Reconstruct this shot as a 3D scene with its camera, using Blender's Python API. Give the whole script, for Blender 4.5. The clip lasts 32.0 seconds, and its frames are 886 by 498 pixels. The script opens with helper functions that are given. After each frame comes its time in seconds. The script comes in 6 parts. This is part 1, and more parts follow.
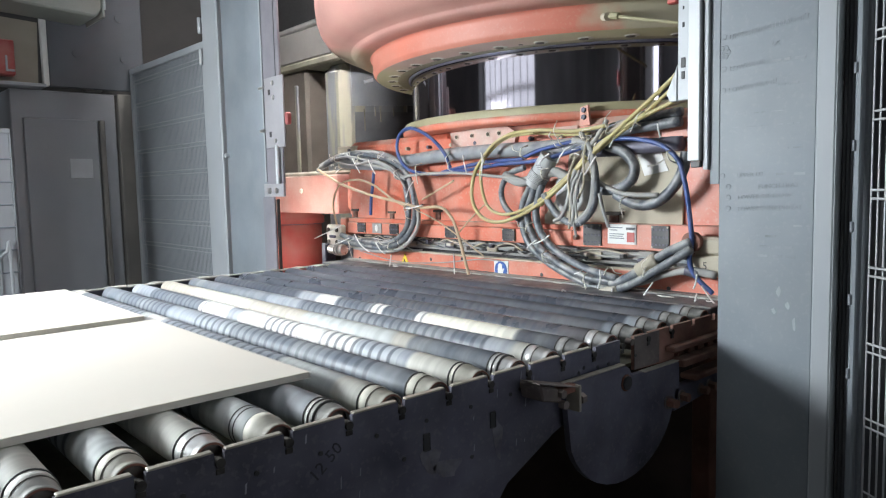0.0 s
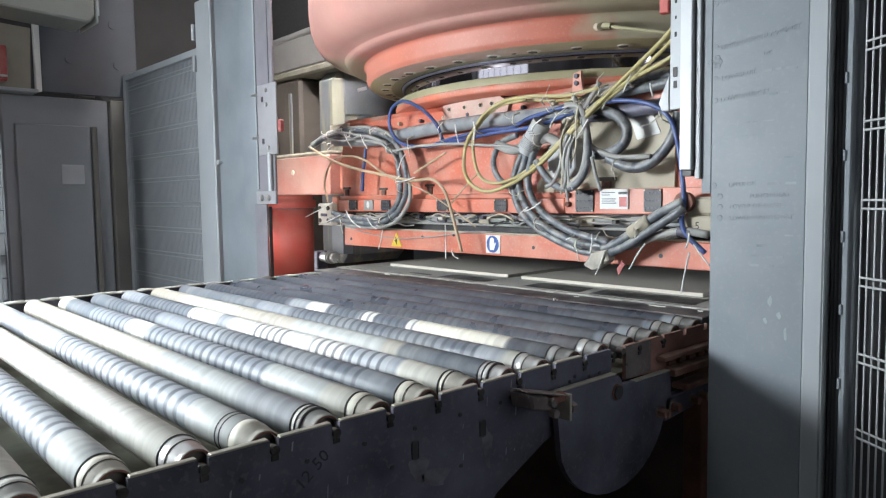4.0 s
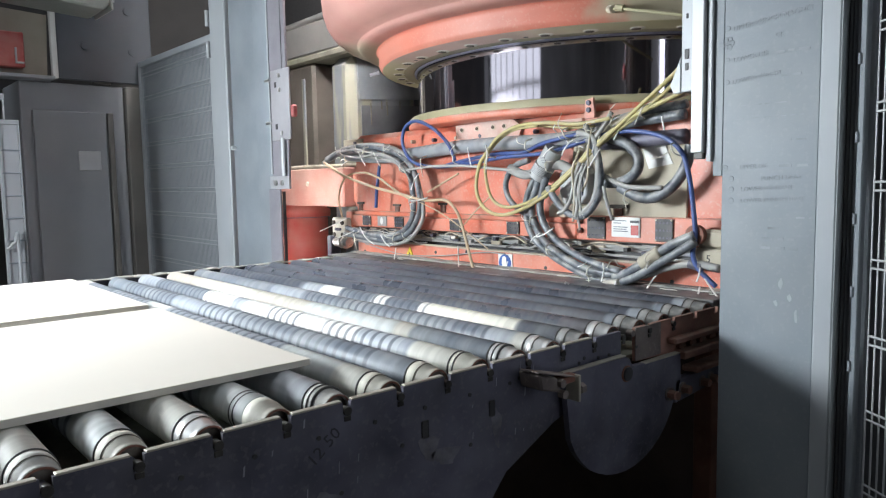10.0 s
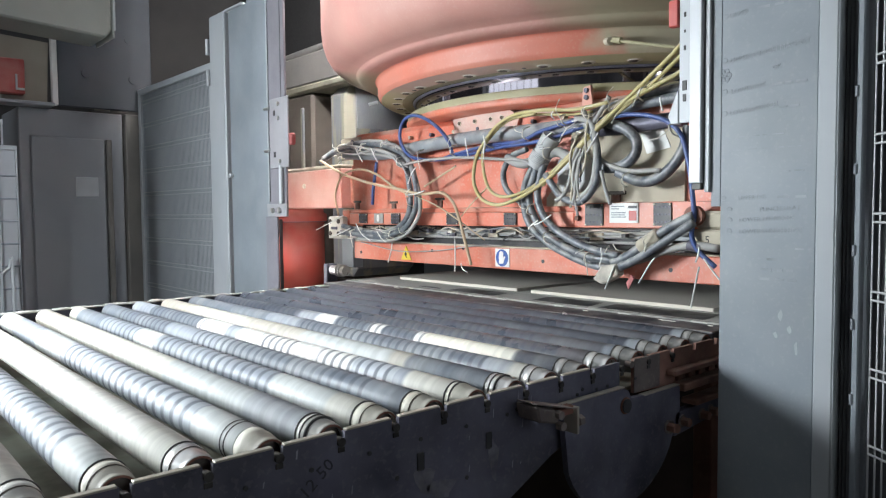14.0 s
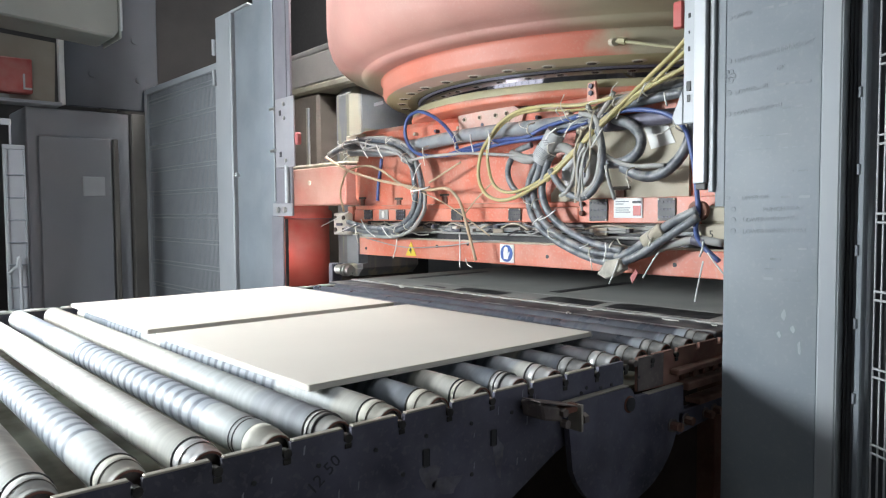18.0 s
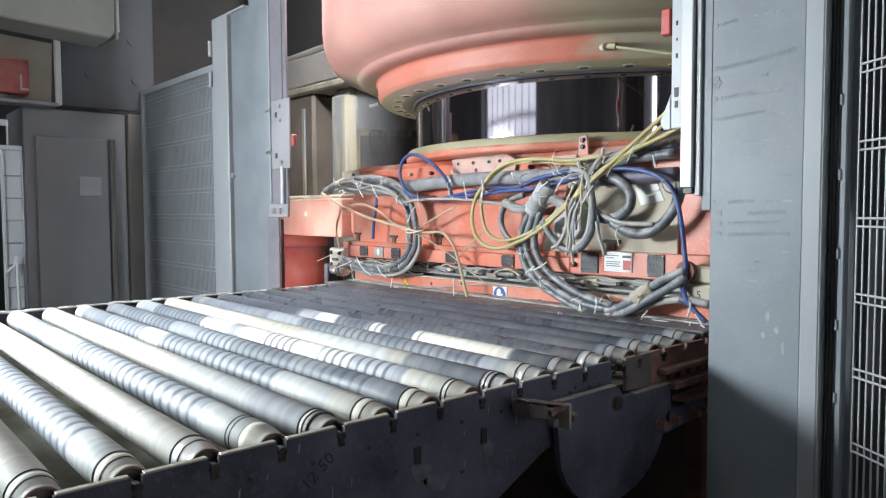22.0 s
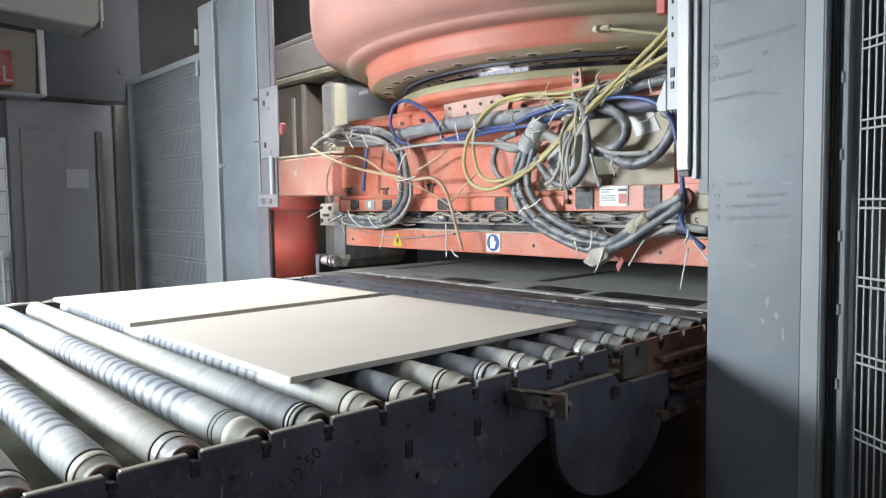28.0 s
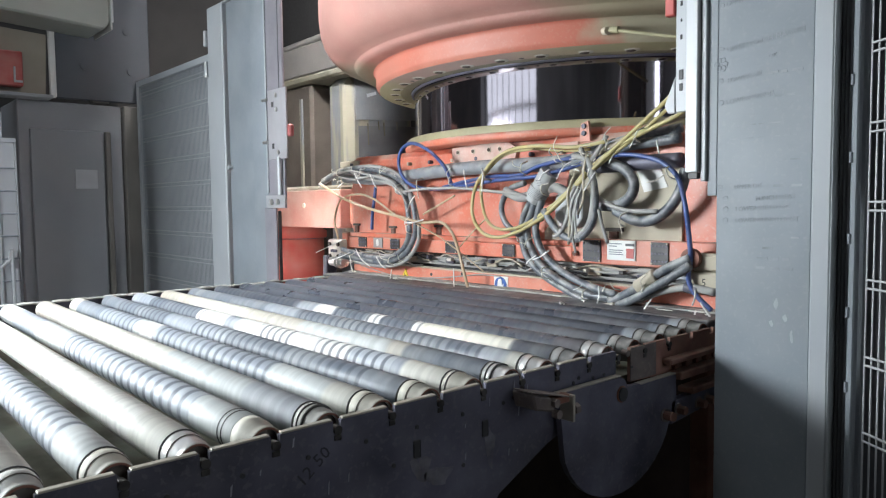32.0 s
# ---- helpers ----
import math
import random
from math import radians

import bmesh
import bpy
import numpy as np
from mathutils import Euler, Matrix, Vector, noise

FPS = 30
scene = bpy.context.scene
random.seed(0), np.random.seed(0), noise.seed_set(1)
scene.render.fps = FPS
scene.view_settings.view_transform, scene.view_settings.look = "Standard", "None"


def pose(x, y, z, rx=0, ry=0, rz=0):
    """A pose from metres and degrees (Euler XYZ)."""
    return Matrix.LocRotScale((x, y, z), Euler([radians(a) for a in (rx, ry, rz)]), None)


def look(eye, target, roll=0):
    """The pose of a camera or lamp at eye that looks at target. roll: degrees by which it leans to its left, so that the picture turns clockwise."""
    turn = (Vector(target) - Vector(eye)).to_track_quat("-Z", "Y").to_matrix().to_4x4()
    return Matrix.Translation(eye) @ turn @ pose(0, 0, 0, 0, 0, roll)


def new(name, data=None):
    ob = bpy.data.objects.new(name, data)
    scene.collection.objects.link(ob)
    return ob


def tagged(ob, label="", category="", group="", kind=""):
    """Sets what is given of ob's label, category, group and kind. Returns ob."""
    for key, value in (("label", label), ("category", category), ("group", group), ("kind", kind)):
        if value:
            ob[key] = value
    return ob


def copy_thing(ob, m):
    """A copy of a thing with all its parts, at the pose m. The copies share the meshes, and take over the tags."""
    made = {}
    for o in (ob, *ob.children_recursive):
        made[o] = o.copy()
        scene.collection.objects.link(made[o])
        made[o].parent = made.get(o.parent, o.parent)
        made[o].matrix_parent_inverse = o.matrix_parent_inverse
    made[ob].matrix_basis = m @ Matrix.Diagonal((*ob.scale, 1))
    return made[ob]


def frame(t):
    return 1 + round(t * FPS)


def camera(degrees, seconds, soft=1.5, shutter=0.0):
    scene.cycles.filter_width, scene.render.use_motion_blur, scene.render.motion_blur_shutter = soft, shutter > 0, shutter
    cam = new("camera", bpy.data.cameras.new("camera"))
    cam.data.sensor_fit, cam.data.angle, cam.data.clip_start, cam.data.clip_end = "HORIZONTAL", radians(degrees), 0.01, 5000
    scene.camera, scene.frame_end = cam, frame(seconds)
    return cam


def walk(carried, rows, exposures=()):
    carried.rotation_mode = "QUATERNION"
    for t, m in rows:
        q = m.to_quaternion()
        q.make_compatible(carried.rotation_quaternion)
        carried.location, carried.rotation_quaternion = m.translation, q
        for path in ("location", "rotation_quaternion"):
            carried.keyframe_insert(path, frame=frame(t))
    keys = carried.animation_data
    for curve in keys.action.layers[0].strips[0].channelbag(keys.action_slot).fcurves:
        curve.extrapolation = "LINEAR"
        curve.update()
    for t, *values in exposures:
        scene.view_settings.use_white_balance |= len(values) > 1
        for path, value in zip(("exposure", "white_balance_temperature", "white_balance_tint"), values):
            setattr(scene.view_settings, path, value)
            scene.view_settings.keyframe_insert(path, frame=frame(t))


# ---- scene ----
PATH = [
    (0, (-0.031, 0.005, 1.407), (1.3, 1.488, 1.229), -1.3),
    (0.5, (-0.032, 0.003, 1.403), (1.303, 1.483, 1.231), -1.4),
    (1, (-0.032, 0.002, 1.404), (1.303, 1.482, 1.237), -1.3),
    (1.5, (-0.034, 0.002, 1.406), (1.304, 1.479, 1.245), -1.0),
    (2, (-0.03, 0.003, 1.402), (1.309, 1.481, 1.244), -1.0),
    (2.5, (-0.025, 0.005, 1.401), (1.315, 1.481, 1.241), -1.0),
    (3, (-0.023, 0.009, 1.4), (1.321, 1.482, 1.239), -1.0),
    (3.5, (-0.022, 0.008, 1.4), (1.324, 1.48, 1.251), -0.8),
    (5.5, (-0.021, 0.002, 1.396), (1.324, 1.474, 1.234), -1.0),
    (6, (-0.019, 0.0, 1.397), (1.326, 1.471, 1.232), -0.8),
    (6.5, (-0.018, 0.001, 1.398), (1.328, 1.472, 1.234), -0.7),
    (7, (-0.019, 0.003, 1.397), (1.325, 1.474, 1.23), -0.9),
    (7.5, (-0.02, 0.0, 1.398), (1.318, 1.477, 1.231), -1.1),
    (8, (-0.019, 0.002, 1.395), (1.316, 1.482, 1.224), -1.0),
    (8.5, (-0.012, 0.003, 1.393), (1.32, 1.484, 1.21), -0.8),
    (9, (-0.018, -0.012, 1.396), (1.306, 1.475, 1.206), -1.0),
    (9.5, (-0.01, 0.008, 1.389), (1.318, 1.492, 1.203), -0.8),
    (10, (-0.024, -0.009, 1.393), (1.289, 1.488, 1.205), -1.0),
    (10.5, (-0.017, 0.009, 1.389), (1.304, 1.498, 1.201), -0.4),
    (11, (-0.014, 0.008, 1.389), (1.31, 1.496, 1.208), -0.6),
    (11.5, (-0.02, 0.003, 1.388), (1.301, 1.495, 1.219), -0.8),
    (12, (-0.018, 0.001, 1.389), (1.299, 1.496, 1.22), -0.9),
    (12.5, (-0.016, 0.001, 1.39), (1.302, 1.497, 1.237), -0.7),
    (13, (-0.019, -0.001, 1.392), (1.303, 1.494, 1.26), -0.4),
    (13.5, (-0.017, 0.002, 1.39), (1.307, 1.496, 1.282), -0.4),
    (14, (-0.017, 0.001, 1.389), (1.308, 1.496, 1.284), -0.5),
    (14.5, (-0.022, -0.005, 1.387), (1.302, 1.49, 1.275), -0.6),
    (16.5, (-0.025, 0.0, 1.384), (1.288, 1.504, 1.27), -0.6),
    (17, (-0.026, -0.001, 1.385), (1.285, 1.505, 1.269), -0.5),
    (17.5, (-0.029, -0.006, 1.389), (1.284, 1.499, 1.281), -0.3),
    (18, (-0.028, -0.007, 1.388), (1.288, 1.495, 1.283), -0.4),
    (18.5, (-0.024, -0.007, 1.391), (1.297, 1.491, 1.283), -0.5),
    (19, (-0.026, -0.009, 1.388), (1.298, 1.487, 1.281), -0.4),
    (19.5, (-0.03, -0.017, 1.392), (1.292, 1.48, 1.283), -0.2),
    (20, (-0.041, -0.031, 1.394), (1.281, 1.466, 1.284), -0.3),
    (20.5, (-0.041, -0.032, 1.394), (1.28, 1.465, 1.284), -0.3),
    (21, (-0.042, -0.032, 1.393), (1.282, 1.463, 1.282), -0.5),
    (21.5, (-0.043, -0.036, 1.395), (1.28, 1.46, 1.286), -0.3),
    (22, (-0.045, -0.039, 1.398), (1.279, 1.455, 1.29), -0.3),
    (22.5, (-0.043, -0.04, 1.399), (1.281, 1.455, 1.289), -0.4),
    (23, (-0.035, -0.033, 1.393), (1.29, 1.461, 1.277), -0.7),
    (23.5, (-0.034, -0.032, 1.392), (1.292, 1.46, 1.275), -0.5),
    (24, (-0.036, -0.035, 1.395), (1.292, 1.456, 1.272), -0.3),
    (24.5, (-0.034, -0.034, 1.396), (1.293, 1.457, 1.266), -0.4),
    (25, (-0.014, -0.005, 1.386), (1.317, 1.482, 1.261), -0.3),
    (25.5, (-0.01, -0.008, 1.387), (1.324, 1.477, 1.259), -0.7),
    (27.5, (-0.012, -0.01, 1.387), (1.322, 1.474, 1.259), -0.7),
    (28, (-0.008, -0.009, 1.386), (1.327, 1.475, 1.253), -0.9),
    (28.5, (-0.003, -0.007, 1.387), (1.332, 1.477, 1.253), -0.7),
    (29, (-0.005, -0.004, 1.385), (1.328, 1.481, 1.256), -0.5),
    (29.5, (-0.014, -0.014, 1.388), (1.318, 1.472, 1.257), -0.5),
    (30, (-0.009, -0.009, 1.385), (1.325, 1.476, 1.259), -0.6),
    (30.5, (-0.013, -0.01, 1.385), (1.324, 1.472, 1.258), -0.5),
    (31, (-0.013, -0.011, 1.387), (1.323, 1.472, 1.263), -0.4),
    (31.5, (-0.013, -0.011, 1.386), (1.318, 1.476, 1.261), -0.4),
    (32, (-0.014, -0.009, 1.385), (1.308, 1.486, 1.257), -0.7),
]
cam = camera(63.6, 32.0, 1.2, 0.5)
walk(cam, [(t, look(eye, target, roll)) for t, eye, target, roll in PATH],
     [(0, 0.06, 6400, 10), (8, 0.06, 6400, 10), (9.2, 0.14, 6350, 10), (10.5, 0.14, 6350, 10), (11.5, 0.06, 6400, 10), (18.5, 0.06, 6400, 10), (20, 0.14, 6350, 10), (24, 0.14, 6400, 10), (25.5, 0.06, 6400, 10), (32, 0.05, 6400, 10)])


# ---- light ----
world = bpy.data.worlds.new("hall_air")
scene.world = world
world.use_nodes = True
world.node_tree.nodes["Background"].inputs["Color"].default_value = (0.55, 0.62, 0.72, 1)
world.node_tree.nodes["Background"].inputs["Strength"].default_value = 0.12


def area_lamp(name, eye, target, size, size_y, watts, colour):
    data = bpy.data.lights.new(name, "AREA")
    data.shape, data.size, data.size_y = "RECTANGLE", size, size_y
    data.energy, data.color = watts, colour
    ob = new(name, data)
    ob.matrix_world = look(eye, target)
    return ob


# floodlight low over the outfeed conveyor, unseen work lamp inside the press guard, daylight from the west windows and
# the south door; the post, south and roof lamps are added fill
area_lamp("floodlight", (-0.9, 2.9, 1.72), (0.6, 1.2, 1.05), 0.9, 0.5, 138, (0.91, 0.97, 1.0))
area_lamp("work_light", (1.78, 2.72, 2.78), (2.4, 3.5, 1.65), 0.5, 0.15, 170, (1.0, 0.975, 0.96))
# fill lamp behind the guard post, added to brighten guide arm and sleeve
area_lamp("post_fill_light", (1.7, 3.3, 1.2), (2.3, 3.6, 1.25), 0.06, 0.55, 7, (1.0, 0.98, 0.95))
area_lamp("window_light", (-8.7, 5.1, 3.6), (0.0, 5.1, 3.6), 6.6, 1.7, 52, (0.86, 0.93, 1.0))
area_lamp("door_light", (-1.28, -5.68, 1.9), (0.4, 1.0, 1.0), 0.33, 3.6, 5, (0.86, 0.93, 1.0))
# fill lamp added at the south wall to lift the near side plates
area_lamp("south_fill_light", (2.3, -5.68, 2.8), (0.8, 0.9, 0.9), 1.8, 1.6, 54, (0.86, 0.93, 1.0))
# overhead fill added for general brightness; the ceiling has no opening here
area_lamp("roof_fill_light", (-1.0, 3.2, 6.9), (-1.0, 3.2, 0.0), 7.0, 2.4, 115, (0.9, 0.95, 1.0))

# ---- materials ----
def material(name, colour, rough=0.6, metal=0.0, vary=0.25, scale=6.0, dust=0.0, dust_colour=(0.55, 0.52, 0.46), bump=0.15,
             grain=90.0, speck=0.0, gloss=0.12):
    """Painted or bare surface with two scales of variation, settled dust on faces that look up, and fine relief."""
    mat = bpy.data.materials.new(name)
    mat.use_nodes = True
    nt = mat.node_tree
    bsdf = nt.nodes["Principled BSDF"]
    link = nt.links.new
    tex = nt.nodes.new("ShaderNodeTexCoord")
    big = nt.nodes.new("ShaderNodeTexNoise")
    big.inputs["Scale"].default_value, big.inputs["Detail"].default_value = scale, 6
    fine = nt.nodes.new("ShaderNodeTexNoise")
    fine.inputs["Scale"].default_value, fine.inputs["Detail"].default_value = grain, 3
    link(tex.outputs["Object"], big.inputs["Vector"])
    link(tex.outputs["Object"], fine.inputs["Vector"])
    ramp = nt.nodes.new("ShaderNodeMapRange")
    ramp.inputs["From Min"].default_value, ramp.inputs["From Max"].default_value = 0.3, 0.7
    ramp.inputs["To Min"].default_value, ramp.inputs["To Max"].default_value = 1 - vary, 1 + vary * 0.6
    link(big.outputs["Fac"], ramp.inputs["Value"])
    mul = nt.nodes.new("ShaderNodeMix")
    mul.data_type, mul.blend_type = "RGBA", "MULTIPLY"
    mul.inputs["Factor"].default_value = 1
    mul.inputs["A"].default_value = (*colour, 1)
    link(ramp.outputs["Result"], mul.inputs["B"])
    out = mul.outputs["Result"]
    if speck:
        sp = nt.nodes.new("ShaderNodeMapRange")
        sp.inputs["From Min"].default_value, sp.inputs["From Max"].default_value = 0.56, 0.66
        sp.inputs["To Max"].default_value = speck
        link(fine.outputs["Fac"], sp.inputs["Value"])
        mix = nt.nodes.new("ShaderNodeMix")
        mix.data_type = "RGBA"
        link(sp.outputs["Result"], mix.inputs["Factor"])
        link(out, mix.inputs["A"])
        mix.inputs["B"].default_value = (*dust_colour, 1)
        out = mix.outputs["Result"]
    if dust:
        geo = nt.nodes.new("ShaderNodeNewGeometry")
        sep = nt.nodes.new("ShaderNodeSeparateXYZ")
        link(geo.outputs["Normal"], sep.inputs["Vector"])
        up = nt.nodes.new("ShaderNodeMapRange")
        up.inputs["From Min"].default_value, up.inputs["From Max"].default_value = -0.1, 0.8
        up.inputs["To Min"].default_value, up.inputs["To Max"].default_value = dust * 0.35, min(1.0, dust * 1.6)
        link(sep.outputs["Z"], up.inputs["Value"])
        patch = nt.nodes.new("ShaderNodeTexNoise")
        patch.inputs["Scale"].default_value, patch.inputs["Detail"].default_value = scale * 2.2, 8
        link(tex.outputs["Object"], patch.inputs["Vector"])
        cut = nt.nodes.new("ShaderNodeMapRange")
        cut.inputs["From Min"].default_value, cut.inputs["From Max"].default_value = 0.38, 0.62
        link(patch.outputs["Fac"], cut.inputs["Value"])
        how = nt.nodes.new("ShaderNodeMath")
        how.operation = "MULTIPLY"
        link(up.outputs["Result"], how.inputs[0])
        link(cut.outputs["Result"], how.inputs[1])
        mix = nt.nodes.new("ShaderNodeMix")
        mix.data_type = "RGBA"
        link(how.outputs["Value"], mix.inputs["Factor"])
        link(out, mix.inputs["A"])
        mix.inputs["B"].default_value = (*dust_colour, 1)
        out = mix.outputs["Result"]
    link(out, bsdf.inputs["Base Color"])
    bsdf.inputs["Metallic"].default_value = metal
    rr = nt.nodes.new("ShaderNodeMapRange")
    rr.inputs["To Min"].default_value, rr.inputs["To Max"].default_value = max(0.03, rough - gloss), min(1.0, rough + gloss)
    link(fine.outputs["Fac"], rr.inputs["Value"])
    link(rr.outputs["Result"], bsdf.inputs["Roughness"])
    if bump:
        bp = nt.nodes.new("ShaderNodeBump")
        bp.inputs["Strength"].default_value, bp.inputs["Distance"].default_value = bump, 0.002
        link(fine.outputs["Fac"], bp.inputs["Height"])
        link(bp.outputs["Normal"], bsdf.inputs["Normal"])
    return mat


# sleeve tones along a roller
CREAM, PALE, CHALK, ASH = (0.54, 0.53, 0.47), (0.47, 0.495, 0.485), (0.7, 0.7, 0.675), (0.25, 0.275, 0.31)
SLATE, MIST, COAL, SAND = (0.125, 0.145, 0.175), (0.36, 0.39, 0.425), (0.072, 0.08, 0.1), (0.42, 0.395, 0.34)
NEAR, FAR = 0.937, 2.82
SLEEVE_0, SLEEVE_1 = NEAR + 0.10, FAR - 0.03


def sleeve_paint(name, bands, pitch, rough=0.42, groove=0.45, scuff=1.0):
    """Roller sleeve: bands (start along the conveyor's width, tone, ribbed or not) round the roller, dusty grooves with
    their shade painted in, and drag marks.
    """
    mat = bpy.data.materials.new(name)
    mat.use_nodes = True
    nt = mat.node_tree
    bsdf = nt.nodes["Principled BSDF"]
    link = nt.links.new

    def math_node(kind, a, b=None, c=None):
        n = nt.nodes.new("ShaderNodeMath")
        n.operation = kind
        for sock, v in zip(n.inputs, (a, b, c)):
            if v is None:
                continue
            if isinstance(v, (int, float)):
                sock.default_value = v
            else:
                link(v, sock)
        return n.outputs["Value"]

    def blend(fac, a, b, kind="MIX"):
        n = nt.nodes.new("ShaderNodeMix")
        n.data_type, n.blend_type = "RGBA", kind
        for key, v in (("Factor", fac), ("A", a), ("B", b)):
            if isinstance(v, tuple):
                n.inputs[key].default_value = (*v, 1)
            elif isinstance(v, (int, float)):
                n.inputs[key].default_value = v
            else:
                link(v, n.inputs[key])
        return n.outputs["Result"]

    def span(v, lo, hi, to_lo, to_hi):
        n = nt.nodes.new("ShaderNodeMapRange")
        for key, x in (("From Min", lo), ("From Max", hi), ("To Min", to_lo), ("To Max", to_hi)):
            n.inputs[key].default_value = x
        link(v, n.inputs["Value"])
        return n.outputs["Result"]

    tex = nt.nodes.new("ShaderNodeTexCoord")
    sep = nt.nodes.new("ShaderNodeSeparateXYZ")
    link(tex.outputs["Object"], sep.inputs["Vector"])
    info = nt.nodes.new("ShaderNodeObjectInfo")
    length = SLEEVE_1 - SLEEVE_0
    # ragged band borders
    rag = nt.nodes.new("ShaderNodeTexNoise")
    rag.inputs["Scale"].default_value, rag.inputs["Detail"].default_value = 40, 4
    link(tex.outputs["Object"], rag.inputs["Vector"])
    along = math_node("MULTIPLY_ADD", math_node("SUBTRACT", rag.outputs["Fac"], 0.5), 0.016, sep.outputs["Y"])
    place = math_node("MULTIPLY_ADD", along, 1 / length, 0.5)
    tone = nt.nodes.new("ShaderNodeValToRGB")
    ribs = nt.nodes.new("ShaderNodeValToRGB")
    for ramp, pick in ((tone, lambda bd: (*bd[1], 1)), (ribs, lambda bd: (1, 1, 1, 1) if bd[2] else (0, 0, 0, 1))):
        el = ramp.color_ramp.elements
        el.remove(el[1])
        el[0].position, el[0].color = 0.0, pick(bands[0])
        for k, bd in enumerate(bands[1:]):
            u = (bd[0] - SLEEVE_0) / length
            for v, c in ((u - 0.004, pick(bands[k])), (u + 0.004, pick(bd))):
                e = el.new(min(1.0, max(0.001, v)))
                e.color = c
        link(place, ramp.inputs["Fac"])
    out = tone.outputs["Color"]
    # powder smears drawn along and round the sleeve
    smear = nt.nodes.new("ShaderNodeTexNoise")
    smear.inputs["Scale"].default_value, smear.inputs["Detail"].default_value = 9, 8
    shift = nt.nodes.new("ShaderNodeVectorMath")
    shift.operation = "ADD"
    link(tex.outputs["Object"], shift.inputs[0])
    link(info.outputs["Random"], shift.inputs[1])
    link(shift.outputs["Vector"], smear.inputs["Vector"])
    out = blend(span(smear.outputs["Fac"], 0.45, 0.75, 0.0, 0.28 * scuff), out, (0.62, 0.62, 0.58))
    line = nt.nodes.new("ShaderNodeTexNoise")
    line.noise_dimensions = "1D"
    line.inputs["Scale"].default_value, line.inputs["Detail"].default_value = 38, 4
    link(math_node("MULTIPLY_ADD", info.outputs["Random"], 37.0, sep.outputs["Y"]), line.inputs["W"])
    out = blend(1.0, out, span(line.outputs["Fac"], 0.35, 0.65, 0.86, 1.07), "MULTIPLY")
    # groove shade painted dark into the colour of the ribbed bands
    wave = math_node("SINE", math_node("MULTIPLY", sep.outputs["Y"], 2 * math.pi / pitch))
    worn = nt.nodes.new("ShaderNodeTexNoise")
    worn.inputs["Scale"].default_value, worn.inputs["Detail"].default_value = 6, 5
    link(shift.outputs["Vector"], worn.inputs["Vector"])
    deep = math_node("MULTIPLY", math_node("MULTIPLY", span(wave, 0.0, 0.8, 0.0, groove), ribs.outputs["Color"]), span(worn.outputs["Fac"], 0.3, 0.5, 0.55, 1.0))
    out = blend(deep, out, (0.055, 0.066, 0.085))
    link(out, bsdf.inputs["Base Color"])
    link(span(smear.outputs["Fac"], 0.35, 0.7, rough - 0.06, rough + 0.2), bsdf.inputs["Roughness"])
    bp = nt.nodes.new("ShaderNodeBump")
    bp.inputs["Strength"].default_value, bp.inputs["Distance"].default_value = 0.12, 0.002
    link(rag.outputs["Fac"], bp.inputs["Height"])
    link(bp.outputs["Normal"], bsdf.inputs["Normal"])
    return mat


ORANGE = material("orange_press_paint", (0.6, 0.15, 0.085), 0.5, 0, 0.22, 3.0, 0.55, (0.52, 0.46, 0.36))
ORANGE_CLEAN = material("orange_panel_paint", (0.64, 0.17, 0.1), 0.45, 0, 0.26, 4.0, 0.45, (0.6, 0.5, 0.42), speck=0.22)
PINKISH = material("dust_faded_orange_paint", (0.62, 0.27, 0.21), 0.6, 0, 0.2, 3.0, 0.7, (0.6, 0.48, 0.38))
GREY = material("grey_guard_paint", (0.2, 0.226, 0.254), 0.5, 0, 0.17, 3.2, 0.16, (0.5, 0.51, 0.5), speck=0.06)
GREY_LIGHT = material("light_grey_paint", (0.34, 0.365, 0.39), 0.5, 0, 0.1, 3.0, 0.15)
GREY_DARK = material("dark_grey_paint", (0.1, 0.105, 0.115), 0.6, 0, 0.25, 3.0, 0.15)
PROFILE = material("white_lacquered_profile", (0.55, 0.57, 0.59), 0.45, 0.1, 0.1, 5.0, 0.0, bump=0.05, speck=0.1)
ALU_PLATE = material("milled_aluminium", (0.34, 0.335, 0.355), 0.45, 0.2, 0.15, 6.0, 0.2, (0.42, 0.42, 0.43), bump=0.05)
ALU_MAUVE = material("scuffed_aluminium", (0.225, 0.215, 0.245), 0.5, 0.15, 0.15, 6.0, 0.2, (0.36, 0.36, 0.37), bump=0.05)
WHITE_ALU = material("pale_aluminium", (0.42, 0.44, 0.46), 0.5, 0.1, 0.08, 5.0, 0.0, bump=0.05)
STEEL = material("bright_worn_steel", (0.55, 0.55, 0.54), 0.32, 0.9, 0.2, 12.0, 0.25, bump=0.05)
STEEL_DARK = material("dark_mill_steel", (0.102, 0.1, 0.138), 0.55, 0.3, 0.75, 5.0, 0.3, (0.26, 0.25, 0.27), speck=0.18)
STEEL_RUST = material("rusty_dark_steel", (0.2, 0.085, 0.06), 0.7, 0.2, 0.4, 7.0, 0.3, (0.3, 0.2, 0.14), speck=0.15)
TRAY = material("powdered_brown_tray", (0.15, 0.135, 0.1), 0.9, 0, 0.3, 2.0, 0.5, (0.5, 0.52, 0.42))
RAIL_EDGE = material("worn_rail_edge", (0.42, 0.385, 0.32), 0.55, 0.3, 0.3, 14.0, 0.3)
BEIGE = material("powder_beige_plate", (0.5, 0.45, 0.35), 0.8, 0, 0.22, 4.0, 0.4, (0.58, 0.54, 0.45), speck=0.15)
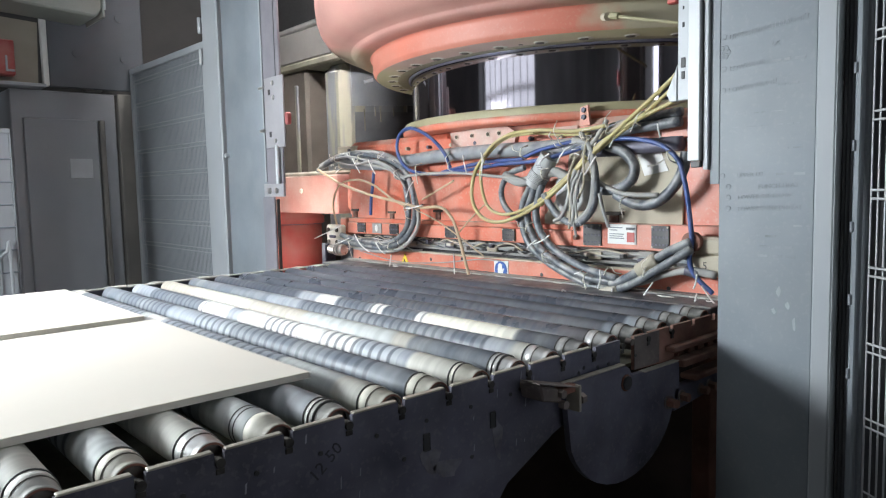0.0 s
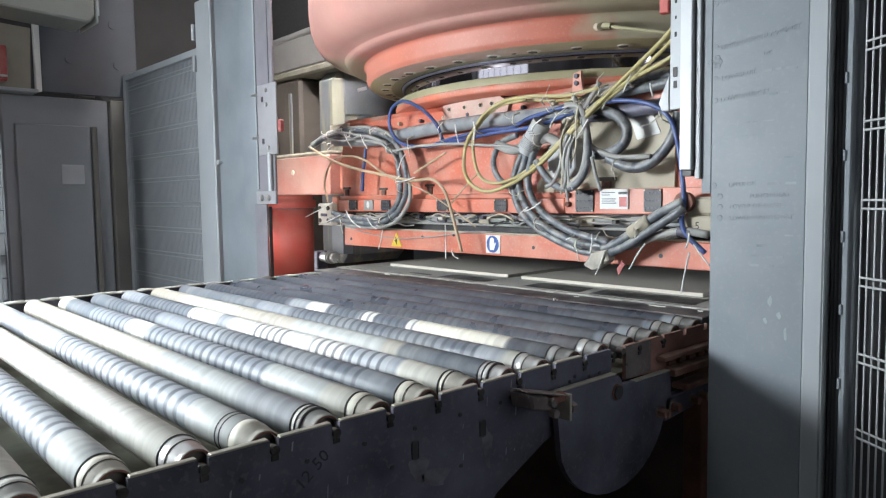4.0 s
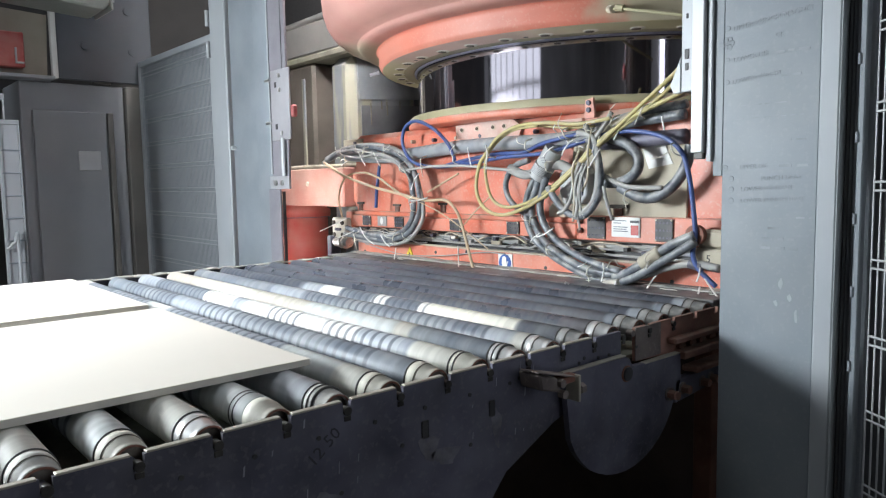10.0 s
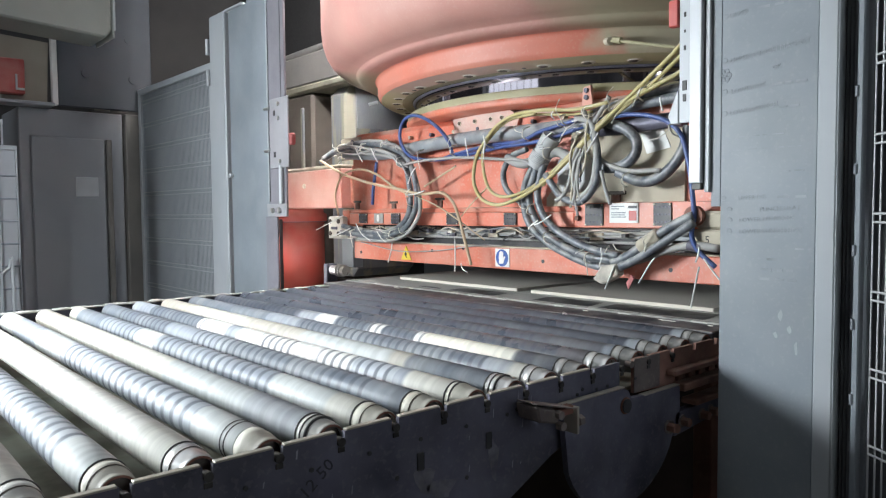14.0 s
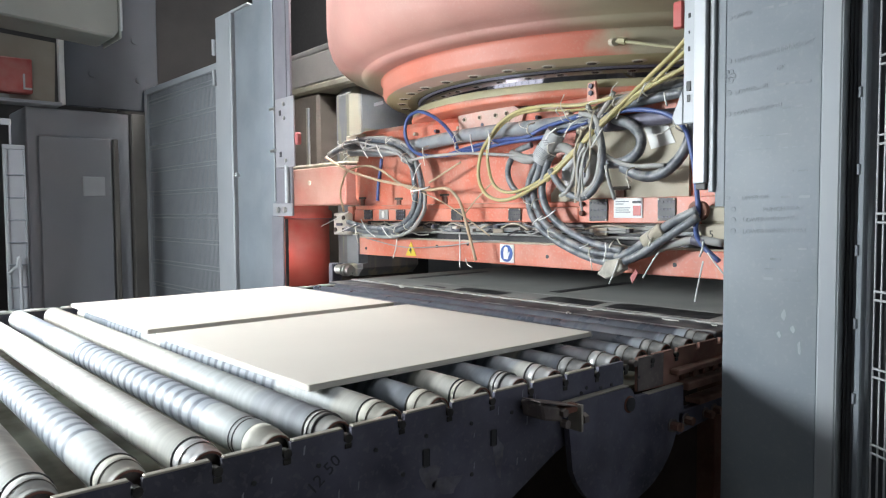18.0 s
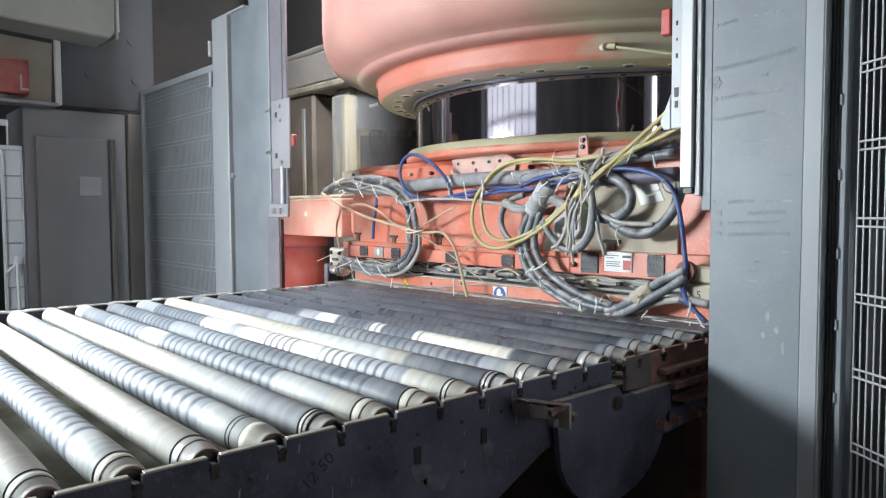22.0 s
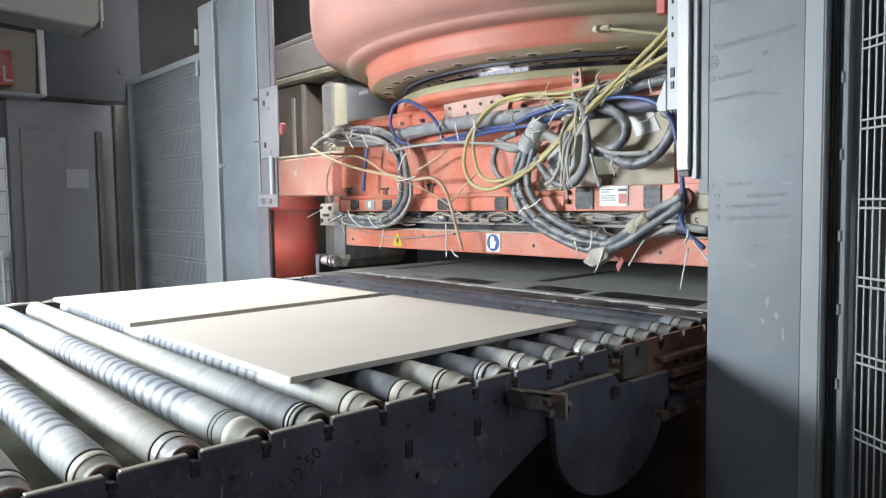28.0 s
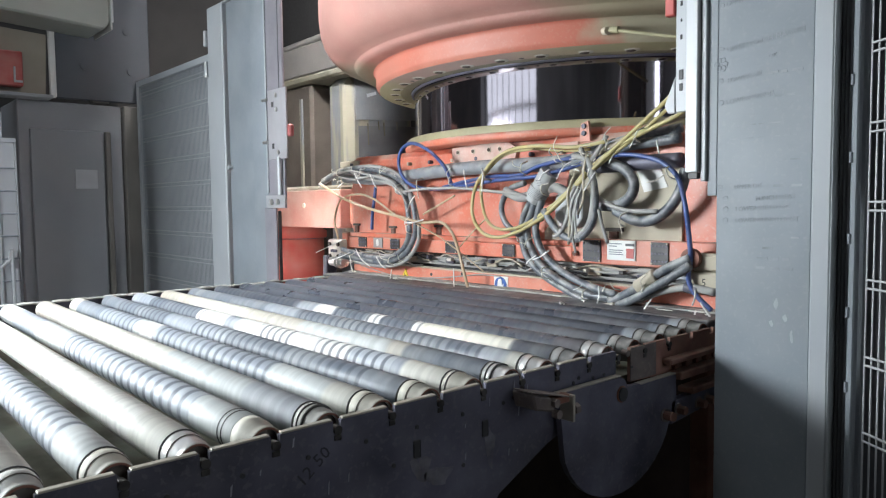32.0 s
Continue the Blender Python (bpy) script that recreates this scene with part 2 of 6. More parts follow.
POWDER = material("grey_clay_powder", (0.54, 0.55, 0.51), 0.95, 0, 0.12, 5.0, 0.3, (0.56, 0.54, 0.5), bump=0.4)
DIE_BLACK = material("black_die_face", (0.04, 0.04, 0.045), 0.4, 0.2, 0.4, 6.0, 0.25, (0.35, 0.34, 0.31))
PISTON = material("polished_dark_piston", (0.45, 0.42, 0.46), 0.06, 1.0, 0.06, 1.0, 0.0, bump=0.0, grain=3.0, gloss=0.015)
TILE = material("pale_pressed_clay", (0.72, 0.675, 0.595), 0.85, 0, 0.05, 2.0, 0.0, bump=0.1)
BLACK = material("black_rubber", (0.025, 0.025, 0.028), 0.5, 0, 0.2, 8.0, 0.1)
CONDUIT = material("dusty_grey_conduit", (0.105, 0.12, 0.145), 0.4, 0, 0.4, 12.0, 0.55, (0.56, 0.55, 0.52), speck=0.12)
CONDUIT_L = material("light_grey_cable", (0.36, 0.36, 0.35), 0.65, 0, 0.2, 9.0, 0.3)
YELLOW = material("dusty_yellow_cable", (0.5, 0.43, 0.19), 0.55, 0, 0.15, 9.0, 0.3)
OCHRE = material("dusty_ochre_cable", (0.54, 0.41, 0.26), 0.6, 0, 0.15, 9.0, 0.3)
BLUE = material("blue_hose", (0.045, 0.085, 0.27), 0.38, 0, 0.2, 9.0, 0.22, (0.3, 0.32, 0.38))
WHITE = material("white_plastic", (0.75, 0.75, 0.73), 0.5, 0, 0.08, 9.0, 0.15)
RED = material("red_plastic", (0.45, 0.06, 0.05), 0.45, 0, 0.1, 9.0, 0.15)
SIGN_BLUE = material("sign_blue", (0.03, 0.1, 0.36), 0.5, 0, 0.1, 9.0, 0.1)
SIGN_YELLOW = material("sign_yellow", (0.72, 0.55, 0.04), 0.5, 0, 0.1, 9.0, 0.1)
INK = material("faded_marker_ink", (0.225, 0.248, 0.275), 0.7, 0, 0.35, 14.0, 0.5, (0.3, 0.325, 0.355))
MESH_WIRE = material("galvanised_wire", (0.5, 0.51, 0.52), 0.45, 0.3, 0.1, 9.0, 0.0)
FLOOR_M = material("dusty_concrete", (0.16, 0.14, 0.115), 0.9, 0, 0.4, 1.5, 0.3, (0.3, 0.27, 0.22))
WALL_M = material("hall_wall_paint", (0.42, 0.43, 0.43), 0.85, 0, 0.3, 0.8, 0.1)
CAP_DUSTY = material("dusty_roller_cap", (0.36, 0.36, 0.335), 0.6, 0.0, 0.25, 20.0, 0.2)
CAP_DARK = material("dark_roller_cap", (0.2, 0.2, 0.2), 0.5, 0.2, 0.3, 20.0, 0.2)
SILL = material("scraped_dark_sill", (0.085, 0.085, 0.1), 0.4, 0.2, 0.4, 7.0, 0.2, (0.5, 0.49, 0.44))
CREAM_BOX = material("dusty_cream_plastic", (0.7, 0.68, 0.6), 0.6, 0, 0.15, 12.0, 0.2)
MESH_DIM = material("fine_grey_mesh", (0.3, 0.315, 0.33), 0.6, 0, 0.1, 3.0, 0.1)

# ---- mesh helpers ----
def part(name, bm, mat, parent=None, label=""):
    """One mesh object from a bmesh, under a thing or a part."""
    me = bpy.data.meshes.new(name)
    bmesh.ops.recalc_face_normals(bm, faces=bm.faces)
    bm.to_mesh(me)
    bm.free()
    me.materials.append(mat)
    ob = new(name, me)
    if parent:
        ob.parent = parent
    if label:
        ob["label"] = label
    return ob


def thing(name, label, category, group="", kind="", at=(0, 0, 0)):
    ob = new(name)
    ob.location = at
    return tagged(ob, label, category, group, kind)


def smooth(bm, angle=35):
    for fc in bm.faces:
        fc.smooth = True
    for e in bm.edges:
        if len(e.link_faces) == 2 and e.calc_face_angle(0) > radians(angle):
            e.smooth = False
    return bm


def box(x0, x1, y0, y1, z0, z1, bevel=0.003, bm=None):
    bm = bm or bmesh.new()
    m = Matrix.Translation(((x0 + x1) / 2, (y0 + y1) / 2, (z0 + z1) / 2)) @ Matrix.Diagonal((abs(x1 - x0), abs(y1 - y0), abs(z1 - z0), 1))
    vs = bmesh.ops.create_cube(bm, size=1, matrix=m)["verts"]
    if bevel:
        es = list({e for v in vs for e in v.link_edges})
        bmesh.ops.bevel(bm, geom=es, offset=bevel, segments=1, affect="EDGES", profile=0.5)
    return bm


def rod(a, b, r, seg=12, bm=None, r2=None):
    """A round bar from a to b."""
    bm = bm or bmesh.new()
    a, b = Vector(a), Vector(b)
    m = Matrix.Translation((a + b) / 2) @ (b - a).to_track_quat("Z", "Y").to_matrix().to_4x4()
    bmesh.ops.create_cone(bm, cap_ends=True, segments=seg, radius1=r, radius2=r if r2 is None else r2, depth=(b - a).length, matrix=m)
    return smooth(bm)


def lathe(profile, seg=64, axis="z", bm=None):
    """A body of revolution about the z axis (or y) from (radius, height) pairs; closed profile ends stay open."""
    bm = bm or bmesh.new()
    rings = []
    for r, h in profile:
        ring = []
        for k in range(seg):
            a = 2 * math.pi * k / seg
            c, s = r * math.cos(a), r * math.sin(a)
            ring.append(bm.verts.new((c, s, h) if axis == "z" else (c, h, s)))
        rings.append(ring)
    for p, q in zip(rings, rings[1:]):
        for k in range(seg):
            bm.faces.new((p[k], p[(k + 1) % seg], q[(k + 1) % seg], q[k]))
    return smooth(bm, 30)


def bend(points, n=8):
    """A smooth line through the given points."""
    ps = [Vector(p) for p in points]
    ps = [2 * ps[0] - ps[1]] + ps + [2 * ps[-1] - ps[-2]]
    out = []
    for a, b, c, d in zip(ps, ps[1:], ps[2:], ps[3:]):
        for k in range(n):
            u = k / n
            out.append(0.5 * (2 * b + (c - a) * u + (2 * a - 5 * b + 4 * c - d) * u * u + (3 * b - a - 3 * c + d) * u ** 3))
    out.append(ps[-2])
    return out


def tube(points, r, seg=8, n=8, ribs=0.0, bm=None):
    """A cable or hose along a smooth line through the points."""
    bm = bm or bmesh.new()
    line = bend(points, n) if n > 1 else [Vector(p) for p in points]
    if ribs:
        line = bend(line, 5)
    prev, rings, side = None, [], Vector((0.3, 0.2, 1)).normalized()
    for k, p in enumerate(line):
        d = (line[min(k + 1, len(line) - 1)] - line[max(k - 1, 0)]).normalized()
        side = (side - d * side.dot(d)).normalized()
        up = d.cross(side)
        rr = r * (1 + (ribs if k % 2 else 0))
        rings.append([bm.verts.new(p + (side * math.cos(a) + up * math.sin(a)) * rr) for a in (2 * math.pi * j / seg for j in range(seg))])
    for p, q in zip(rings, rings[1:]):
        for j in range(seg):
            bm.faces.new((p[j], p[(j + 1) % seg], q[(j + 1) % seg], q[j]))
    bm.faces.new(rings[0][::-1])
    bm.faces.new(rings[-1])
    for fc in bm.faces:
        fc.smooth = True
    return bm


def prism(outline, axis, lo, hi, bm=None, bevel=0.0):
    """A plate with the given outline (pairs), from lo to hi along axis x, y or z."""
    bm = bm or bmesh.new()
    def put(u, v, w):
        return {"x": (w, u, v), "y": (u, w, v), "z": (u, v, w)}[axis]
    a = [bm.verts.new(put(u, v, lo)) for u, v in outline]
    b = [bm.verts.new(put(u, v, hi)) for u, v in outline]
    n = len(outline)
    bm.faces.new(a)
    bm.faces.new(b[::-1])
    for k in range(n):
        bm.faces.new((a[k], b[k], b[(k + 1) % n], a[(k + 1) % n]))
    if bevel:
        bmesh.ops.bevel(bm, geom=[e for e in bm.edges], offset=bevel, segments=1, affect="EDGES", profile=0.5)
    return bm


# ---- the hall ----
def setting(name, bm, mat, label, category):
    return tagged(part(name, bm, mat), label, category, "", "structure")


setting("floor", box(-9, 9, -6, 9, -0.2, 0, 0), FLOOR_M, "dusty brown concrete floor of the press hall", "floor")
setting("ceiling", box(-9, 9, -6, 9, 7, 7.2, 0), WALL_M, "dim grey roof of the press hall", "ceiling")
setting("wall_north", box(-9, 9, 8.8, 9, 0, 7, 0), WALL_M, "dim grey hall wall behind the press", "wall")
setting("wall_south", box(-9, 9, -6, -5.8, 0, 7, 0), WALL_M, "dim grey hall wall behind the walkway", "wall")
setting("wall_east", box(8.8, 9, -5.8, 8.8, 0, 7, 0), WALL_M, "dim grey hall wall at the powder side", "wall")
setting("wall_west", box(-9, -8.8, -5.8, 8.8, 0, 7, 0), WALL_M, "dim grey hall wall with large windows", "wall")


def west_window():
    ob = tagged(new("window_1"), "long barred factory window high in the west wall", "window", "", "structure")
    for k in range(9):
        y = 1.75 + k * 0.81
        part("glazing_bar", box(-8.6, -8.54, y - 0.04, y + 0.04, 2.7, 4.5, 0), WALL_M, ob)
    for z in (2.7, 3.15, 4.5):
        part("window_rail", box(-8.6, -8.54, 1.7, 8.3, z - 0.05, z + 0.05, 0), WALL_M, ob)


west_window()


# window bars made up to go with the added south lamp
def south_fill_bars():
    ob = tagged(new("window_2"), "unseen window bars added in front of the south fill lamp", "window", "", "structure")
    for k in range(4):
        x = 1.4 + k * 0.6
        part("glazing_bar", box(x - 0.02, x + 0.02, -5.62, -5.58, 2.0, 3.6, 0), WALL_M, ob)
    for z in (2.0, 2.8, 3.6):
        part("window_rail", box(1.38, 3.22, -5.575, -5.54, z - 0.03, z + 0.03, 0), WALL_M, ob)


south_fill_bars()


def glow(name, colour, strength):
    mat = bpy.data.materials.new(name)
    mat.use_nodes = True
    bsdf = mat.node_tree.nodes["Principled BSDF"]
    bsdf.inputs["Base Color"].default_value = (0.8, 0.8, 0.8, 1)
    bsdf.inputs["Emission Color"].default_value = (*colour, 1)
    bsdf.inputs["Emission Strength"].default_value = strength
    return mat


def south_door():
    """A door in the south wall that stands ajar on bright daylight."""
    ob = tagged(new("door_1"), "tall sliding door standing ajar on bright daylight", "door", "", "structure")
    part("daylight_gap", box(-1.45, -1.12, -5.795, -5.78, 0.0, 3.7, 0), glow("daylight_gap_glow", (0.85, 0.9, 1.0), 5.0), ob)
    part("door_leaf", box(-1.1, 1.2, -5.79, -5.72, 0.0, 3.7, 0.004), GREY_DARK, ob)


south_door()

# ---- roller conveyor ----
ROLL_TOP, ROLL_R, PITCH, FIRST = 1.0585, 0.0322, 0.1075, 0.268
COUNT_BACK = 46


def conveyor_frame():
    ob = thing("roller_conveyor", "dark steel side frame of the roller conveyor at the press", "conveyor", at=(0, 0, 0))
    # near side plate: notched top edge over the shafts, cut off aslant below the press end
    x0 = FIRST - COUNT_BACK * PITCH - 0.06
    outline = [(x0, 0.62), (0.76, 0.62), (0.955, 0.825), (1.098, 0.89), (1.335, 0.96), (1.335, 1.046)]
    xs = [FIRST + k * PITCH for k in range(9, -COUNT_BACK - 1, -1)]
    for x in xs:
        outline += [(x + 0.0075, 1.046), (x + 0.0075, 1.028), (x + 0.004, 1.0245), (x - 0.004, 1.0245), (x - 0.0075, 1.028), (x - 0.0075, 1.046)]
    outline.append((x0, 1.046))
    part("side_plate", prism(outline, "y", NEAR - 0.006, NEAR + 0.002), STEEL_DARK, ob)
    part("side_plate", box(x0, 1.39, FAR, FAR + 0.008, 0.62, 1.046, 0.001), STEEL_DARK, ob)
    # worn bright edges between the notches
    for a, b in zip(xs, xs[1:]):
        part("edge_strip", box(b + 0.010, a - 0.010, NEAR - 0.0075, NEAR + 0.0035, 1.0462, 1.0495, 0.0008), RAIL_EDGE, ob)
    part("edge_strip", box(x0, 1.81, FAR - 0.003, FAR + 0.012, 1.0462, 1.052, 0.001), RAIL_EDGE, ob, "dust-covered far edge")
    part("drip_tray", box(x0, 1.8, NEAR + 0.02, FAR - 0.02, 0.965, 0.975, 0.001), TRAY, ob, "dusty brown tray below the rollers")
    for x in (-4.4, -2.2, 0.0):
        for y in (NEAR + 0.06, FAR - 0.06):
            part("leg", box(x - 0.04, x + 0.04, y - 0.04, y + 0.04, 0, 0.8, 0.003), STEEL_DARK, ob)
    return ob


def caked_edge():
    """Powder caked in lumps along the far rail."""
    fr = conveyor_frame()
    rnd = random.Random(17)
    for k in range(-14, 14):
        for j in range(2):
            x = FIRST + (k + 0.5 * j) * PITCH + rnd.uniform(-0.015, 0.015)
            a, b, h = rnd.uniform(0.03, 0.05), rnd.uniform(0.012, 0.02), rnd.uniform(0.003, 0.009)
            bm = bmesh.new()
            bmesh.ops.create_icosphere(bm, subdivisions=2, radius=1.0)
            for v in bm.verts:
                d = 1 + 0.3 * noise.noise(v.co * 1.7 + Vector((k, j, 3.0)))
                v.co = Vector((x + v.co.x * a * d, FAR - 0.004 + v.co.y * b * d, 1.05 + max(v.co.z, -0.3) * h * d))
            part("powder_lump", smooth(bm, 70), CAKE, fr, "lump of caked powder")


CAKE = material("caked_pale_powder", (0.34, 0.345, 0.32), 0.95, 0, 0.25, 20.0, 0.2, bump=0.5)
caked_edge()


def roller(paint, bands, pitch, label, rings, cap_paint, gap=0.0):
    """A roller: grooved sleeve, stepped end cap with its bore, black rings and shaft."""
    ob = thing("conveyor_roller", label, "roller", "rollers of the outfeed conveyor")
    r = ROLL_R
    end, y0, y1 = NEAR + 0.022, SLEEVE_0 - 0.02, SLEEVE_1
    mid = (SLEEVE_0 + SLEEVE_1) / 2
    profile = [(r * 0.5, y0 - mid), (r - 0.0012, y0 - mid), (r, y0 + 0.0015 - mid)]
    starts = [bd[0] for bd in bands] + [y1]
    for (a, _, ribbed), b in zip(bands, starts[1:]):
        if ribbed:
            n0, n1 = math.ceil((a - mid) / pitch), math.floor((b - mid) / pitch)
            for n in range(n0, n1):
                c = (n + 0.25) * pitch
                profile += [(r, c - pitch * 0.27), (r - 0.0005, c - pitch * 0.13), (r - 0.0005, c + pitch * 0.13), (r, c + pitch * 0.27)]
    profile += [(r, y1 - 0.002 - mid), (r * 0.96, y1 - mid), (r * 0.5, y1 - mid)]
    part("sleeve", lathe(profile, 28, "y"), paint, ob)
    # stepped cap: shoulder, neck and open bearing bore
    cap = part("end_cap", lathe([(r * 0.7, end + 0.016 - mid), (r * 0.7, end + 0.001 - mid), (r * 0.73, end - mid), (r * 0.82, end - mid), (r * 0.84, end + 0.002 - mid), (r * 0.84, end + 0.016 - mid), (r * 0.9, end + 0.018 - mid), (r * 0.9, end + 0.033 - mid), (r * 0.975, end + 0.036 - mid), (r * 0.975, y0 - 0.0005 - mid), (0.012, y0 - 0.0005 - mid)], 28, "y"), cap_paint, ob, "worn end cap")
    # dark disc closes the bore, its colour standing in for the unlit hollow
    part("bearing_bore", lathe([(0.0, end + 0.009 - mid), (r * 0.7, end + 0.009 - mid), (r * 0.7, end + 0.0105 - mid)], 20, "y"), BORE, cap)
    if rings == 1:
        y = end + 0.0345 - mid
        part("cap_groove", lathe([(r * 0.93, y - 0.001), (r * 0.945 + 0.0005, y - 0.0007), (r * 0.945 + 0.0005, y + 0.0007), (r * 0.93, y + 0.001)], 24, "y"), BROWN_DARK, cap)
    part("bore_rim", lathe([(r * 0.7, end - 0.0006 - mid), (r * 0.78, end - 0.0012 - mid), (r * 0.8, end - 0.0004 - mid)], 24, "y"), STEEL_RUST, cap)
    for k in range(rings):
        y = y0 + gap - k * 0.0135 - mid
        part("o_ring", lathe([(r * 0.9, y - 0.0016), (r + 0.001, y - 0.0012), (r + 0.001, y + 0.0012), (r * 0.9, y + 0.0016)], 28, "y"), BLACK, ob)
    part("shaft", rod((0, NEAR + 0.006 - mid, 0), (0, FAR + 0.02 - mid, 0), 0.0075, 10), STEEL_DARK, ob)
    return ob


BROWN_DARK = material("dusty_socket", (0.07, 0.055, 0.04), 0.8, 0, 0.3, 20.0, 0.2)
SHAFT_END = material("greasy_shaft_end", (0.02, 0.017, 0.017), 0.5, 0.3, 0.3, 20.0, 0.15)
BORE = material("dark_hollow_bore", (0.06, 0.04, 0.03), 0.8, 0, 0.4, 30.0, 0.2)
CAP_STEEL = material("scraped_steel_cap", (0.55, 0.55, 0.54), 0.4, 0.6, 0.2, 25.0, 0.2, bump=0.05)
CAP_CREAM = material("chalky_cream_cap", (0.42, 0.405, 0.34), 0.6, 0, 0.25, 20.0, 0.2)
CAP_DIM = material("dull_grey_cap", (0.2, 0.2, 0.195), 0.6, 0.1, 0.3, 20.0, 0.2)
# bands of each roller from the near end, by its count from the camera's side
ROLLERS = {
    -1: (0.04, 0.5, [(1.0, CREAM, 0)], "cream dust-coated roller with a black ring", 1, CAP_DUSTY),
    0: (0.042, 0.55, [(1.0, PALE, 0), (1.15, MIST, 1), (1.97, MIST, 0)], "pale grey roller with dusty ribs", 1, CAP_CREAM),
    1: (0.04, 0.6, [(1.0, (0.68, 0.67, 0.6), 0), (1.15, (0.78, 0.77, 0.71), 0)], "smooth cream dust-coated roller", 1, CAP_STEEL),
    2: (0.044, 0.55, [(1.0, PALE, 0), (1.18, MIST, 1), (2.01, PALE, 0), (2.295, ASH, 0), (2.6, PALE, 0)], "blue-grey ribbed roller with chalky ends", 2, CAP_CREAM),
    3: (0.04, 0.58, [(1.0, (0.36, 0.38, 0.4), 0), (1.205, PALE, 0), (1.6, CREAM, 0), (2.45, SAND, 0)], "smooth cream roller with a grey end and stepped rings", 3, CAP_DUSTY),
    4: (0.04, 0.55, [(1.0, CREAM, 0), (1.1, PALE, 0), (1.315, ASH, 1), (1.96, CHALK, 0), (2.06, PALE, 0), (2.12, ASH, 1), (2.45, SLATE, 0), (2.7, CREAM, 0)], "grey ribbed roller with a chalk-white band", 1, CAP_CREAM),
    5: (0.037, 0.5, [(1.0, SLATE, 0), (1.128, SLATE, 1), (1.746, ASH, 1), (1.98, ASH, 0), (2.164, SLATE, 1), (2.6, SLATE, 0)], "dark slate ribbed rubber roller", 1, CAP_CREAM),
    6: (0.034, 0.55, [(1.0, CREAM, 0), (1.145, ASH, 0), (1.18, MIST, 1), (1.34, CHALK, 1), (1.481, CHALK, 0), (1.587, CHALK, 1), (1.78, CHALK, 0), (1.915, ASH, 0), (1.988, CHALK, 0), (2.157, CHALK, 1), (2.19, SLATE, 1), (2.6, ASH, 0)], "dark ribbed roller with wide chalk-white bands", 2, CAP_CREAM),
    7: (0.04, 0.5, [(1.0, SLATE, 0), (1.276, SAND, 0), (1.34, PALE, 0), (1.75, SAND, 0), (2.1, CREAM, 0), (2.5, SAND, 0)], "smooth sand-coloured roller with a slate end", 3, CAP_STEEL),
    8: (0.034, 0.46, [(1.0, CREAM, 0), (1.054, ASH, 0), (1.132, SLATE, 1), (1.95, ASH, 0), (2.15, SLATE, 0)], "dark slate ribbed roller with a cream end", 1, CAP_STEEL),
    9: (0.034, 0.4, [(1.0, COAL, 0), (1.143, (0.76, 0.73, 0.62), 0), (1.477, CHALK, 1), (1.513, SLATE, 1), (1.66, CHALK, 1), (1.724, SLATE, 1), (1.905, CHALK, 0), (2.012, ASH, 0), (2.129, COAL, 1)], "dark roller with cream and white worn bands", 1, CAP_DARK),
    10: (0.034, 0.3, [(1.0, (0.11, 0.105, 0.115), 0), (1.1, (0.085, 0.09, 0.105), 1), (1.9, COAL, 0)], "glossy dark ribbed roller with a bright steel cap", 1, CAP_STEEL),
    11: (0.034, 0.3, [(1.0, ASH, 0), (1.04, (0.085, 0.089, 0.105), 0), (1.25, COAL, 1), (1.7, COAL, 0)], "dark grey rubber roller in the conveyor bed", 1, CAP_DIM),
    12: (0.034, 0.32, [(1.0, MIST, 0), (1.05, COAL, 0)], "dark grey rubber roller with a pale end", 1, CAP_DIM),
}
ORDER = list(range(11)) + [11, 12, 11, 12]
made = {}
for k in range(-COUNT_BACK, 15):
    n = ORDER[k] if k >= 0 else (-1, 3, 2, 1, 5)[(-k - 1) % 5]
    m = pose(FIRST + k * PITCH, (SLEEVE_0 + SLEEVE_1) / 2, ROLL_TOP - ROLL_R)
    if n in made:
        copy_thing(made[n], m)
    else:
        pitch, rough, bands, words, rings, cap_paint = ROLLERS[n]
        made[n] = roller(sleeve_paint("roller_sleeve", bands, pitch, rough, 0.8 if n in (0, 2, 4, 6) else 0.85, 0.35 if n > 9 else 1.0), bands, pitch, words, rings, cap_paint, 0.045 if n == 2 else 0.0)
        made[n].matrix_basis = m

# ---- press: fixed crown and bed ----
PX, PY = 2.82, 2.04


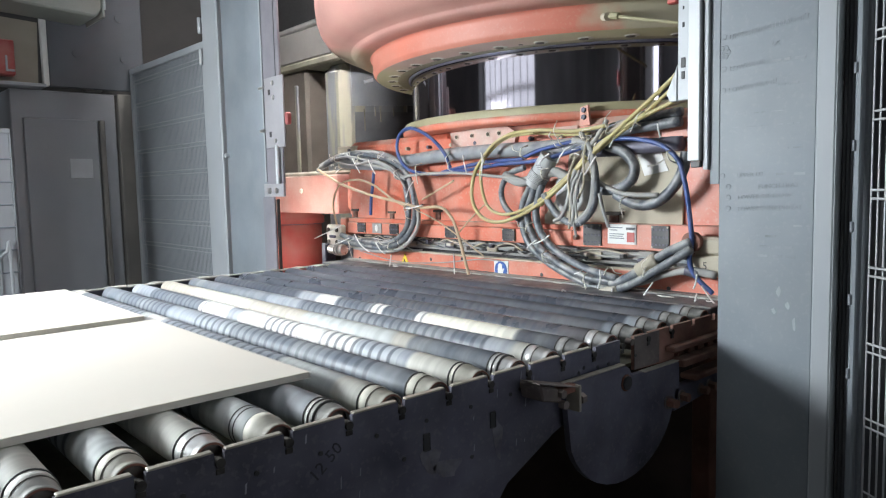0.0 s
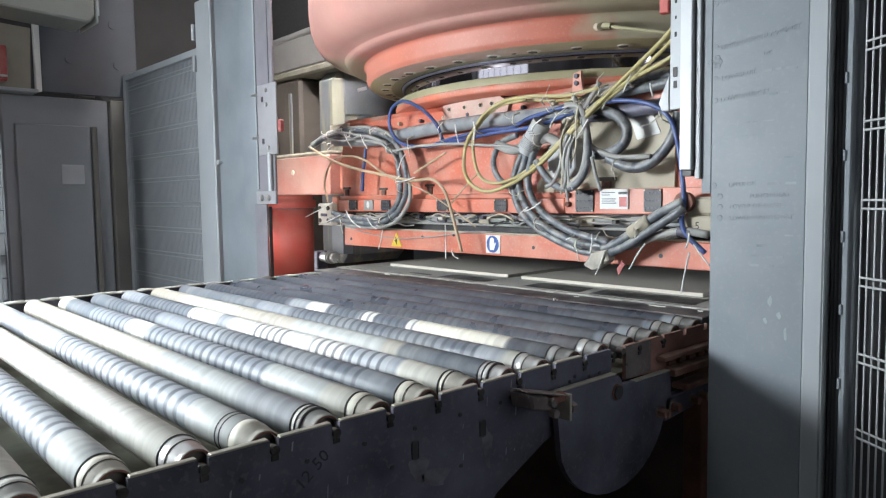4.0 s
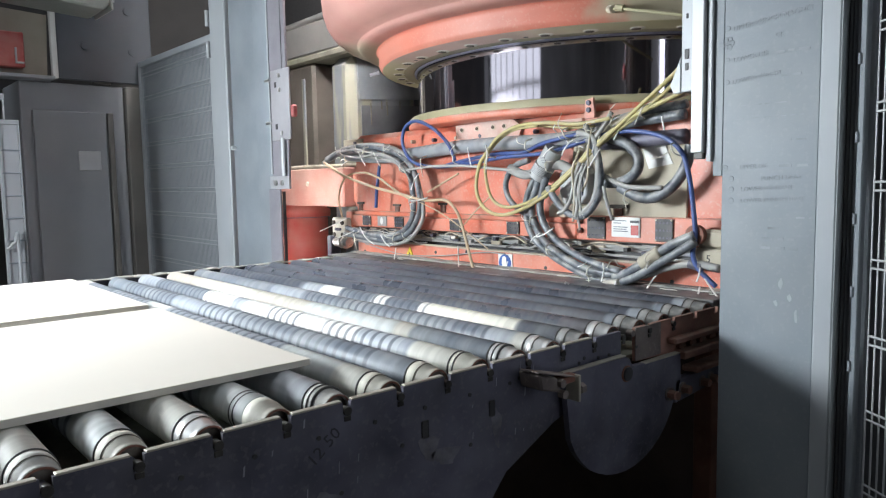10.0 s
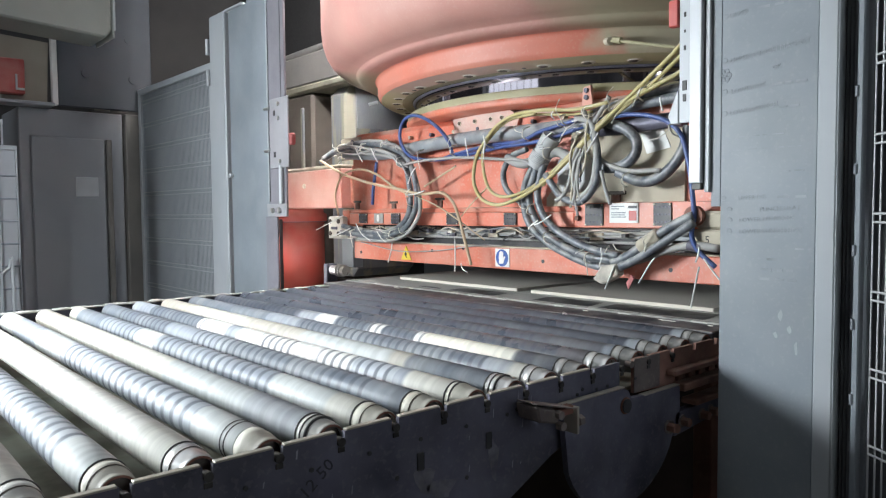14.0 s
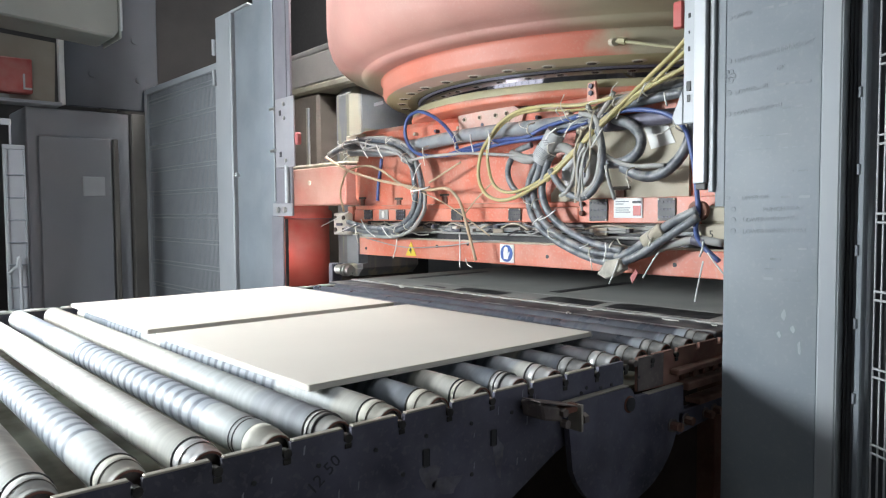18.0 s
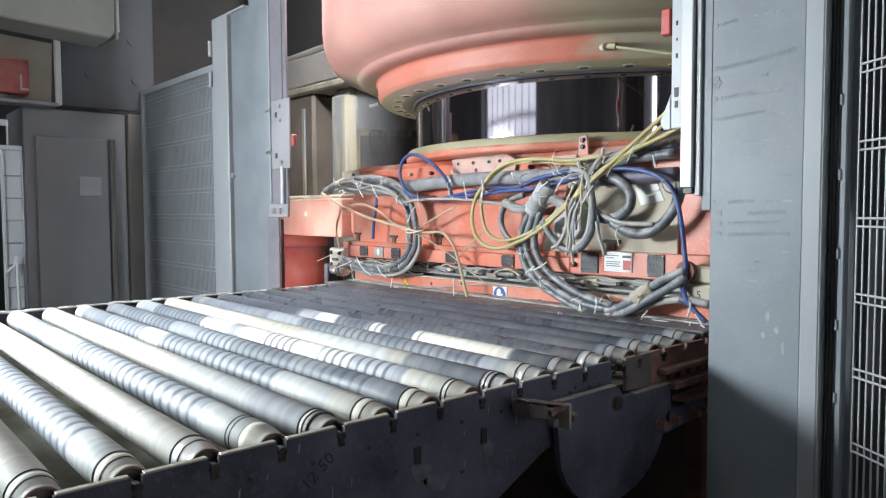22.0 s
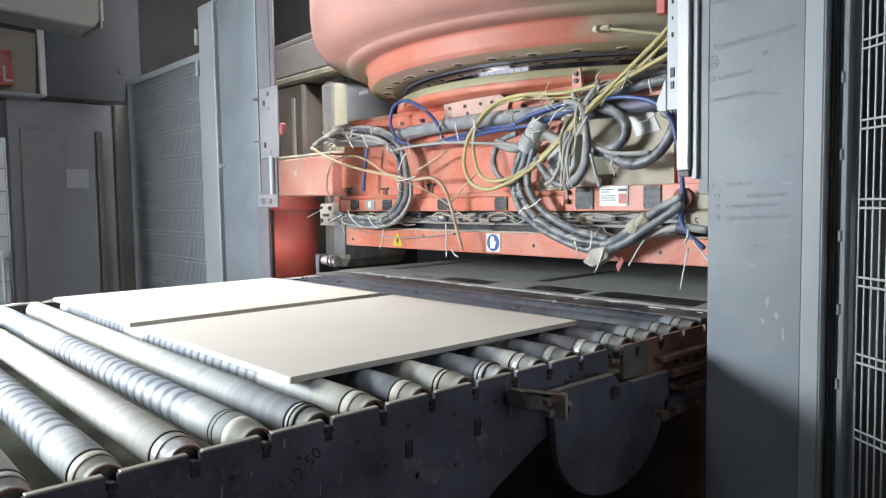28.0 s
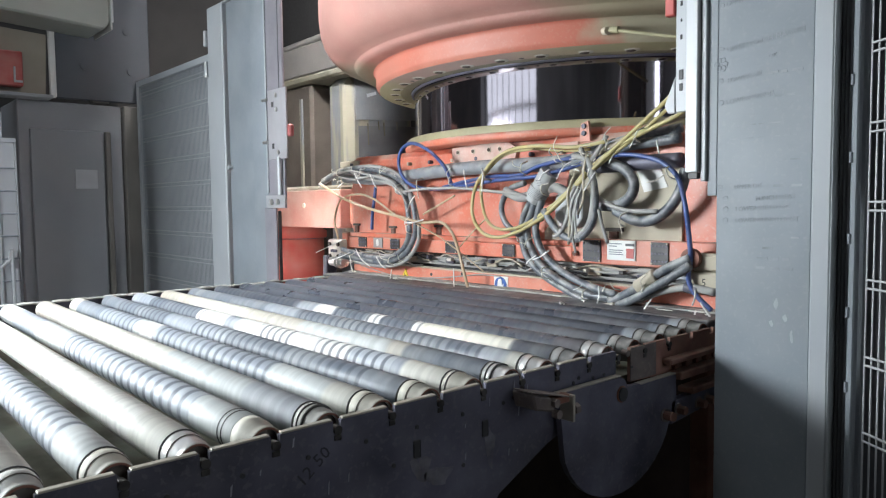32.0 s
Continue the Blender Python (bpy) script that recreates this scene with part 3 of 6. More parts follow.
def powder_stained(name, colour, stain, edge, width, low=0.0):
    """Orange paint that caked powder covers on one side of the ring, with a ragged border."""
    mat = material(name, colour, 0.55, 0, 0.22, 2.2, 0.35, (0.58, 0.45, 0.37), speck=0.14)
    nt = mat.node_tree
    bsdf = nt.nodes["Principled BSDF"]
    base = bsdf.inputs["Base Color"].links[0].from_socket
    tex = nt.nodes.new("ShaderNodeTexCoord")
    sep = nt.nodes.new("ShaderNodeSeparateXYZ")
    nt.links.new(tex.outputs["Object"], sep.inputs["Vector"])
    rag = nt.nodes.new("ShaderNodeTexNoise")
    rag.inputs["Scale"].default_value, rag.inputs["Detail"].default_value = 5, 6
    nt.links.new(tex.outputs["Object"], rag.inputs["Vector"])
    add = nt.nodes.new("ShaderNodeMath")
    add.operation = "MULTIPLY_ADD"
    nt.links.new(rag.outputs["Fac"], add.inputs[0])
    add.inputs[1].default_value = 0.25
    nt.links.new(sep.outputs["Y"], add.inputs[2])
    cut = nt.nodes.new("ShaderNodeMapRange")
    cut.inputs["From Min"].default_value, cut.inputs["From Max"].default_value = edge + width, edge - width
    nt.links.new(add.outputs["Value"], cut.inputs["Value"])
    mix = nt.nodes.new("ShaderNodeMix")
    mix.data_type = "RGBA"
    nt.links.new(cut.outputs["Result"], mix.inputs["Factor"])
    nt.links.new(base, mix.inputs["A"])
    mix.inputs["B"].default_value = (*stain, 1)
    last = mix.outputs["Result"]
    if low:
        # powder blown up under the far side
        sink = nt.nodes.new("ShaderNodeMath")
        sink.operation = "MULTIPLY_ADD"
        nt.links.new(sep.outputs["Z"], sink.inputs[0])
        sink.inputs[1].default_value = -6.0
        nt.links.new(add.outputs["Value"], sink.inputs[2])
        far = nt.nodes.new("ShaderNodeMapRange")
        far.inputs["From Min"].default_value, far.inputs["From Max"].default_value = low - 0.12, low + 0.12
        nt.links.new(sink.outputs["Value"], far.inputs["Value"])
        over = nt.nodes.new("ShaderNodeMix")
        over.data_type = "RGBA"
        nt.links.new(far.outputs["Result"], over.inputs["Factor"])
        nt.links.new(last, over.inputs["A"])
        over.inputs["B"].default_value = (*stain, 1)
        last = over.outputs["Result"]
    nt.links.new(last, bsdf.inputs["Base Color"])
    return mat


RING_PAINT = powder_stained("orange_ring_paint", (0.62, 0.2, 0.138), (0.43, 0.39, 0.28), -0.5, 0.03)
FACE_PAINT = powder_stained("powdered_face_paint", (0.6, 0.43, 0.36), (0.52, 0.5, 0.3), -0.3, 0.2, -10.85)
DOME_PAINT = powder_stained("faded_housing_paint", (0.53, 0.268, 0.228), (0.36, 0.315, 0.22), -0.44, 0.1, -11.25)
RIM_HIGHLIGHT = powder_stained("rim_highlight", (0.6, 0.4, 0.33), (0.44, 0.4, 0.29), -0.5, 0.1)
OLIVE = material("olive_powder_film", (0.36, 0.33, 0.2), 0.6, 0, 0.25, 4.0, 0.2, (0.5, 0.46, 0.35), speck=0.1)


def crown():
    ob = thing("press_cylinder", "orange dusty cylinder housing hanging over the press", "press", at=(PX, PY, 0))
    part("housing", lathe([(1.318, 4.2), (1.318, 2.2), (1.312, 2.135), (1.298, 2.09), (1.276, 2.055), (1.245, 2.03), (1.205, 2.014), (1.168, 2.006), (1.163, 2.002)], 128), DOME_PAINT, ob)
    part("flange_step", lathe([(1.1632, 2.0025), (1.158, 1.993), (1.15, 1.986), (1.132, 1.981), (1.1, 1.981), (1.079, 1.9805)], 128), DOME_PAINT, ob, "rounded step above the ring")
    part("flange_ring", lathe([(1.0795, 1.981), (1.072, 1.977), (1.0675, 1.967), (1.067, 1.921), (1.064, 1.911), (1.052, 1.9)], 128), RING_PAINT, ob, "orange flange ring, caked with powder on one side")
    # thin pale bands paint the highlight along the ring and step edges
    part("edge_highlight", lathe([(1.0805, 1.9815), (1.075, 1.9805), (1.0705, 1.976), (1.0685, 1.9715)], 128), RIM_HIGHLIGHT, ob, "pale painted highlight on the ring's edge")
    part("edge_highlight", lathe([(1.1645, 2.004), (1.1605, 1.999), (1.1585, 1.994)], 128), RIM_HIGHLIGHT, ob, "pale painted highlight on the step")
    face = part("flange_face", lathe([(1.0521, 1.9001), (1.03, 1.8958), (0.955, 1.8928)], 128), FACE_PAINT, ob, "powder-stained flange face with bolt holes")
    part("face_inner", lathe([(0.9548, 1.8928), (0.912, 1.892), (0.906, 1.897), (0.904, 2.15)], 128), OLIVE, face, "olive powder film at the piston")
    part("seal_ring", lathe([(0.9062, 1.893), (0.9055, 1.8865), (0.9, 1.8845), (0.8935, 1.8852)], 128), STEEL_DARK, ob, "dark scraped seal ring")
    for k in range(40):
        a = radians(9 * k + 5.5)
        # pale disc paints the lit inner wall, the offset dark one the hole's shade
        hole = part("bolt_hole", lathe([(0.0, -0.0022), (0.024, -0.0022), (0.027, -0.0003)], 16), CREAM_BOX, ob)
        hole.location = (0.978 * math.cos(a), 0.978 * math.sin(a), 1.8935)
        core = part("bolt_socket", lathe([(0.0, -0.0034), (0.0165, -0.0034), (0.0168, -0.0015)], 14), BROWN_DARK, hole)
        core.location = (0.001, 0.007, 0)
        if k % 4 == 1:
            pin = part("drain_hole", lathe([(0.0, -0.0012), (0.008, -0.0012), (0.009, -0.0002)], 10), BLACK, ob)
            pin.location = (0.972 * math.cos(a + 0.078), 0.972 * math.sin(a + 0.078), 1.8933)
    part("grease_pipe", tube([(-0.868, -0.64, 1.937), (-0.872, -0.675, 1.931), (-0.872, -0.76, 1.908), (-0.85, -0.86, 1.882), (-0.82, -0.96, 1.86)], 0.0055), OLIVE, ob)
    part("pipe_fitting", rod((-0.85, -0.61, 1.942), (-0.875, -0.65, 1.934), 0.013, 10), BEIGE, ob)
    part("pipe_nut", rod((-0.871, -0.66, 1.937), (-0.873, -0.69, 1.929), 0.011, 6), OLIVE, ob)
    part("lubrication_nipple", rod((-0.83, 0.675, 1.9), (-0.86, 0.705, 1.89), 0.008, 8), WHITE_ALU, ob)
    return ob


crown()


def press_frame():
    """Uprights and rear plate seen behind the moving beam."""
    ob = thing("hydraulic_press", "dust-covered press frame behind the moving crossbeam", "press")
    part("fairing", box(2.38, 2.9, 3.53, 3.765, 1.0, 2.14, 0.05), FAIRING, ob, "rounded grey fairing splashed with powder")
    part("side_panel", prism([(2.44, 1.885), (2.9, 1.91), (2.9, 2.136), (2.43, 2.136)], "y", 3.524, 3.5295), SIDE_GREY, ob, "blue-grey side panel under powder")
    dark = part("side_panel", prism([(2.455, 1.2), (2.9, 1.2), (2.9, 1.87), (2.455, 1.85)], "y", 3.525, 3.5295), GREY_DARK, ob, "dark lower side panel")
    for x, z, h in ((2.52, 1.87, 0.13), (2.6, 1.885, 0.05), (2.64, 1.88, 0.08), (2.74, 1.89, 0.05)):
        part("powder_run", rod((x, 3.523, z), (x + 0.003, 3.523, z - h), 0.004, 6), CORNICE, dark, "dried powder run")
    part("recess", box(2.5, 2.95, 3.765, 3.9, 1.0, 2.2, 0.004), SHADE_BLACK, ob, "recess with its shade in the black colour")
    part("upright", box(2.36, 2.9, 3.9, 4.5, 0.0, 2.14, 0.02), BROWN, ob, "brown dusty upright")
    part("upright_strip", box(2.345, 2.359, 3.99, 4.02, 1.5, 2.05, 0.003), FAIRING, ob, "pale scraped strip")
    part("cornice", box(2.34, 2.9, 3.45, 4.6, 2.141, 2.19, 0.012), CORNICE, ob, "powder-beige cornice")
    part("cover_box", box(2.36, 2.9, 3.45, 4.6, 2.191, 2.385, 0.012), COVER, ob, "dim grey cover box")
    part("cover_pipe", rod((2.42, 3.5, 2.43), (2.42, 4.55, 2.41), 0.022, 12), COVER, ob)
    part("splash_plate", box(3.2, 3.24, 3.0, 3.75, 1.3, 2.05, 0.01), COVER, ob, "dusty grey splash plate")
    part("rear_plate", box(3.95, 4.0, 0.4, 4.6, 1.35, 4.2, 0.004), GREY, ob)
    part("lower_plate", box(3.9, 3.95, 2.6, 4.6, 1.35, 2.05, 0.004), GREY_DARK, ob)
    # black sheet added in place of the unlit space behind
    part("dark_backdrop", box(2.55, 2.6, 3.2, 5.2, 2.386, 4.2, 0.004), SHADE_BLACK, ob, "black backdrop sheet with the shade in its colour")
    for y, z in ((3.3, 2.05), (3.1, 2.05), (2.95, 2.04)):
        part("drip_tube", rod((3.85, y, z), (3.85, y, z - 0.1), 0.004, 6), WHITE, ob)
    return ob


def powder_streaked(name, colour, powder):
    """Grey paint with upright runs of caked powder."""
    mat = material(name, colour, 0.6, 0, 0.3, 3.0, 0.3, (0.3, 0.29, 0.25), speck=0.1)
    nt = mat.node_tree
    bsdf = nt.nodes["Principled BSDF"]
    base = bsdf.inputs["Base Color"].links[0].from_socket
    tex = nt.nodes.new("ShaderNodeTexCoord")
    tall = nt.nodes.new("ShaderNodeMapping")
    tall.inputs["Scale"].default_value = (14, 14, 1.6)
    nt.links.new(tex.outputs["Object"], tall.inputs["Vector"])
    runs = nt.nodes.new("ShaderNodeTexNoise")
    runs.inputs["Scale"].default_value, runs.inputs["Detail"].default_value = 1.0, 6
    nt.links.new(tall.outputs["Vector"], runs.inputs["Vector"])
    cut = nt.nodes.new("ShaderNodeMapRange")
    cut.inputs["From Min"].default_value, cut.inputs["From Max"].default_value = 0.48, 0.6
    nt.links.new(runs.outputs["Fac"], cut.inputs["Value"])
    mix = nt.nodes.new("ShaderNodeMix")
    mix.data_type = "RGBA"
    nt.links.new(cut.outputs["Result"], mix.inputs["Factor"])
    nt.links.new(base, mix.inputs["A"])
    mix.inputs["B"].default_value = (*powder, 1)
    nt.links.new(mix.outputs["Result"], bsdf.inputs["Base Color"])
    return mat


# housing made up for the added fill lamp, hidden behind the post
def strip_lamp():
    ob = thing("strip_lamp", "slim grey housing of an added fill lamp behind the guard post", "lamp")
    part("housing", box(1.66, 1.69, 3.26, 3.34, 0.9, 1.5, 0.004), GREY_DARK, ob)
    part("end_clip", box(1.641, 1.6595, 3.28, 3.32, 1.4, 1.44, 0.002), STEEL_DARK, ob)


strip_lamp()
FAIRING = powder_streaked("dusty_grey_fairing", (0.13, 0.14, 0.155), (0.23, 0.22, 0.165))
SIDE_GREY = material("dusty_side_paint", (0.16, 0.175, 0.195), 0.6, 0, 0.3, 4.0, 0.35, (0.34, 0.33, 0.27), speck=0.1)
GREY_TUBE = material("dusty_grey_tube", (0.24, 0.26, 0.28), 0.6, 0, 0.25, 10.0, 0.5, (0.46, 0.45, 0.43))
SLEEVE_RED = material("dull_red_sleeve_paint", (0.5, 0.085, 0.065), 0.5, 0, 0.2, 3.0, 0.2, (0.5, 0.4, 0.33))
TAG = material("faded_red_tag", (0.42, 0.1, 0.1), 0.6, 0, 0.2, 20.0, 0.2)
LIP = material("powder_streaked_lip", (0.26, 0.26, 0.25), 0.7, 0, 0.3, 6.0, 0.4, (0.5, 0.49, 0.45))
# near-black that paints the shade of the recess and the space behind
SHADE_BLACK = material("painted_shade_black", (0.014, 0.013, 0.013), 0.8, 0, 0.3, 3.0, 0.0)
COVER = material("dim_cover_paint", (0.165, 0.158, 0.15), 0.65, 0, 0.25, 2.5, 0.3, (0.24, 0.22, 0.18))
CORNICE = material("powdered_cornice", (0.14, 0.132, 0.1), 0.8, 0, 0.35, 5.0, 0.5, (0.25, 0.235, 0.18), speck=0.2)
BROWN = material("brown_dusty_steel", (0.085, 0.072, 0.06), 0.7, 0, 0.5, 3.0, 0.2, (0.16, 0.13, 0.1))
press_frame()


BED_DARK = material("dark_bed_steel", (0.06, 0.04, 0.034), 0.75, 0.1, 0.4, 5.0, 0.15, (0.12, 0.08, 0.06))


def bed():
    ob = thing("press_bed", "powder-covered press bed with black die edges", "press")
    part("bed_plate", box(2.122, 8.3, 0.96, 2.93, 0.9, 1.0582, 0.002), POWDER, ob)
    part("bed_lip", box(1.952, 2.1215, 0.96, 2.93, 0.9, 1.0582, 0.002), POWDER, ob, "powder-covered bed lip")
    part("sill", box(1.812, 1.936, 0.96, 2.93, 0.9, 1.0545, 0.003), SILL, ob, "dark scraped sill at the bed front")
    part("sill_edge", box(1.937, 1.951, 0.965, 2.925, 0.985, 1.0595, 0.002), LIP, ob, "edge scraped bright by the tiles")
    rnd = random.Random(21)
    for k in range(26):
        y, n = rnd.uniform(1.0, 2.8), rnd.uniform(0.015, 0.07)
        x = rnd.choice((1.934, 1.9, 1.93, 1.955))
        part("powder_crumb", prism([(x, y), (x + 0.006, y + n * 0.3), (x + 0.004, y + n), (x - 0.003, y + n * 0.7)], "z", 1.0546 if x < 1.935 else 1.0597, 1.0575 if x < 1.935 else 1.0605), POWDER, ob)
    part("stuck_clip", tube([(1.76, 1.42, 1.062), (1.75, 1.425, 1.068), (1.735, 1.415, 1.066)], 0.0028, 6), WHITE, ob, "pale chip stuck to the sill")
    part("bed_body", box(2.0, 8.3, 0.6, 3.5, 0.0, 0.898, 0.01), BED_DARK, ob, "dark bed body")
    for x0, x1, y0, y1 in ((1.972, 2.085, 1.95, 2.24), (1.972, 2.1, 1.5, 1.77), (1.968, 2.118, 1.07, 1.47), (2.2, 2.75, 1.83, 1.9), (2.15, 2.72, 2.72, 2.79), (1.99, 2.03, 2.29, 2.45)):
        part("die_face", prism([(x0, y0), (x1 - 0.01, y0 + 0.02), (x1, y1 - 0.03), (x1 - 0.02, y1), (x0 + 0.008, y1 - 0.01)], "z", 1.0583, 1.0588), DIE_BLACK, ob, "black wiped die face")
    part("shaft_stub", rod((1.95, 2.94, 1.1), (1.95, 3.06, 1.1), 0.024, 20), STEEL, ob, "steel shaft stub")
    for y in (2.975, 3.0):
        part("shaft_collar", rod((1.95, y - 0.006, 1.1), (1.95, y + 0.006, 1.1), 0.031, 20), STEEL, ob)
    part("shaft_arm", box(1.92, 1.98, 3.062, 3.1, 0.0, 1.13, 0.004), STEEL_DARK, ob)
    return ob


bed()


# ---- press: moving crossbeam (built at its upper position) ----
CLAMP = material("caked_clamp", (0.52, 0.49, 0.42), 0.85, 0, 0.35, 30.0, 0.4, speck=0.3, bump=0.5)
SLOT_SHADE = material("shaded_slot_paint", (0.16, 0.07, 0.05), 0.8, 0, 0.3, 20.0, 0.3)
DUST_HEAP = material("grey_brown_dust", (0.3, 0.265, 0.2), 0.95, 0, 0.3, 9.0, 0.2, bump=0.4)
ARM_PAINT = material("powder_faded_arm_paint", (0.5, 0.22, 0.18), 0.65, 0, 0.25, 2.2, 0.75, (0.5, 0.41, 0.34), speck=0.2)
PLUG = material("pale_grey_plug_plastic", (0.42, 0.43, 0.44), 0.55, 0, 0.12, 12.0, 0.3)
PAD = material("powder_pink_plate", (0.6, 0.38, 0.32), 0.7, 0, 0.3, 6.0, 0.75, (0.66, 0.61, 0.54), speck=0.35)
GRILLE = material("perforated_black_grille", (0.03, 0.03, 0.035), 0.5, 0, 0.2, 8.0, 0.2)


def label_text(words, size, mat, parent, m, name="lettering"):
    """Raised-ink lettering in the built-in font."""
    curve = bpy.data.curves.new(name, "FONT")
    curve.body, curve.size, curve.extrude = words, size, 0.0004
    curve.resolution_u = 2
    tmp = bpy.data.objects.new(name, curve)
    me = bpy.data.meshes.new_from_object(tmp)
    bpy.data.objects.remove(tmp)
    me.materials.append(mat)
    ob = new(name, me)
    ob.parent = parent
    ob.matrix_basis = m
    return ob


def facing(x, y, z, tilt=0.0):
    """A flat piece that faces the camera's side of the press (towards -x), its reading direction along -y."""
    return Matrix.Translation((x, y, z)) @ Matrix(((0, 0, -1, 0), (-1, 0, 0, 0), (0, 1, 0, 0), (0, 0, 0, 1))) @ pose(0, 0, 0, 0, 0, tilt)


def crossbeam():
    ob = thing("press_crossbeam", "orange moving crossbeam draped with dusty cables", "press")
    part("piston", lathe([(0.89, 1.80), (0.89, 2.2), (0.89, 2.6)], 160), PISTON, ob, "dark polished steel piston").location = (PX, PY, 0)
    part("collar", lathe([(0.8, 1.79), (0.93, 1.79), (0.935, 1.795), (0.937, 1.812), (0.93, 1.817)], 112), ORANGE_CLEAN, ob, "powder-stained orange clamp collar").location = (PX, PY, 0)
    part("collar_rim", lathe([(0.9295, 1.8172), (0.932, 1.838), (0.925, 1.846), (0.891, 1.847)], 112), OLIVE, ob, "scraped olive collar rim").location = (PX, PY, 0)
    # upper plate: bevelled front with a raised pad in the middle
    part("upper_plate", prism([(2.02, 1.70), (2.02, 1.765), (2.05, 1.79), (3.7, 1.79), (3.7, 1.70)], "y", 1.0, 2.965, bevel=0.003), ORANGE_CLEAN, ob)
    pad = part("pad_plate", prism([(1.86, 1.703), (2.2, 1.703), (2.21, 1.785), (1.9, 1.797), (1.84, 1.76)], "x", 2.003, 2.0195), PAD, ob, "pale dust-faded pad plate")
    for y in (2.17, 2.08, 1.99, 1.93):
        part("pad_bolt", rod((1.997, y, 1.765), (2.003, y, 1.765), 0.007, 6), BROWN_DARK, pad)
        part("pad_washer", rod((2.0005, y, 1.765), (2.0028, y, 1.765), 0.0105, 12), BEIGE, pad)
    part("pad_strip", box(2.008, 2.0195, 1.56, 1.838, 1.755, 1.768, 0.002), PAD, ob, "powder-whitened strip")
    part("corner_plate", box(2.01, 2.03, 2.9, 3.06, 1.665, 1.772, 0.003), BEIGE, ob, "beige end plate")
    part("plate_screw", rod((2.0, 2.95, 1.752), (2.01, 2.95, 1.752), 0.008, 6), STEEL_DARK, ob)
    for k in range(9):
        y = 2.5 - k * 0.145
        part("bolt", rod((2.0, y, 1.735), (2.03, y, 1.735), 0.008, 6), STEEL_DARK if k % 2 else BEIGE, ob)
    clip = part("clip_plate", prism([(1.508, 1.766), (1.552, 1.766), (1.547, 1.828), (1.516, 1.834)], "x", 2.008, 2.019), PINKISH, ob, "dusty clip plate")
    for y, z in ((1.531, 1.817), (1.531, 1.793)):
        part("bolt", rod((2.0, y, z), (2.008, y, z), 0.009, 6), STEEL_DARK, clip)
    # body with rounded end, side cheek and beige cover
    part("body", box(2.03, 3.7, 1.0, 2.99, 1.402, 1.699, 0.012), ORANGE_CLEAN, ob)
    part("end_cheek", box(2.05, 2.5, 2.99, 3.04, 1.42, 1.66, 0.02), ORANGE, ob)
    part("cover_plate", prism([(1.165, 1.405), (1.72, 1.405), (1.72, 1.45), (1.62, 1.56), (1.6, 1.698), (1.165, 1.698)], "x", 2.018, 2.029), BEIGE, ob, "powder-beige cover plate")
    part("torn_sticker", prism([(1.345, 1.69), (1.25, 1.699), (1.235, 1.65), (1.212, 1.6), (1.298, 1.585), (1.318, 1.64)], "x", 2.0145, 2.0175), WHITE, ob, "torn white sticker")
    # lower lip in two lengths with perforated grilles
    part("lower_lip", box(1.99, 2.6, 1.573, 2.965, 1.345, 1.4, 0.003), ORANGE_CLEAN, ob)
    part("lower_lip", box(1.988, 2.6, 0.9, 1.570, 1.345, 1.43, 0.003), ORANGE_CLEAN, ob)
    part("lip_ledge", box(2.0, 2.03, 1.573, 2.98, 1.4005, 1.42, 0.003), ORANGE, ob)
    part("end_cap", box(1.985, 2.1, 2.966, 3.02, 1.335, 1.42, 0.006), ORANGE, ob)
    for y0, y1, z0, z1 in ((2.805, 2.872, 1.352, 1.398), (2.552, 2.618, 1.35, 1.398), (2.165, 2.236, 1.35, 1.398), (1.84, 1.905, 1.35, 1.398), (1.445, 1.52, 1.352, 1.426), (1.19, 1.253, 1.354, 1.426)):
        g = part("grille", box(1.983, 1.9875, y0, y1, z0, z1, 0.001), GRILLE, ob, "black perforated grille")
        n = 5
        for a in range(n):
            for b in range(3):
                y, z = y0 + (y1 - y0) * (a + 0.5) / n, z0 + (z1 - z0) * (b + 0.5) / 3
                part("stud", rod((1.981, y, z), (1.984, y, z), 0.0036, 6), STEEL_DARK, g)
        for y in (y0 + 0.004, y1 - 0.004):
            for z in (z0 + 0.004, z1 - 0.004):
                part("screw", rod((1.980, y, z), (1.984, y, z), 0.0032, 6), BEIGE, g)
    part("round_badge_plate", box(1.984, 1.9895, 2.68, 2.75, 1.352, 1.398, 0.001), CONDUIT_L, ob, "grey plate with a worn white badge")
    part("worn_badge", prism([(2.715 + 0.011 * math.cos(a), 1.376 + 0.017 * math.sin(a)) for a in (math.pi * k / 8 for k in range(16))], "x", 1.982, 1.9835), WHITE, ob)
    lab = part("rating_plate", box(1.983, 1.9875, 1.309, 1.419, 1.362, 1.428, 0.0008), WHITE, ob, "white rating plate with a red block")
    part("red_block", box(1.981, 1.9825, 1.314, 1.342, 1.37, 1.402, 0), RED, lab)
    for k, (w, z) in enumerate(((0.05, 1.415), (0.03, 1.407), (0.055, 1.394), (0.05, 1.387), (0.056, 1.38))):
        part("print_bar", box(1.981, 1.9825, 1.41 - w, 1.41, z, z + 0.003, 0), INK, lab)
    part("print_bar", box(1.981, 1.9825, 1.312, 1.345, 1.41, 1.418, 0), GREY_DARK, lab)
    for z in (1.378, 1.41):
        part("bolt", rod((1.972, 1.548, z), (1.99, 1.548, z), 0.009, 8), STEEL_RUST, ob)
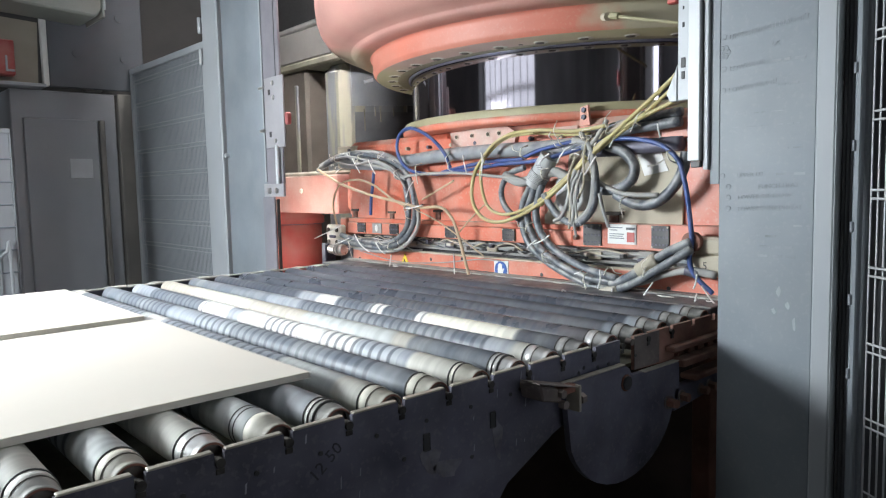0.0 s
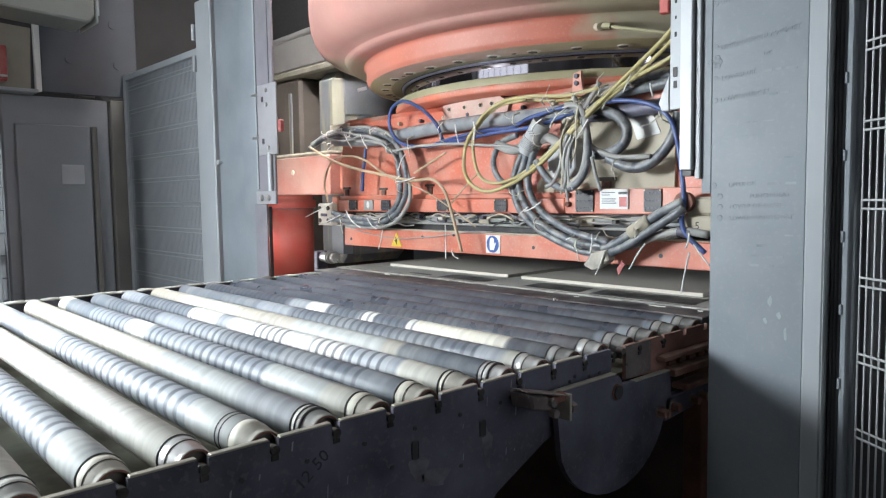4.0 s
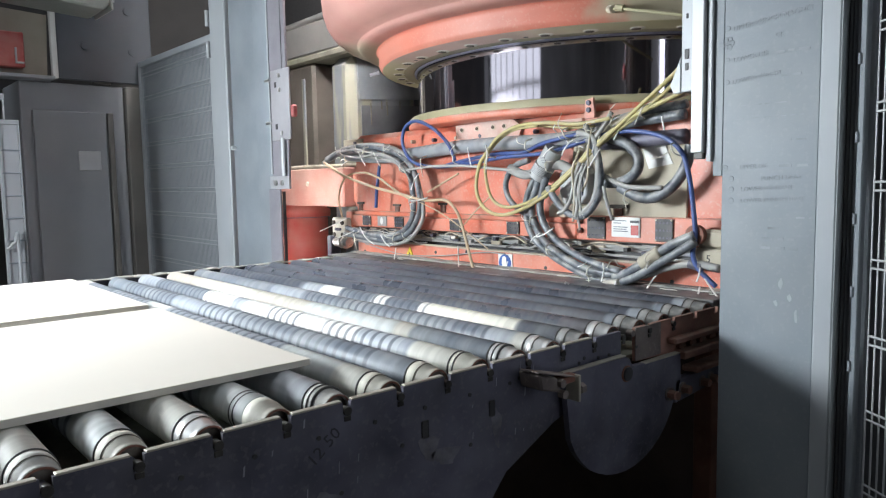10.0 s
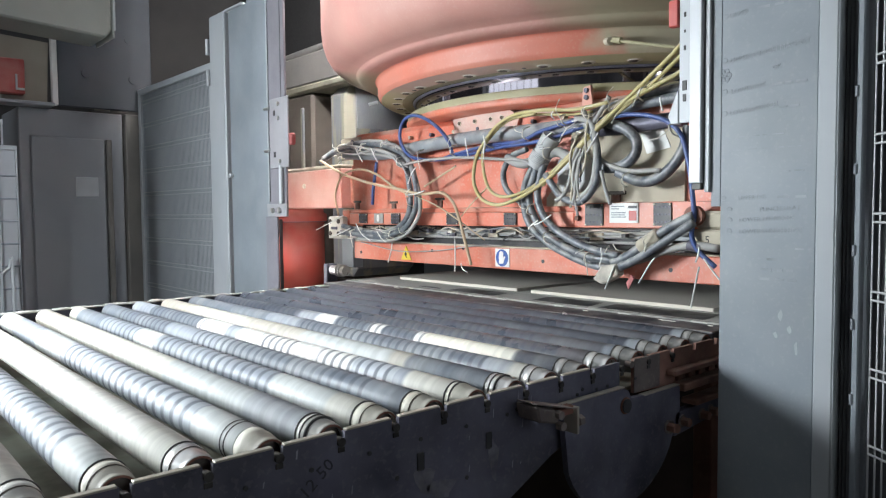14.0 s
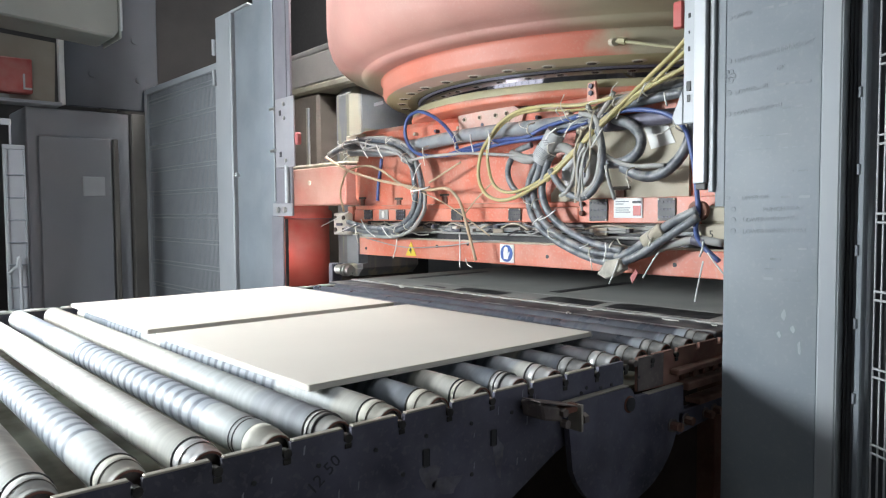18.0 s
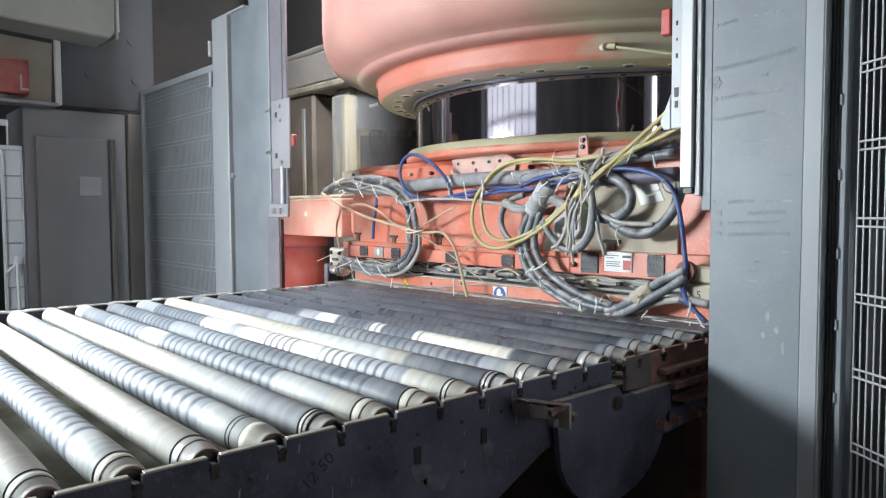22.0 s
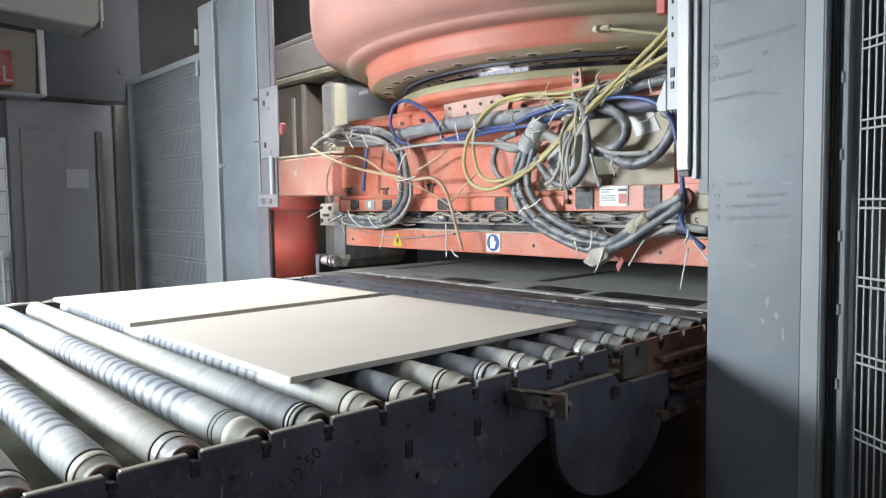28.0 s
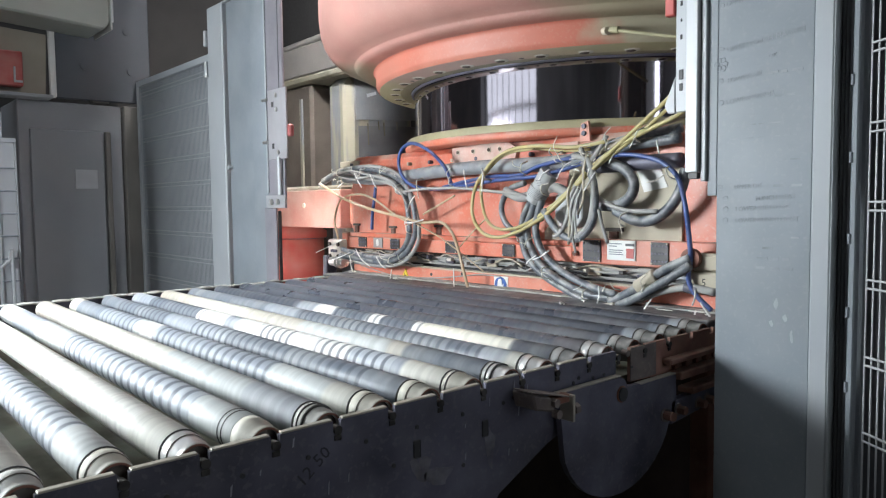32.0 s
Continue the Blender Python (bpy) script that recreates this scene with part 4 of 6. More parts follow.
    # clamping slots on the body front: raised plates, the recess shade put into their colour
    for y, z in ((2.945, 1.44), (2.65, 1.432), (2.325, 1.442)):
        slot = part("clamp_slot", box(2.022, 2.03, y - 0.028, y + 0.028, z + 0.012, z + 0.022, 0.001), BROWN, ob, "dusty T-slot with recess shade in its colour")
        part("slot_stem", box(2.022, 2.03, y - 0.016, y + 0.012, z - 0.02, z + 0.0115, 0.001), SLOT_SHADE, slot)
    slot = part("clamp_slot", box(2.008, 2.017, 1.375, 1.445, 1.456, 1.468, 0.001), BROWN, ob, "dusty T-slot with recess shade in its colour")
    part("slot_stem", box(2.008, 2.017, 1.395, 1.43, 1.432, 1.4555, 0.001), SLOT_SHADE, slot)
    # guide arm and round guide sleeve on the far side
    part("guide_arm", box(2.1, 2.6, 3.205, 4.1, 1.43, 1.64, 0.006), ARM_PAINT, ob, "dust-faded guide arm")
    part("arm_web", box(2.15, 2.6, 3.042, 3.204, 1.44, 1.625, 0.02), ORANGE_CLEAN, ob, "rounded web behind the arm")
    part("arm_dust", box(2.103, 2.59, 3.21, 4.08, 1.6402, 1.662, 0.009), DUST_HEAP, ob, "powder heaped on the arm")
    part("arm_bolt", rod((2.092, 3.57, 1.555), (2.1, 3.57, 1.555), 0.014, 6), BEIGE, ob)
    sl = part("guide_sleeve", lathe([(0.0, 0.93), (0.19, 0.93), (0.19, 1.349), (0.0, 1.349)], 48), SLEEVE_RED, ob, "round red guide sleeve")
    sl.location = (2.33, 4.06, 0)
    part("sleeve_cap", lathe([(0.0, 1.35), (0.198, 1.35), (0.202, 1.355), (0.202, 1.395), (0.188, 1.405), (0.188, 1.429)], 48), SLEEVE_RED, ob, "capped sleeve head").location = (2.33, 4.06, 0)
    part("cap_band", lathe([(0.1905, 1.346), (0.2035, 1.3465), (0.2035, 1.3495), (0.1905, 1.35)], 48), STEEL_DARK, sl)
    part("punch_block", box(2.1, 3.6, 1.05, 2.9, 1.27, 1.344, 0.004), STEEL_DARK, ob)
    # black sheet added to stand in for the darkness inside the gap
    part("gap_dark_sheet", box(2.06, 2.099, 0.98, 2.95, 1.265, 1.344, 0.002), BLACK, ob)
    for k in range(12):
        y = 2.85 - k * 0.155
        part("spring_clip", box(2.03, 2.058, y - 0.03, y + 0.03, 1.33, 1.336, 0.001), CONDUIT_L if k % 3 else BEIGE, ob)
    part("gap_rail", box(2.035, 2.05, 1.0, 2.93, 1.306, 1.318, 0.002), GREY_LIGHT, ob, "pale dusty wiring rail")
    part("gap_wire", rod((2.03, 2.9, 1.298), (2.028, 1.05, 1.292), 0.005, 8), CONDUIT_L, ob)
    part("gap_wire", rod((2.026, 2.6, 1.325), (2.024, 1.3, 1.312), 0.004, 8), CONDUIT_L, ob)
    for k in range(7):
        y = 2.76 - 0.25 * k
        part("rail_clip", box(2.022, 2.034, y - 0.035, y + 0.02, 1.3, 1.326, 0.003), BEIGE if k % 2 else STEEL_DARK, ob)
    # connector boxes at both ends
    con = part("connector_box", box(1.945, 1.985, 2.965, 3.09, 1.275, 1.385, 0.008), CREAM_BOX, ob, "dust-caked cream connector box")
    for y, z in ((2.99, 1.36), (3.065, 1.36), (2.99, 1.3), (3.065, 1.3)):
        part("screw", rod((1.938, y, z), (1.947, y, z), 0.011, 8), BROWN, con)
    part("latch", box(1.935, 1.945, 3.0, 3.05, 1.32, 1.334, 0.003), STEEL_DARK, con).rotation_euler = (0, 0, 0)
    part("leg_plate", box(2.0, 2.06, 2.95, 3.05, 1.13, 1.275, 0.003), GREY, ob, "grey leg plate")
    con = part("connector_box", box(1.94, 2.0, 0.93, 1.10, 1.285, 1.345, 0.006), BEIGE, ob, "beige connector box with marker writing")
    part("box_lid", box(1.945, 2.0, 0.94, 1.09, 1.346, 1.4, 0.008), BEIGE, con)
    part("rust_knob", rod((1.925, 1.085, 1.385), (1.945, 1.085, 1.385), 0.03, 16), STEEL_RUST, con)
    label_text("C2", 0.026, BLACK, con, facing(1.944, 1.005, 1.36))
    label_text("5", 0.032, BLACK, con, facing(1.939, 1.055, 1.305))
    part("gland", rod((1.93, 1.1, 1.3), (1.93, 1.06, 1.29), 0.016, 12), STEEL_DARK, con)
    # junction box, big connector, clamp
    jb = part("junction_box", prism([(1.5, 1.5), (1.525, 1.47), (1.6, 1.47), (1.62, 1.5), (1.62, 1.575), (1.585, 1.605), (1.53, 1.605), (1.5, 1.575)], "x", 1.955, 2.015, bevel=0.004), PLUG, ob, "grey junction box")
    part("box_seam", box(1.951, 1.956, 1.515, 1.52, 1.5, 1.58, 0.001), STEEL_DARK, jb)
    top, tip = Vector((1.92, 1.612, 1.662)), Vector((1.92, 1.688, 1.562))
    plug = part("plug_connector", rod(top, top.lerp(tip, 0.55), 0.034, 24), PLUG, ob, "pale grey plug connector with a knurled ring")
    part("plug_ring", rod(top.lerp(tip, 0.55), top.lerp(tip, 0.86), 0.037, 24), PLUG, plug)
    for k in range(6):
        part("ring_groove", rod(top.lerp(tip, 0.58 + 0.045 * k), top.lerp(tip, 0.59 + 0.045 * k), 0.0375, 24), CONDUIT, plug)
    part("plug_collar", rod(top.lerp(tip, 0.86), tip, 0.03, 20), PLUG, plug)
    for k in range(3):
        part("moulded_mark", box(1.884, 1.8865, 1.626 - 0.004 * k, 1.646 - 0.004 * k, 1.63 - 0.008 * k, 1.633 - 0.008 * k, 0), CONDUIT, plug)
    part("hose_clamp", prism([(1.42, 1.18), (1.385, 1.225), (1.33, 1.235), (1.32, 1.2), (1.36, 1.175), (1.385, 1.165)], "x", 1.89, 1.93, bevel=0.004), CLAMP, ob, "powder-caked hose clamp")
    part("red_tag", prism([(1.297, 1.175), (1.277, 1.203), (1.268, 1.192), (1.289, 1.155)], "x", 1.9, 1.904), TAG, ob, "small red tag")
    return ob


CROSSBEAM = crossbeam()


def die_frame():
    ob = thing("die_frame", "orange lower die frame with safety stickers", "press")
    part("front_bar", box(2.0, 2.017, 0.9, 2.94, 1.178, 1.262, 0.003), ORANGE_CLEAN, ob)
    part("bar_top", box(2.002, 2.03, 0.9, 2.94, 1.2622, 1.268, 0.002), BEIGE, ob, "powder on the bar")
    part("side_bar", box(2.0175, 3.5, 2.932, 2.946, 1.178, 1.262, 0.003), ORANGE_CLEAN, ob)
    sg = part("hand_sign", box(1.996, 1.9995, 1.888, 1.963, 1.187, 1.258, 0.0005), WHITE, ob, "white square sign with a blue disc")
    part("blue_disc", prism([(1.9255 + 0.032 * math.cos(a), 1.2225 + 0.033 * math.sin(a)) for a in (math.pi * k / 16 for k in range(32))], "x", 1.994, 1.9957), SIGN_BLUE, sg)
    hand = [(1.938, 1.2), (1.918, 1.2), (1.912, 1.215), (1.906, 1.228), (1.911, 1.23), (1.917, 1.222), (1.917, 1.243), (1.922, 1.247), (1.927, 1.249), (1.932, 1.247), (1.937, 1.243), (1.94, 1.225)]
    part("glove_symbol", prism(hand, "x", 1.992, 1.9938), WHITE, sg)
    tri = part("warning_sign", prism([(2.562, 1.188), (2.488, 1.188), (2.525, 1.252)], "x", 1.996, 1.9995), SIGN_YELLOW, ob, "yellow warning triangle")
    part("flash_symbol", prism([(2.53, 1.232), (2.516, 1.212), (2.523, 1.212), (2.52, 1.196), (2.536, 1.216), (2.528, 1.216)], "x", 1.994, 1.9957), BLACK, tri)
    for y, z in ((2.347, 1.237), (1.722, 1.218), (2.88, 1.21), (1.2, 1.215), (2.15, 1.252)):
        part("bolt_hole", rod((1.998, y, z), (2.004, y, z), 0.007, 10), BLACK, ob)
    return ob


DIE_FRAME = die_frame()


def heap(length, width, height, seed):
    """A low heap of loose powder."""
    bm = bmesh.new()
    nx, ny = 10, 60
    grid = []
    for i in range(nx + 1):
        row = []
        for j in range(ny + 1):
            u, v = i / nx, j / ny
            h = height * (math.sin(math.pi * u) ** 0.8) * (0.35 + 0.65 * math.sin(math.pi * v) ** 2)
            h *= 0.6 + 0.8 * noise.noise((u * 3 + seed, v * 7, seed))
            row.append(bm.verts.new((u * length, v * width, max(0.0, h))))
        grid.append(row)
    for i in range(nx):
        for j in range(ny):
            bm.faces.new((grid[i][j], grid[i + 1][j], grid[i + 1][j + 1], grid[i][j + 1]))
    return smooth(bm, 80)


def ribbed_skin(profile, y0, y1, seed):
    """A lengthwise moulding of caked powder, uneven along its run."""
    bm = bmesh.new()
    steps = 90
    rows = []
    for j in range(steps + 1):
        y = y0 + (y1 - y0) * j / steps
        rows.append([bm.verts.new((x + 0.006 * noise.noise((y * 9, x * 14, seed)) * min(1, x * 12), y, z + (0.007 * noise.noise((y * 6, x * 10, seed + 5)) if z > 1.075 else 0))) for x, z in profile])
    for a, b in zip(rows, rows[1:]):
        for k in range(len(profile) - 1):
            bm.faces.new((a[k], a[k + 1], b[k + 1], b[k]))
    bm.faces.new(rows[0])
    bm.faces.new(rows[-1][::-1])
    return smooth(bm, 50)


def feeder():
    ob = thing("powder_feeder", "powder-caked feed carriage with a heap of clay powder", "feeder")
    part("scraper_lip", box(-0.03, 0.062, 0.98, 2.87, 1.0725, 1.078, 0.0012), LIP, ob, "scraped flat front lip")
    part("lip_edge", box(-0.03, -0.022, 0.985, 2.865, 1.0782, 1.0805, 0.001), RAIL_EDGE, ob)
    part("lip_rib", box(0.02, 0.03, 0.985, 2.865, 1.0782, 1.082, 0.001), RAIL_EDGE, ob)
    part("underframe", box(0.004, 0.058, 1.0, 2.85, 1.062, 1.0722, 0.001), STEEL_DARK, ob)
    part("carriage_front", ribbed_skin([(0.0625, 1.062), (0.0625, 1.079), (0.066, 1.09), (0.07, 1.1), (0.076, 1.11), (0.09, 1.118), (0.12, 1.122), (0.17, 1.123), (0.3, 1.12), (0.45, 1.12), (0.45, 1.062)], 1.0, 2.85, 2.0), FEED_SKIN, ob, "caked grey-green powder on the carriage")
    part("end_roll", rod((0.1, 2.852, 1.095), (0.1, 2.885, 1.095), 0.024, 16), POWDER, ob)
    part("end_hook", tube([(0.04, 2.87, 1.075), (0.045, 2.89, 1.09), (0.07, 2.9, 1.1)], 0.006), STEEL_DARK, ob)
    h = part("powder_mound", heap(0.24, 0.62, 0.05, 3.0), POWDER_BROWN, ob, "loose heap of brownish powder")
    h.location = (0.11, 1.86, 1.117)
    return ob


FEED_SKIN = material("caked_carriage_skin", (0.3, 0.32, 0.325), 0.75, 0, 0.25, 3.0, 0.5, (0.5, 0.52, 0.47), bump=0.4)
POWDER_BROWN = material("brownish_clay_powder", (0.45, 0.4, 0.33), 0.95, 0, 0.12, 5.0, 0.3, (0.5, 0.46, 0.4), bump=0.4)
FEEDER = feeder()

# ---- at the press end of the conveyor ----
RUST_RED = material("red_brown_rust", (0.24, 0.12, 0.092), 0.8, 0.05, 0.5, 9.0, 0.4, (0.3, 0.22, 0.17), speck=0.2)
STEEL_DUSTY = material("dusty_brown_grey_steel", (0.13, 0.105, 0.1), 0.65, 0.1, 0.4, 6.0, 0.4, (0.36, 0.31, 0.27), speck=0.2)
def end_bracket():
    """Rusty end frame that carries the last rollers inside the guard."""
    ob = thing("roller_stand", "rusty notched end frame carrying the last rollers", "frame")
    outline = [(1.395, 0.965), (1.82, 0.945), (1.82, 1.03), (1.79, 1.044)]
    for k in (14, 13, 12, 11):
        x = FIRST + k * PITCH
        outline += [(x + 0.009, 1.045), (x + 0.009, 1.03), (x - 0.009, 1.03), (x - 0.009, 1.045)]
    outline.append((1.395, 1.045))
    part("plate", prism(outline, "y", NEAR - 0.004, NEAR + 0.004), RUST_RED, ob)
    part("face_plate", box(1.393, 1.5, NEAR - 0.007, NEAR - 0.0045, 0.966, 1.0445, 0.0005), STEEL_DUSTY, ob, "dusty grey face plate")
    part("ledge", box(1.53, 1.82, NEAR - 0.03, NEAR - 0.005, 0.985, 1.0, 0.003), RUST_RED, ob, "red-brown rusty ledge")
    part("ledge", box(1.56, 1.82, NEAR - 0.04, NEAR - 0.005, 0.945, 0.965, 0.003), RUST_RED, ob, "red-brown rusty ledge")
    part("ledge", box(1.6, 1.82, NEAR - 0.05, NEAR - 0.005, 0.905, 0.92, 0.003), RUST_RED, ob)
    for k in range(5):
        part("ledge_bolt", rod((1.58 + 0.05 * k, NEAR - 0.014, 0.972), (1.58 + 0.05 * k, NEAR - 0.004, 0.972), 0.007, 6), STEEL_RUST, ob)
    part("bearing_cap", rod((1.385, NEAR - 0.006, 1.033), (1.385, NEAR + 0.01, 1.033), 0.008, 14), STEEL_DUSTY, ob, "dusty shaft cap")
    part("far_plate", box(1.395, 1.82, FAR - 0.004, FAR - 0.0005, 0.945, 1.03, 0.001), STEEL_RUST, ob)
    part("end_post", box(1.76, 1.82, NEAR - 0.004, NEAR + 0.05, 0.0, 0.944, 0.003), STEEL_RUST, ob)
    return ob


end_bracket()


def swing_plate():
    """Rounded cam plate with its pivot bracket on the outside of the frame."""
    ob = thing("drive_guard", "dark rounded drive guard plate bolted to the conveyor frame", "guard plate")
    outline = [(1.104, 0.995), (1.32, 0.993), (1.335, 0.985), (1.345, 0.968), (1.392, 0.965), (1.55, 0.96), (1.552, 0.9), (1.535, 0.845)]
    cx, cz, r = 1.322, 0.905, 0.205
    outline += [(cx + r * math.cos(a) * 1.02, cz - 0.0 + r * 0.86 * math.sin(a)) for a in (math.radians(-18 - 144 * k / 14) for k in range(15))]
    part("plate", prism(outline, "y", 0.906, 0.92), STEEL_DARK, ob)
    part("plate_edge", box(1.106, 1.318, 0.9045, 0.9215, 0.9955, 0.998, 0.0005), RAIL_EDGE, ob)
    part("plate_edge", box(1.395, 1.548, 0.9045, 0.9215, 0.963, 0.9655, 0.0005), RAIL_EDGE, ob)
    part("slot", rod((1.322, 0.9, 0.955), (1.322, 0.907, 0.955), 0.016, 16), BLACK, ob)
    part("slot_rim", lathe([(0.016, 0), (0.019, 0.001), (0.019, 0.003), (0.016, 0.003)], 18, "y"), STEEL_RUST, ob).location = (1.322, 0.903, 0.955)
    br = part("pivot_bracket", prism([(0.982, 1.025), (1.035, 1.01), (1.046, 0.998), (1.047, 0.978), (0.99, 0.992)], "y", 0.868, 0.925, bevel=0.004), STEEL_DUSTY, ob, "dusty pivot bracket")
    part("bracket_top", prism([(0.978, 1.0285), (1.095, 0.9985), (1.095, 1.0005), (0.978, 1.0305)], "y", 0.866, 0.915), STEEL_DUSTY, br)
    for x, z in ((1.042, 0.998), (1.048, 0.975)):
        part("bolt", rod((x, 0.858, z), (x, 0.872, z), 0.009, 6), STEEL_DUSTY, br)
    part("arm", box(1.05, 1.115, 0.88, 0.905, 0.985, 1.0, 0.002), STEEL_RUST, ob)
    part("arm_plate", box(1.105, 1.112, 0.87, 0.905, 0.945, 1.0, 0.001), RAIL_EDGE, ob)
    part("arm_bolt", rod((1.116, 0.88, 0.968), (1.13, 0.88, 0.968), 0.012, 6), STEEL_DUSTY, ob)
    for x, z in ((1.497, 0.871), (1.508, 0.868), (1.561, 0.872), (1.656, 0.87), (1.7, 0.872)):
        part("bolt", rod((x, 0.884, z), (x, 0.905, z), 0.011, 6), RUST_RED, ob)
        part("bolt_washer", rod((x, 0.9035, z), (x, 0.9058, z), 0.016, 14), STEEL_DUSTY, ob)
    part("tail_bar", prism([(1.53, 0.84), (1.6, 0.846), (1.78, 0.86), (1.78, 0.9), (1.53, 0.897)], "y", 0.906, 0.928, bevel=0.002), STEEL_DARK, ob)
    return ob


swing_plate()


OLD_INK = material("rubbed_marker", (0.035, 0.034, 0.042), 0.6, 0, 0.3, 30.0, 0.4, (0.07, 0.07, 0.085))
SMEAR = material("thin_powder_smear", (0.14, 0.135, 0.17), 0.7, 0.1, 0.5, 25.0, 0.2, bump=0.1)
SCUFF = material("scuffed_bare_steel", (0.3, 0.3, 0.35), 0.5, 0.3, 0.3, 30.0, 0.0)


def frame_marks():
    """Slots and chalked digits on the near side plate."""
    fr = bpy.data.objects["roller_conveyor"]
    for x in (0.917, 0.751):
        part("slot", box(x - 0.008, x + 0.008, NEAR - 0.0075, NEAR - 0.0055, 0.945, 0.977, 0.002), BLACK, fr)
    for k in range(-30, 11):
        x = FIRST + (k + 0.5) * PITCH
        part("rivet", rod((x, NEAR - 0.008, 1.0), (x, NEAR - 0.005, 1.0), 0.004, 8), BLACK, fr)
    for k in range(-44, 13):
        x = FIRST + k * PITCH
        part("shaft_end", rod((x, NEAR - 0.010, 1.031), (x, NEAR + 0.004, 1.031), 0.0072, 12), SHAFT_END, fr)
        part("notch_shim", box(x - 0.0065, x + 0.0065, NEAR - 0.0085, NEAR - 0.0061, 1.0145, 1.0235, 0.001), SHAFT_END, fr)
    label_text("12 50", 0.03, OLD_INK, fr, Matrix.Translation((0.525, NEAR - 0.0064, 0.955)) @ Matrix(((1, 0, 0, 0), (0, 0, -1, 0), (0, 1, 0, 0), (0, 0, 0, 1))) @ pose(0, 0, 0, 0, 0, 38), "marker_digits")
    for x, z in ((0.7, 0.945), (0.995, 1.005), (0.575, 0.9), (1.2, 1.008), (1.25, 1.0), (0.86, 0.905)):
        part("drilled_hole", rod((x, NEAR - 0.0075, z), (x, NEAR - 0.005, z), 0.0042, 10), BLACK, fr)
    for x, z, w, h in ((0.76, 0.925, 0.02, 0.03), (0.93, 0.92, 0.012, 0.045), (0.8, 0.9, 0.03, 0.02), (0.55, 0.87, 0.02, 0.05)):
        part("powder_smear", prism([(x + w * math.cos(a) * (1 + 0.4 * math.sin(3 * a)), z + h * math.sin(a) * (1 + 0.3 * math.cos(2 * a + x))) for a in (math.pi * k / 7 for k in range(14))], "y", NEAR - 0.0065, NEAR - 0.0061), SMEAR, fr)
    # scuffs and drips on the plate
    rnd = random.Random(4)
    for k in range(26):
        x, z, h = rnd.uniform(0.1, 1.1), rnd.uniform(0.88, 1.03), rnd.uniform(0.004, 0.022)
        w = rnd.uniform(0.0012, 0.003)
        part("scuff", prism([(x, z), (x + w, z + 0.001), (x + w * 1.6, z + h), (x + w * 0.4, z + h * 0.8)], "y", NEAR - 0.0066, NEAR - 0.0061), SCUFF, fr)


frame_marks()


def floor_clutter():
    ob = thing("powder_heap", "pale spilled clay powder heap on the floor", "powder heap")
    b = part("heap", heap(1.4, 1.2, 0.14, 8.0), POWDER, ob)
    b.location = (0.6, 1.2, 0.0)
    ob2 = thing("floor_box", "pale worn crate corner on the dark floor", "crate")
    part("crate_body", box(1.15, 1.5, 1.0, 1.4, 0.0, 0.3, 0.01), BEIGE, ob2)
    part("crate_lid", box(1.14, 1.51, 0.99, 1.41, 0.301, 0.33, 0.006), BEIGE, ob2)


floor_clutter()

# ---- cables and hoses on the crossbeam ----
def cable(name, r, mat, points, ribs=0.0, label=""):
    part(name, tube(points, r, 10 if r > 0.01 else 7, 7, ribs), mat, CROSSBEAM, label)


cable("conduit", 0.028, GREY_TUBE, [(1.975, 2.959, 1.691), (1.975, 2.711, 1.673), (1.975, 2.499, 1.677), (1.975, 2.233, 1.692), (1.975, 1.968, 1.697), (1.975, 1.656, 1.694), (1.975, 1.460, 1.700)], 0, "fat dusty grey conduit along the crossbeam")
cable("conduit", 0.0165, CONDUIT, [(1.965, 1.585, 1.694), (1.965, 1.453, 1.717), (1.965, 1.321, 1.734), (1.965, 1.142, 1.746)], 0, "")
cable("conduit", 0.0148, CONDUIT, [(1.975, 1.555, 1.711), (1.975, 1.415, 1.743), (1.975, 1.286, 1.763), (1.975, 1.144, 1.777)], 0, "")
cable("conduit", 0.024, STEEL_DARK, [(1.985, 1.456, 1.675), (1.985, 1.334, 1.677), (1.985, 1.231, 1.680), (1.985, 1.150, 1.681)], 0, "")
cable("cable", 0.012, CONDUIT, [(1.930, 3.122, 1.658), (1.930, 3.000, 1.700), (1.930, 2.852, 1.724), (1.930, 2.669, 1.714), (1.930, 2.522, 1.684), (1.930, 2.427, 1.633), (1.930, 2.383, 1.561), (1.930, 2.363, 1.464), (1.930, 2.396, 1.380), (1.930, 2.477, 1.321), (1.930, 2.611, 1.292), (1.930, 2.799, 1.298), (1.930, 2.953, 1.307)], 0, "grey cable bundled with ties")
cable("cable", 0.012, CONDUIT, [(1.925, 3.071, 1.672), (1.925, 2.927, 1.708), (1.925, 2.730, 1.698), (1.925, 2.566, 1.668), (1.925, 2.445, 1.615), (1.925, 2.409, 1.526), (1.925, 2.404, 1.429), (1.925, 2.454, 1.356), (1.925, 2.578, 1.313), (1.925, 2.782, 1.319), (1.925, 2.924, 1.340)], 0, "")
cable("cable", 0.009, CONDUIT_L, [(1.935, 3.107, 1.680), (1.935, 2.932, 1.725), (1.935, 2.698, 1.732), (1.935, 2.520, 1.699), (1.935, 2.418, 1.628), (1.935, 2.367, 1.524), (1.935, 2.347, 1.428), (1.935, 2.372, 1.368), (1.935, 2.460, 1.301), (1.935, 2.606, 1.274), (1.935, 2.831, 1.281)], 0, "")
cable("cable", 0.007, CONDUIT_L, [(1.915, 2.853, 1.726), (1.915, 2.739, 1.680), (1.915, 2.586, 1.659), (1.915, 2.464, 1.630), (1.915, 2.402, 1.597)], 0, "")
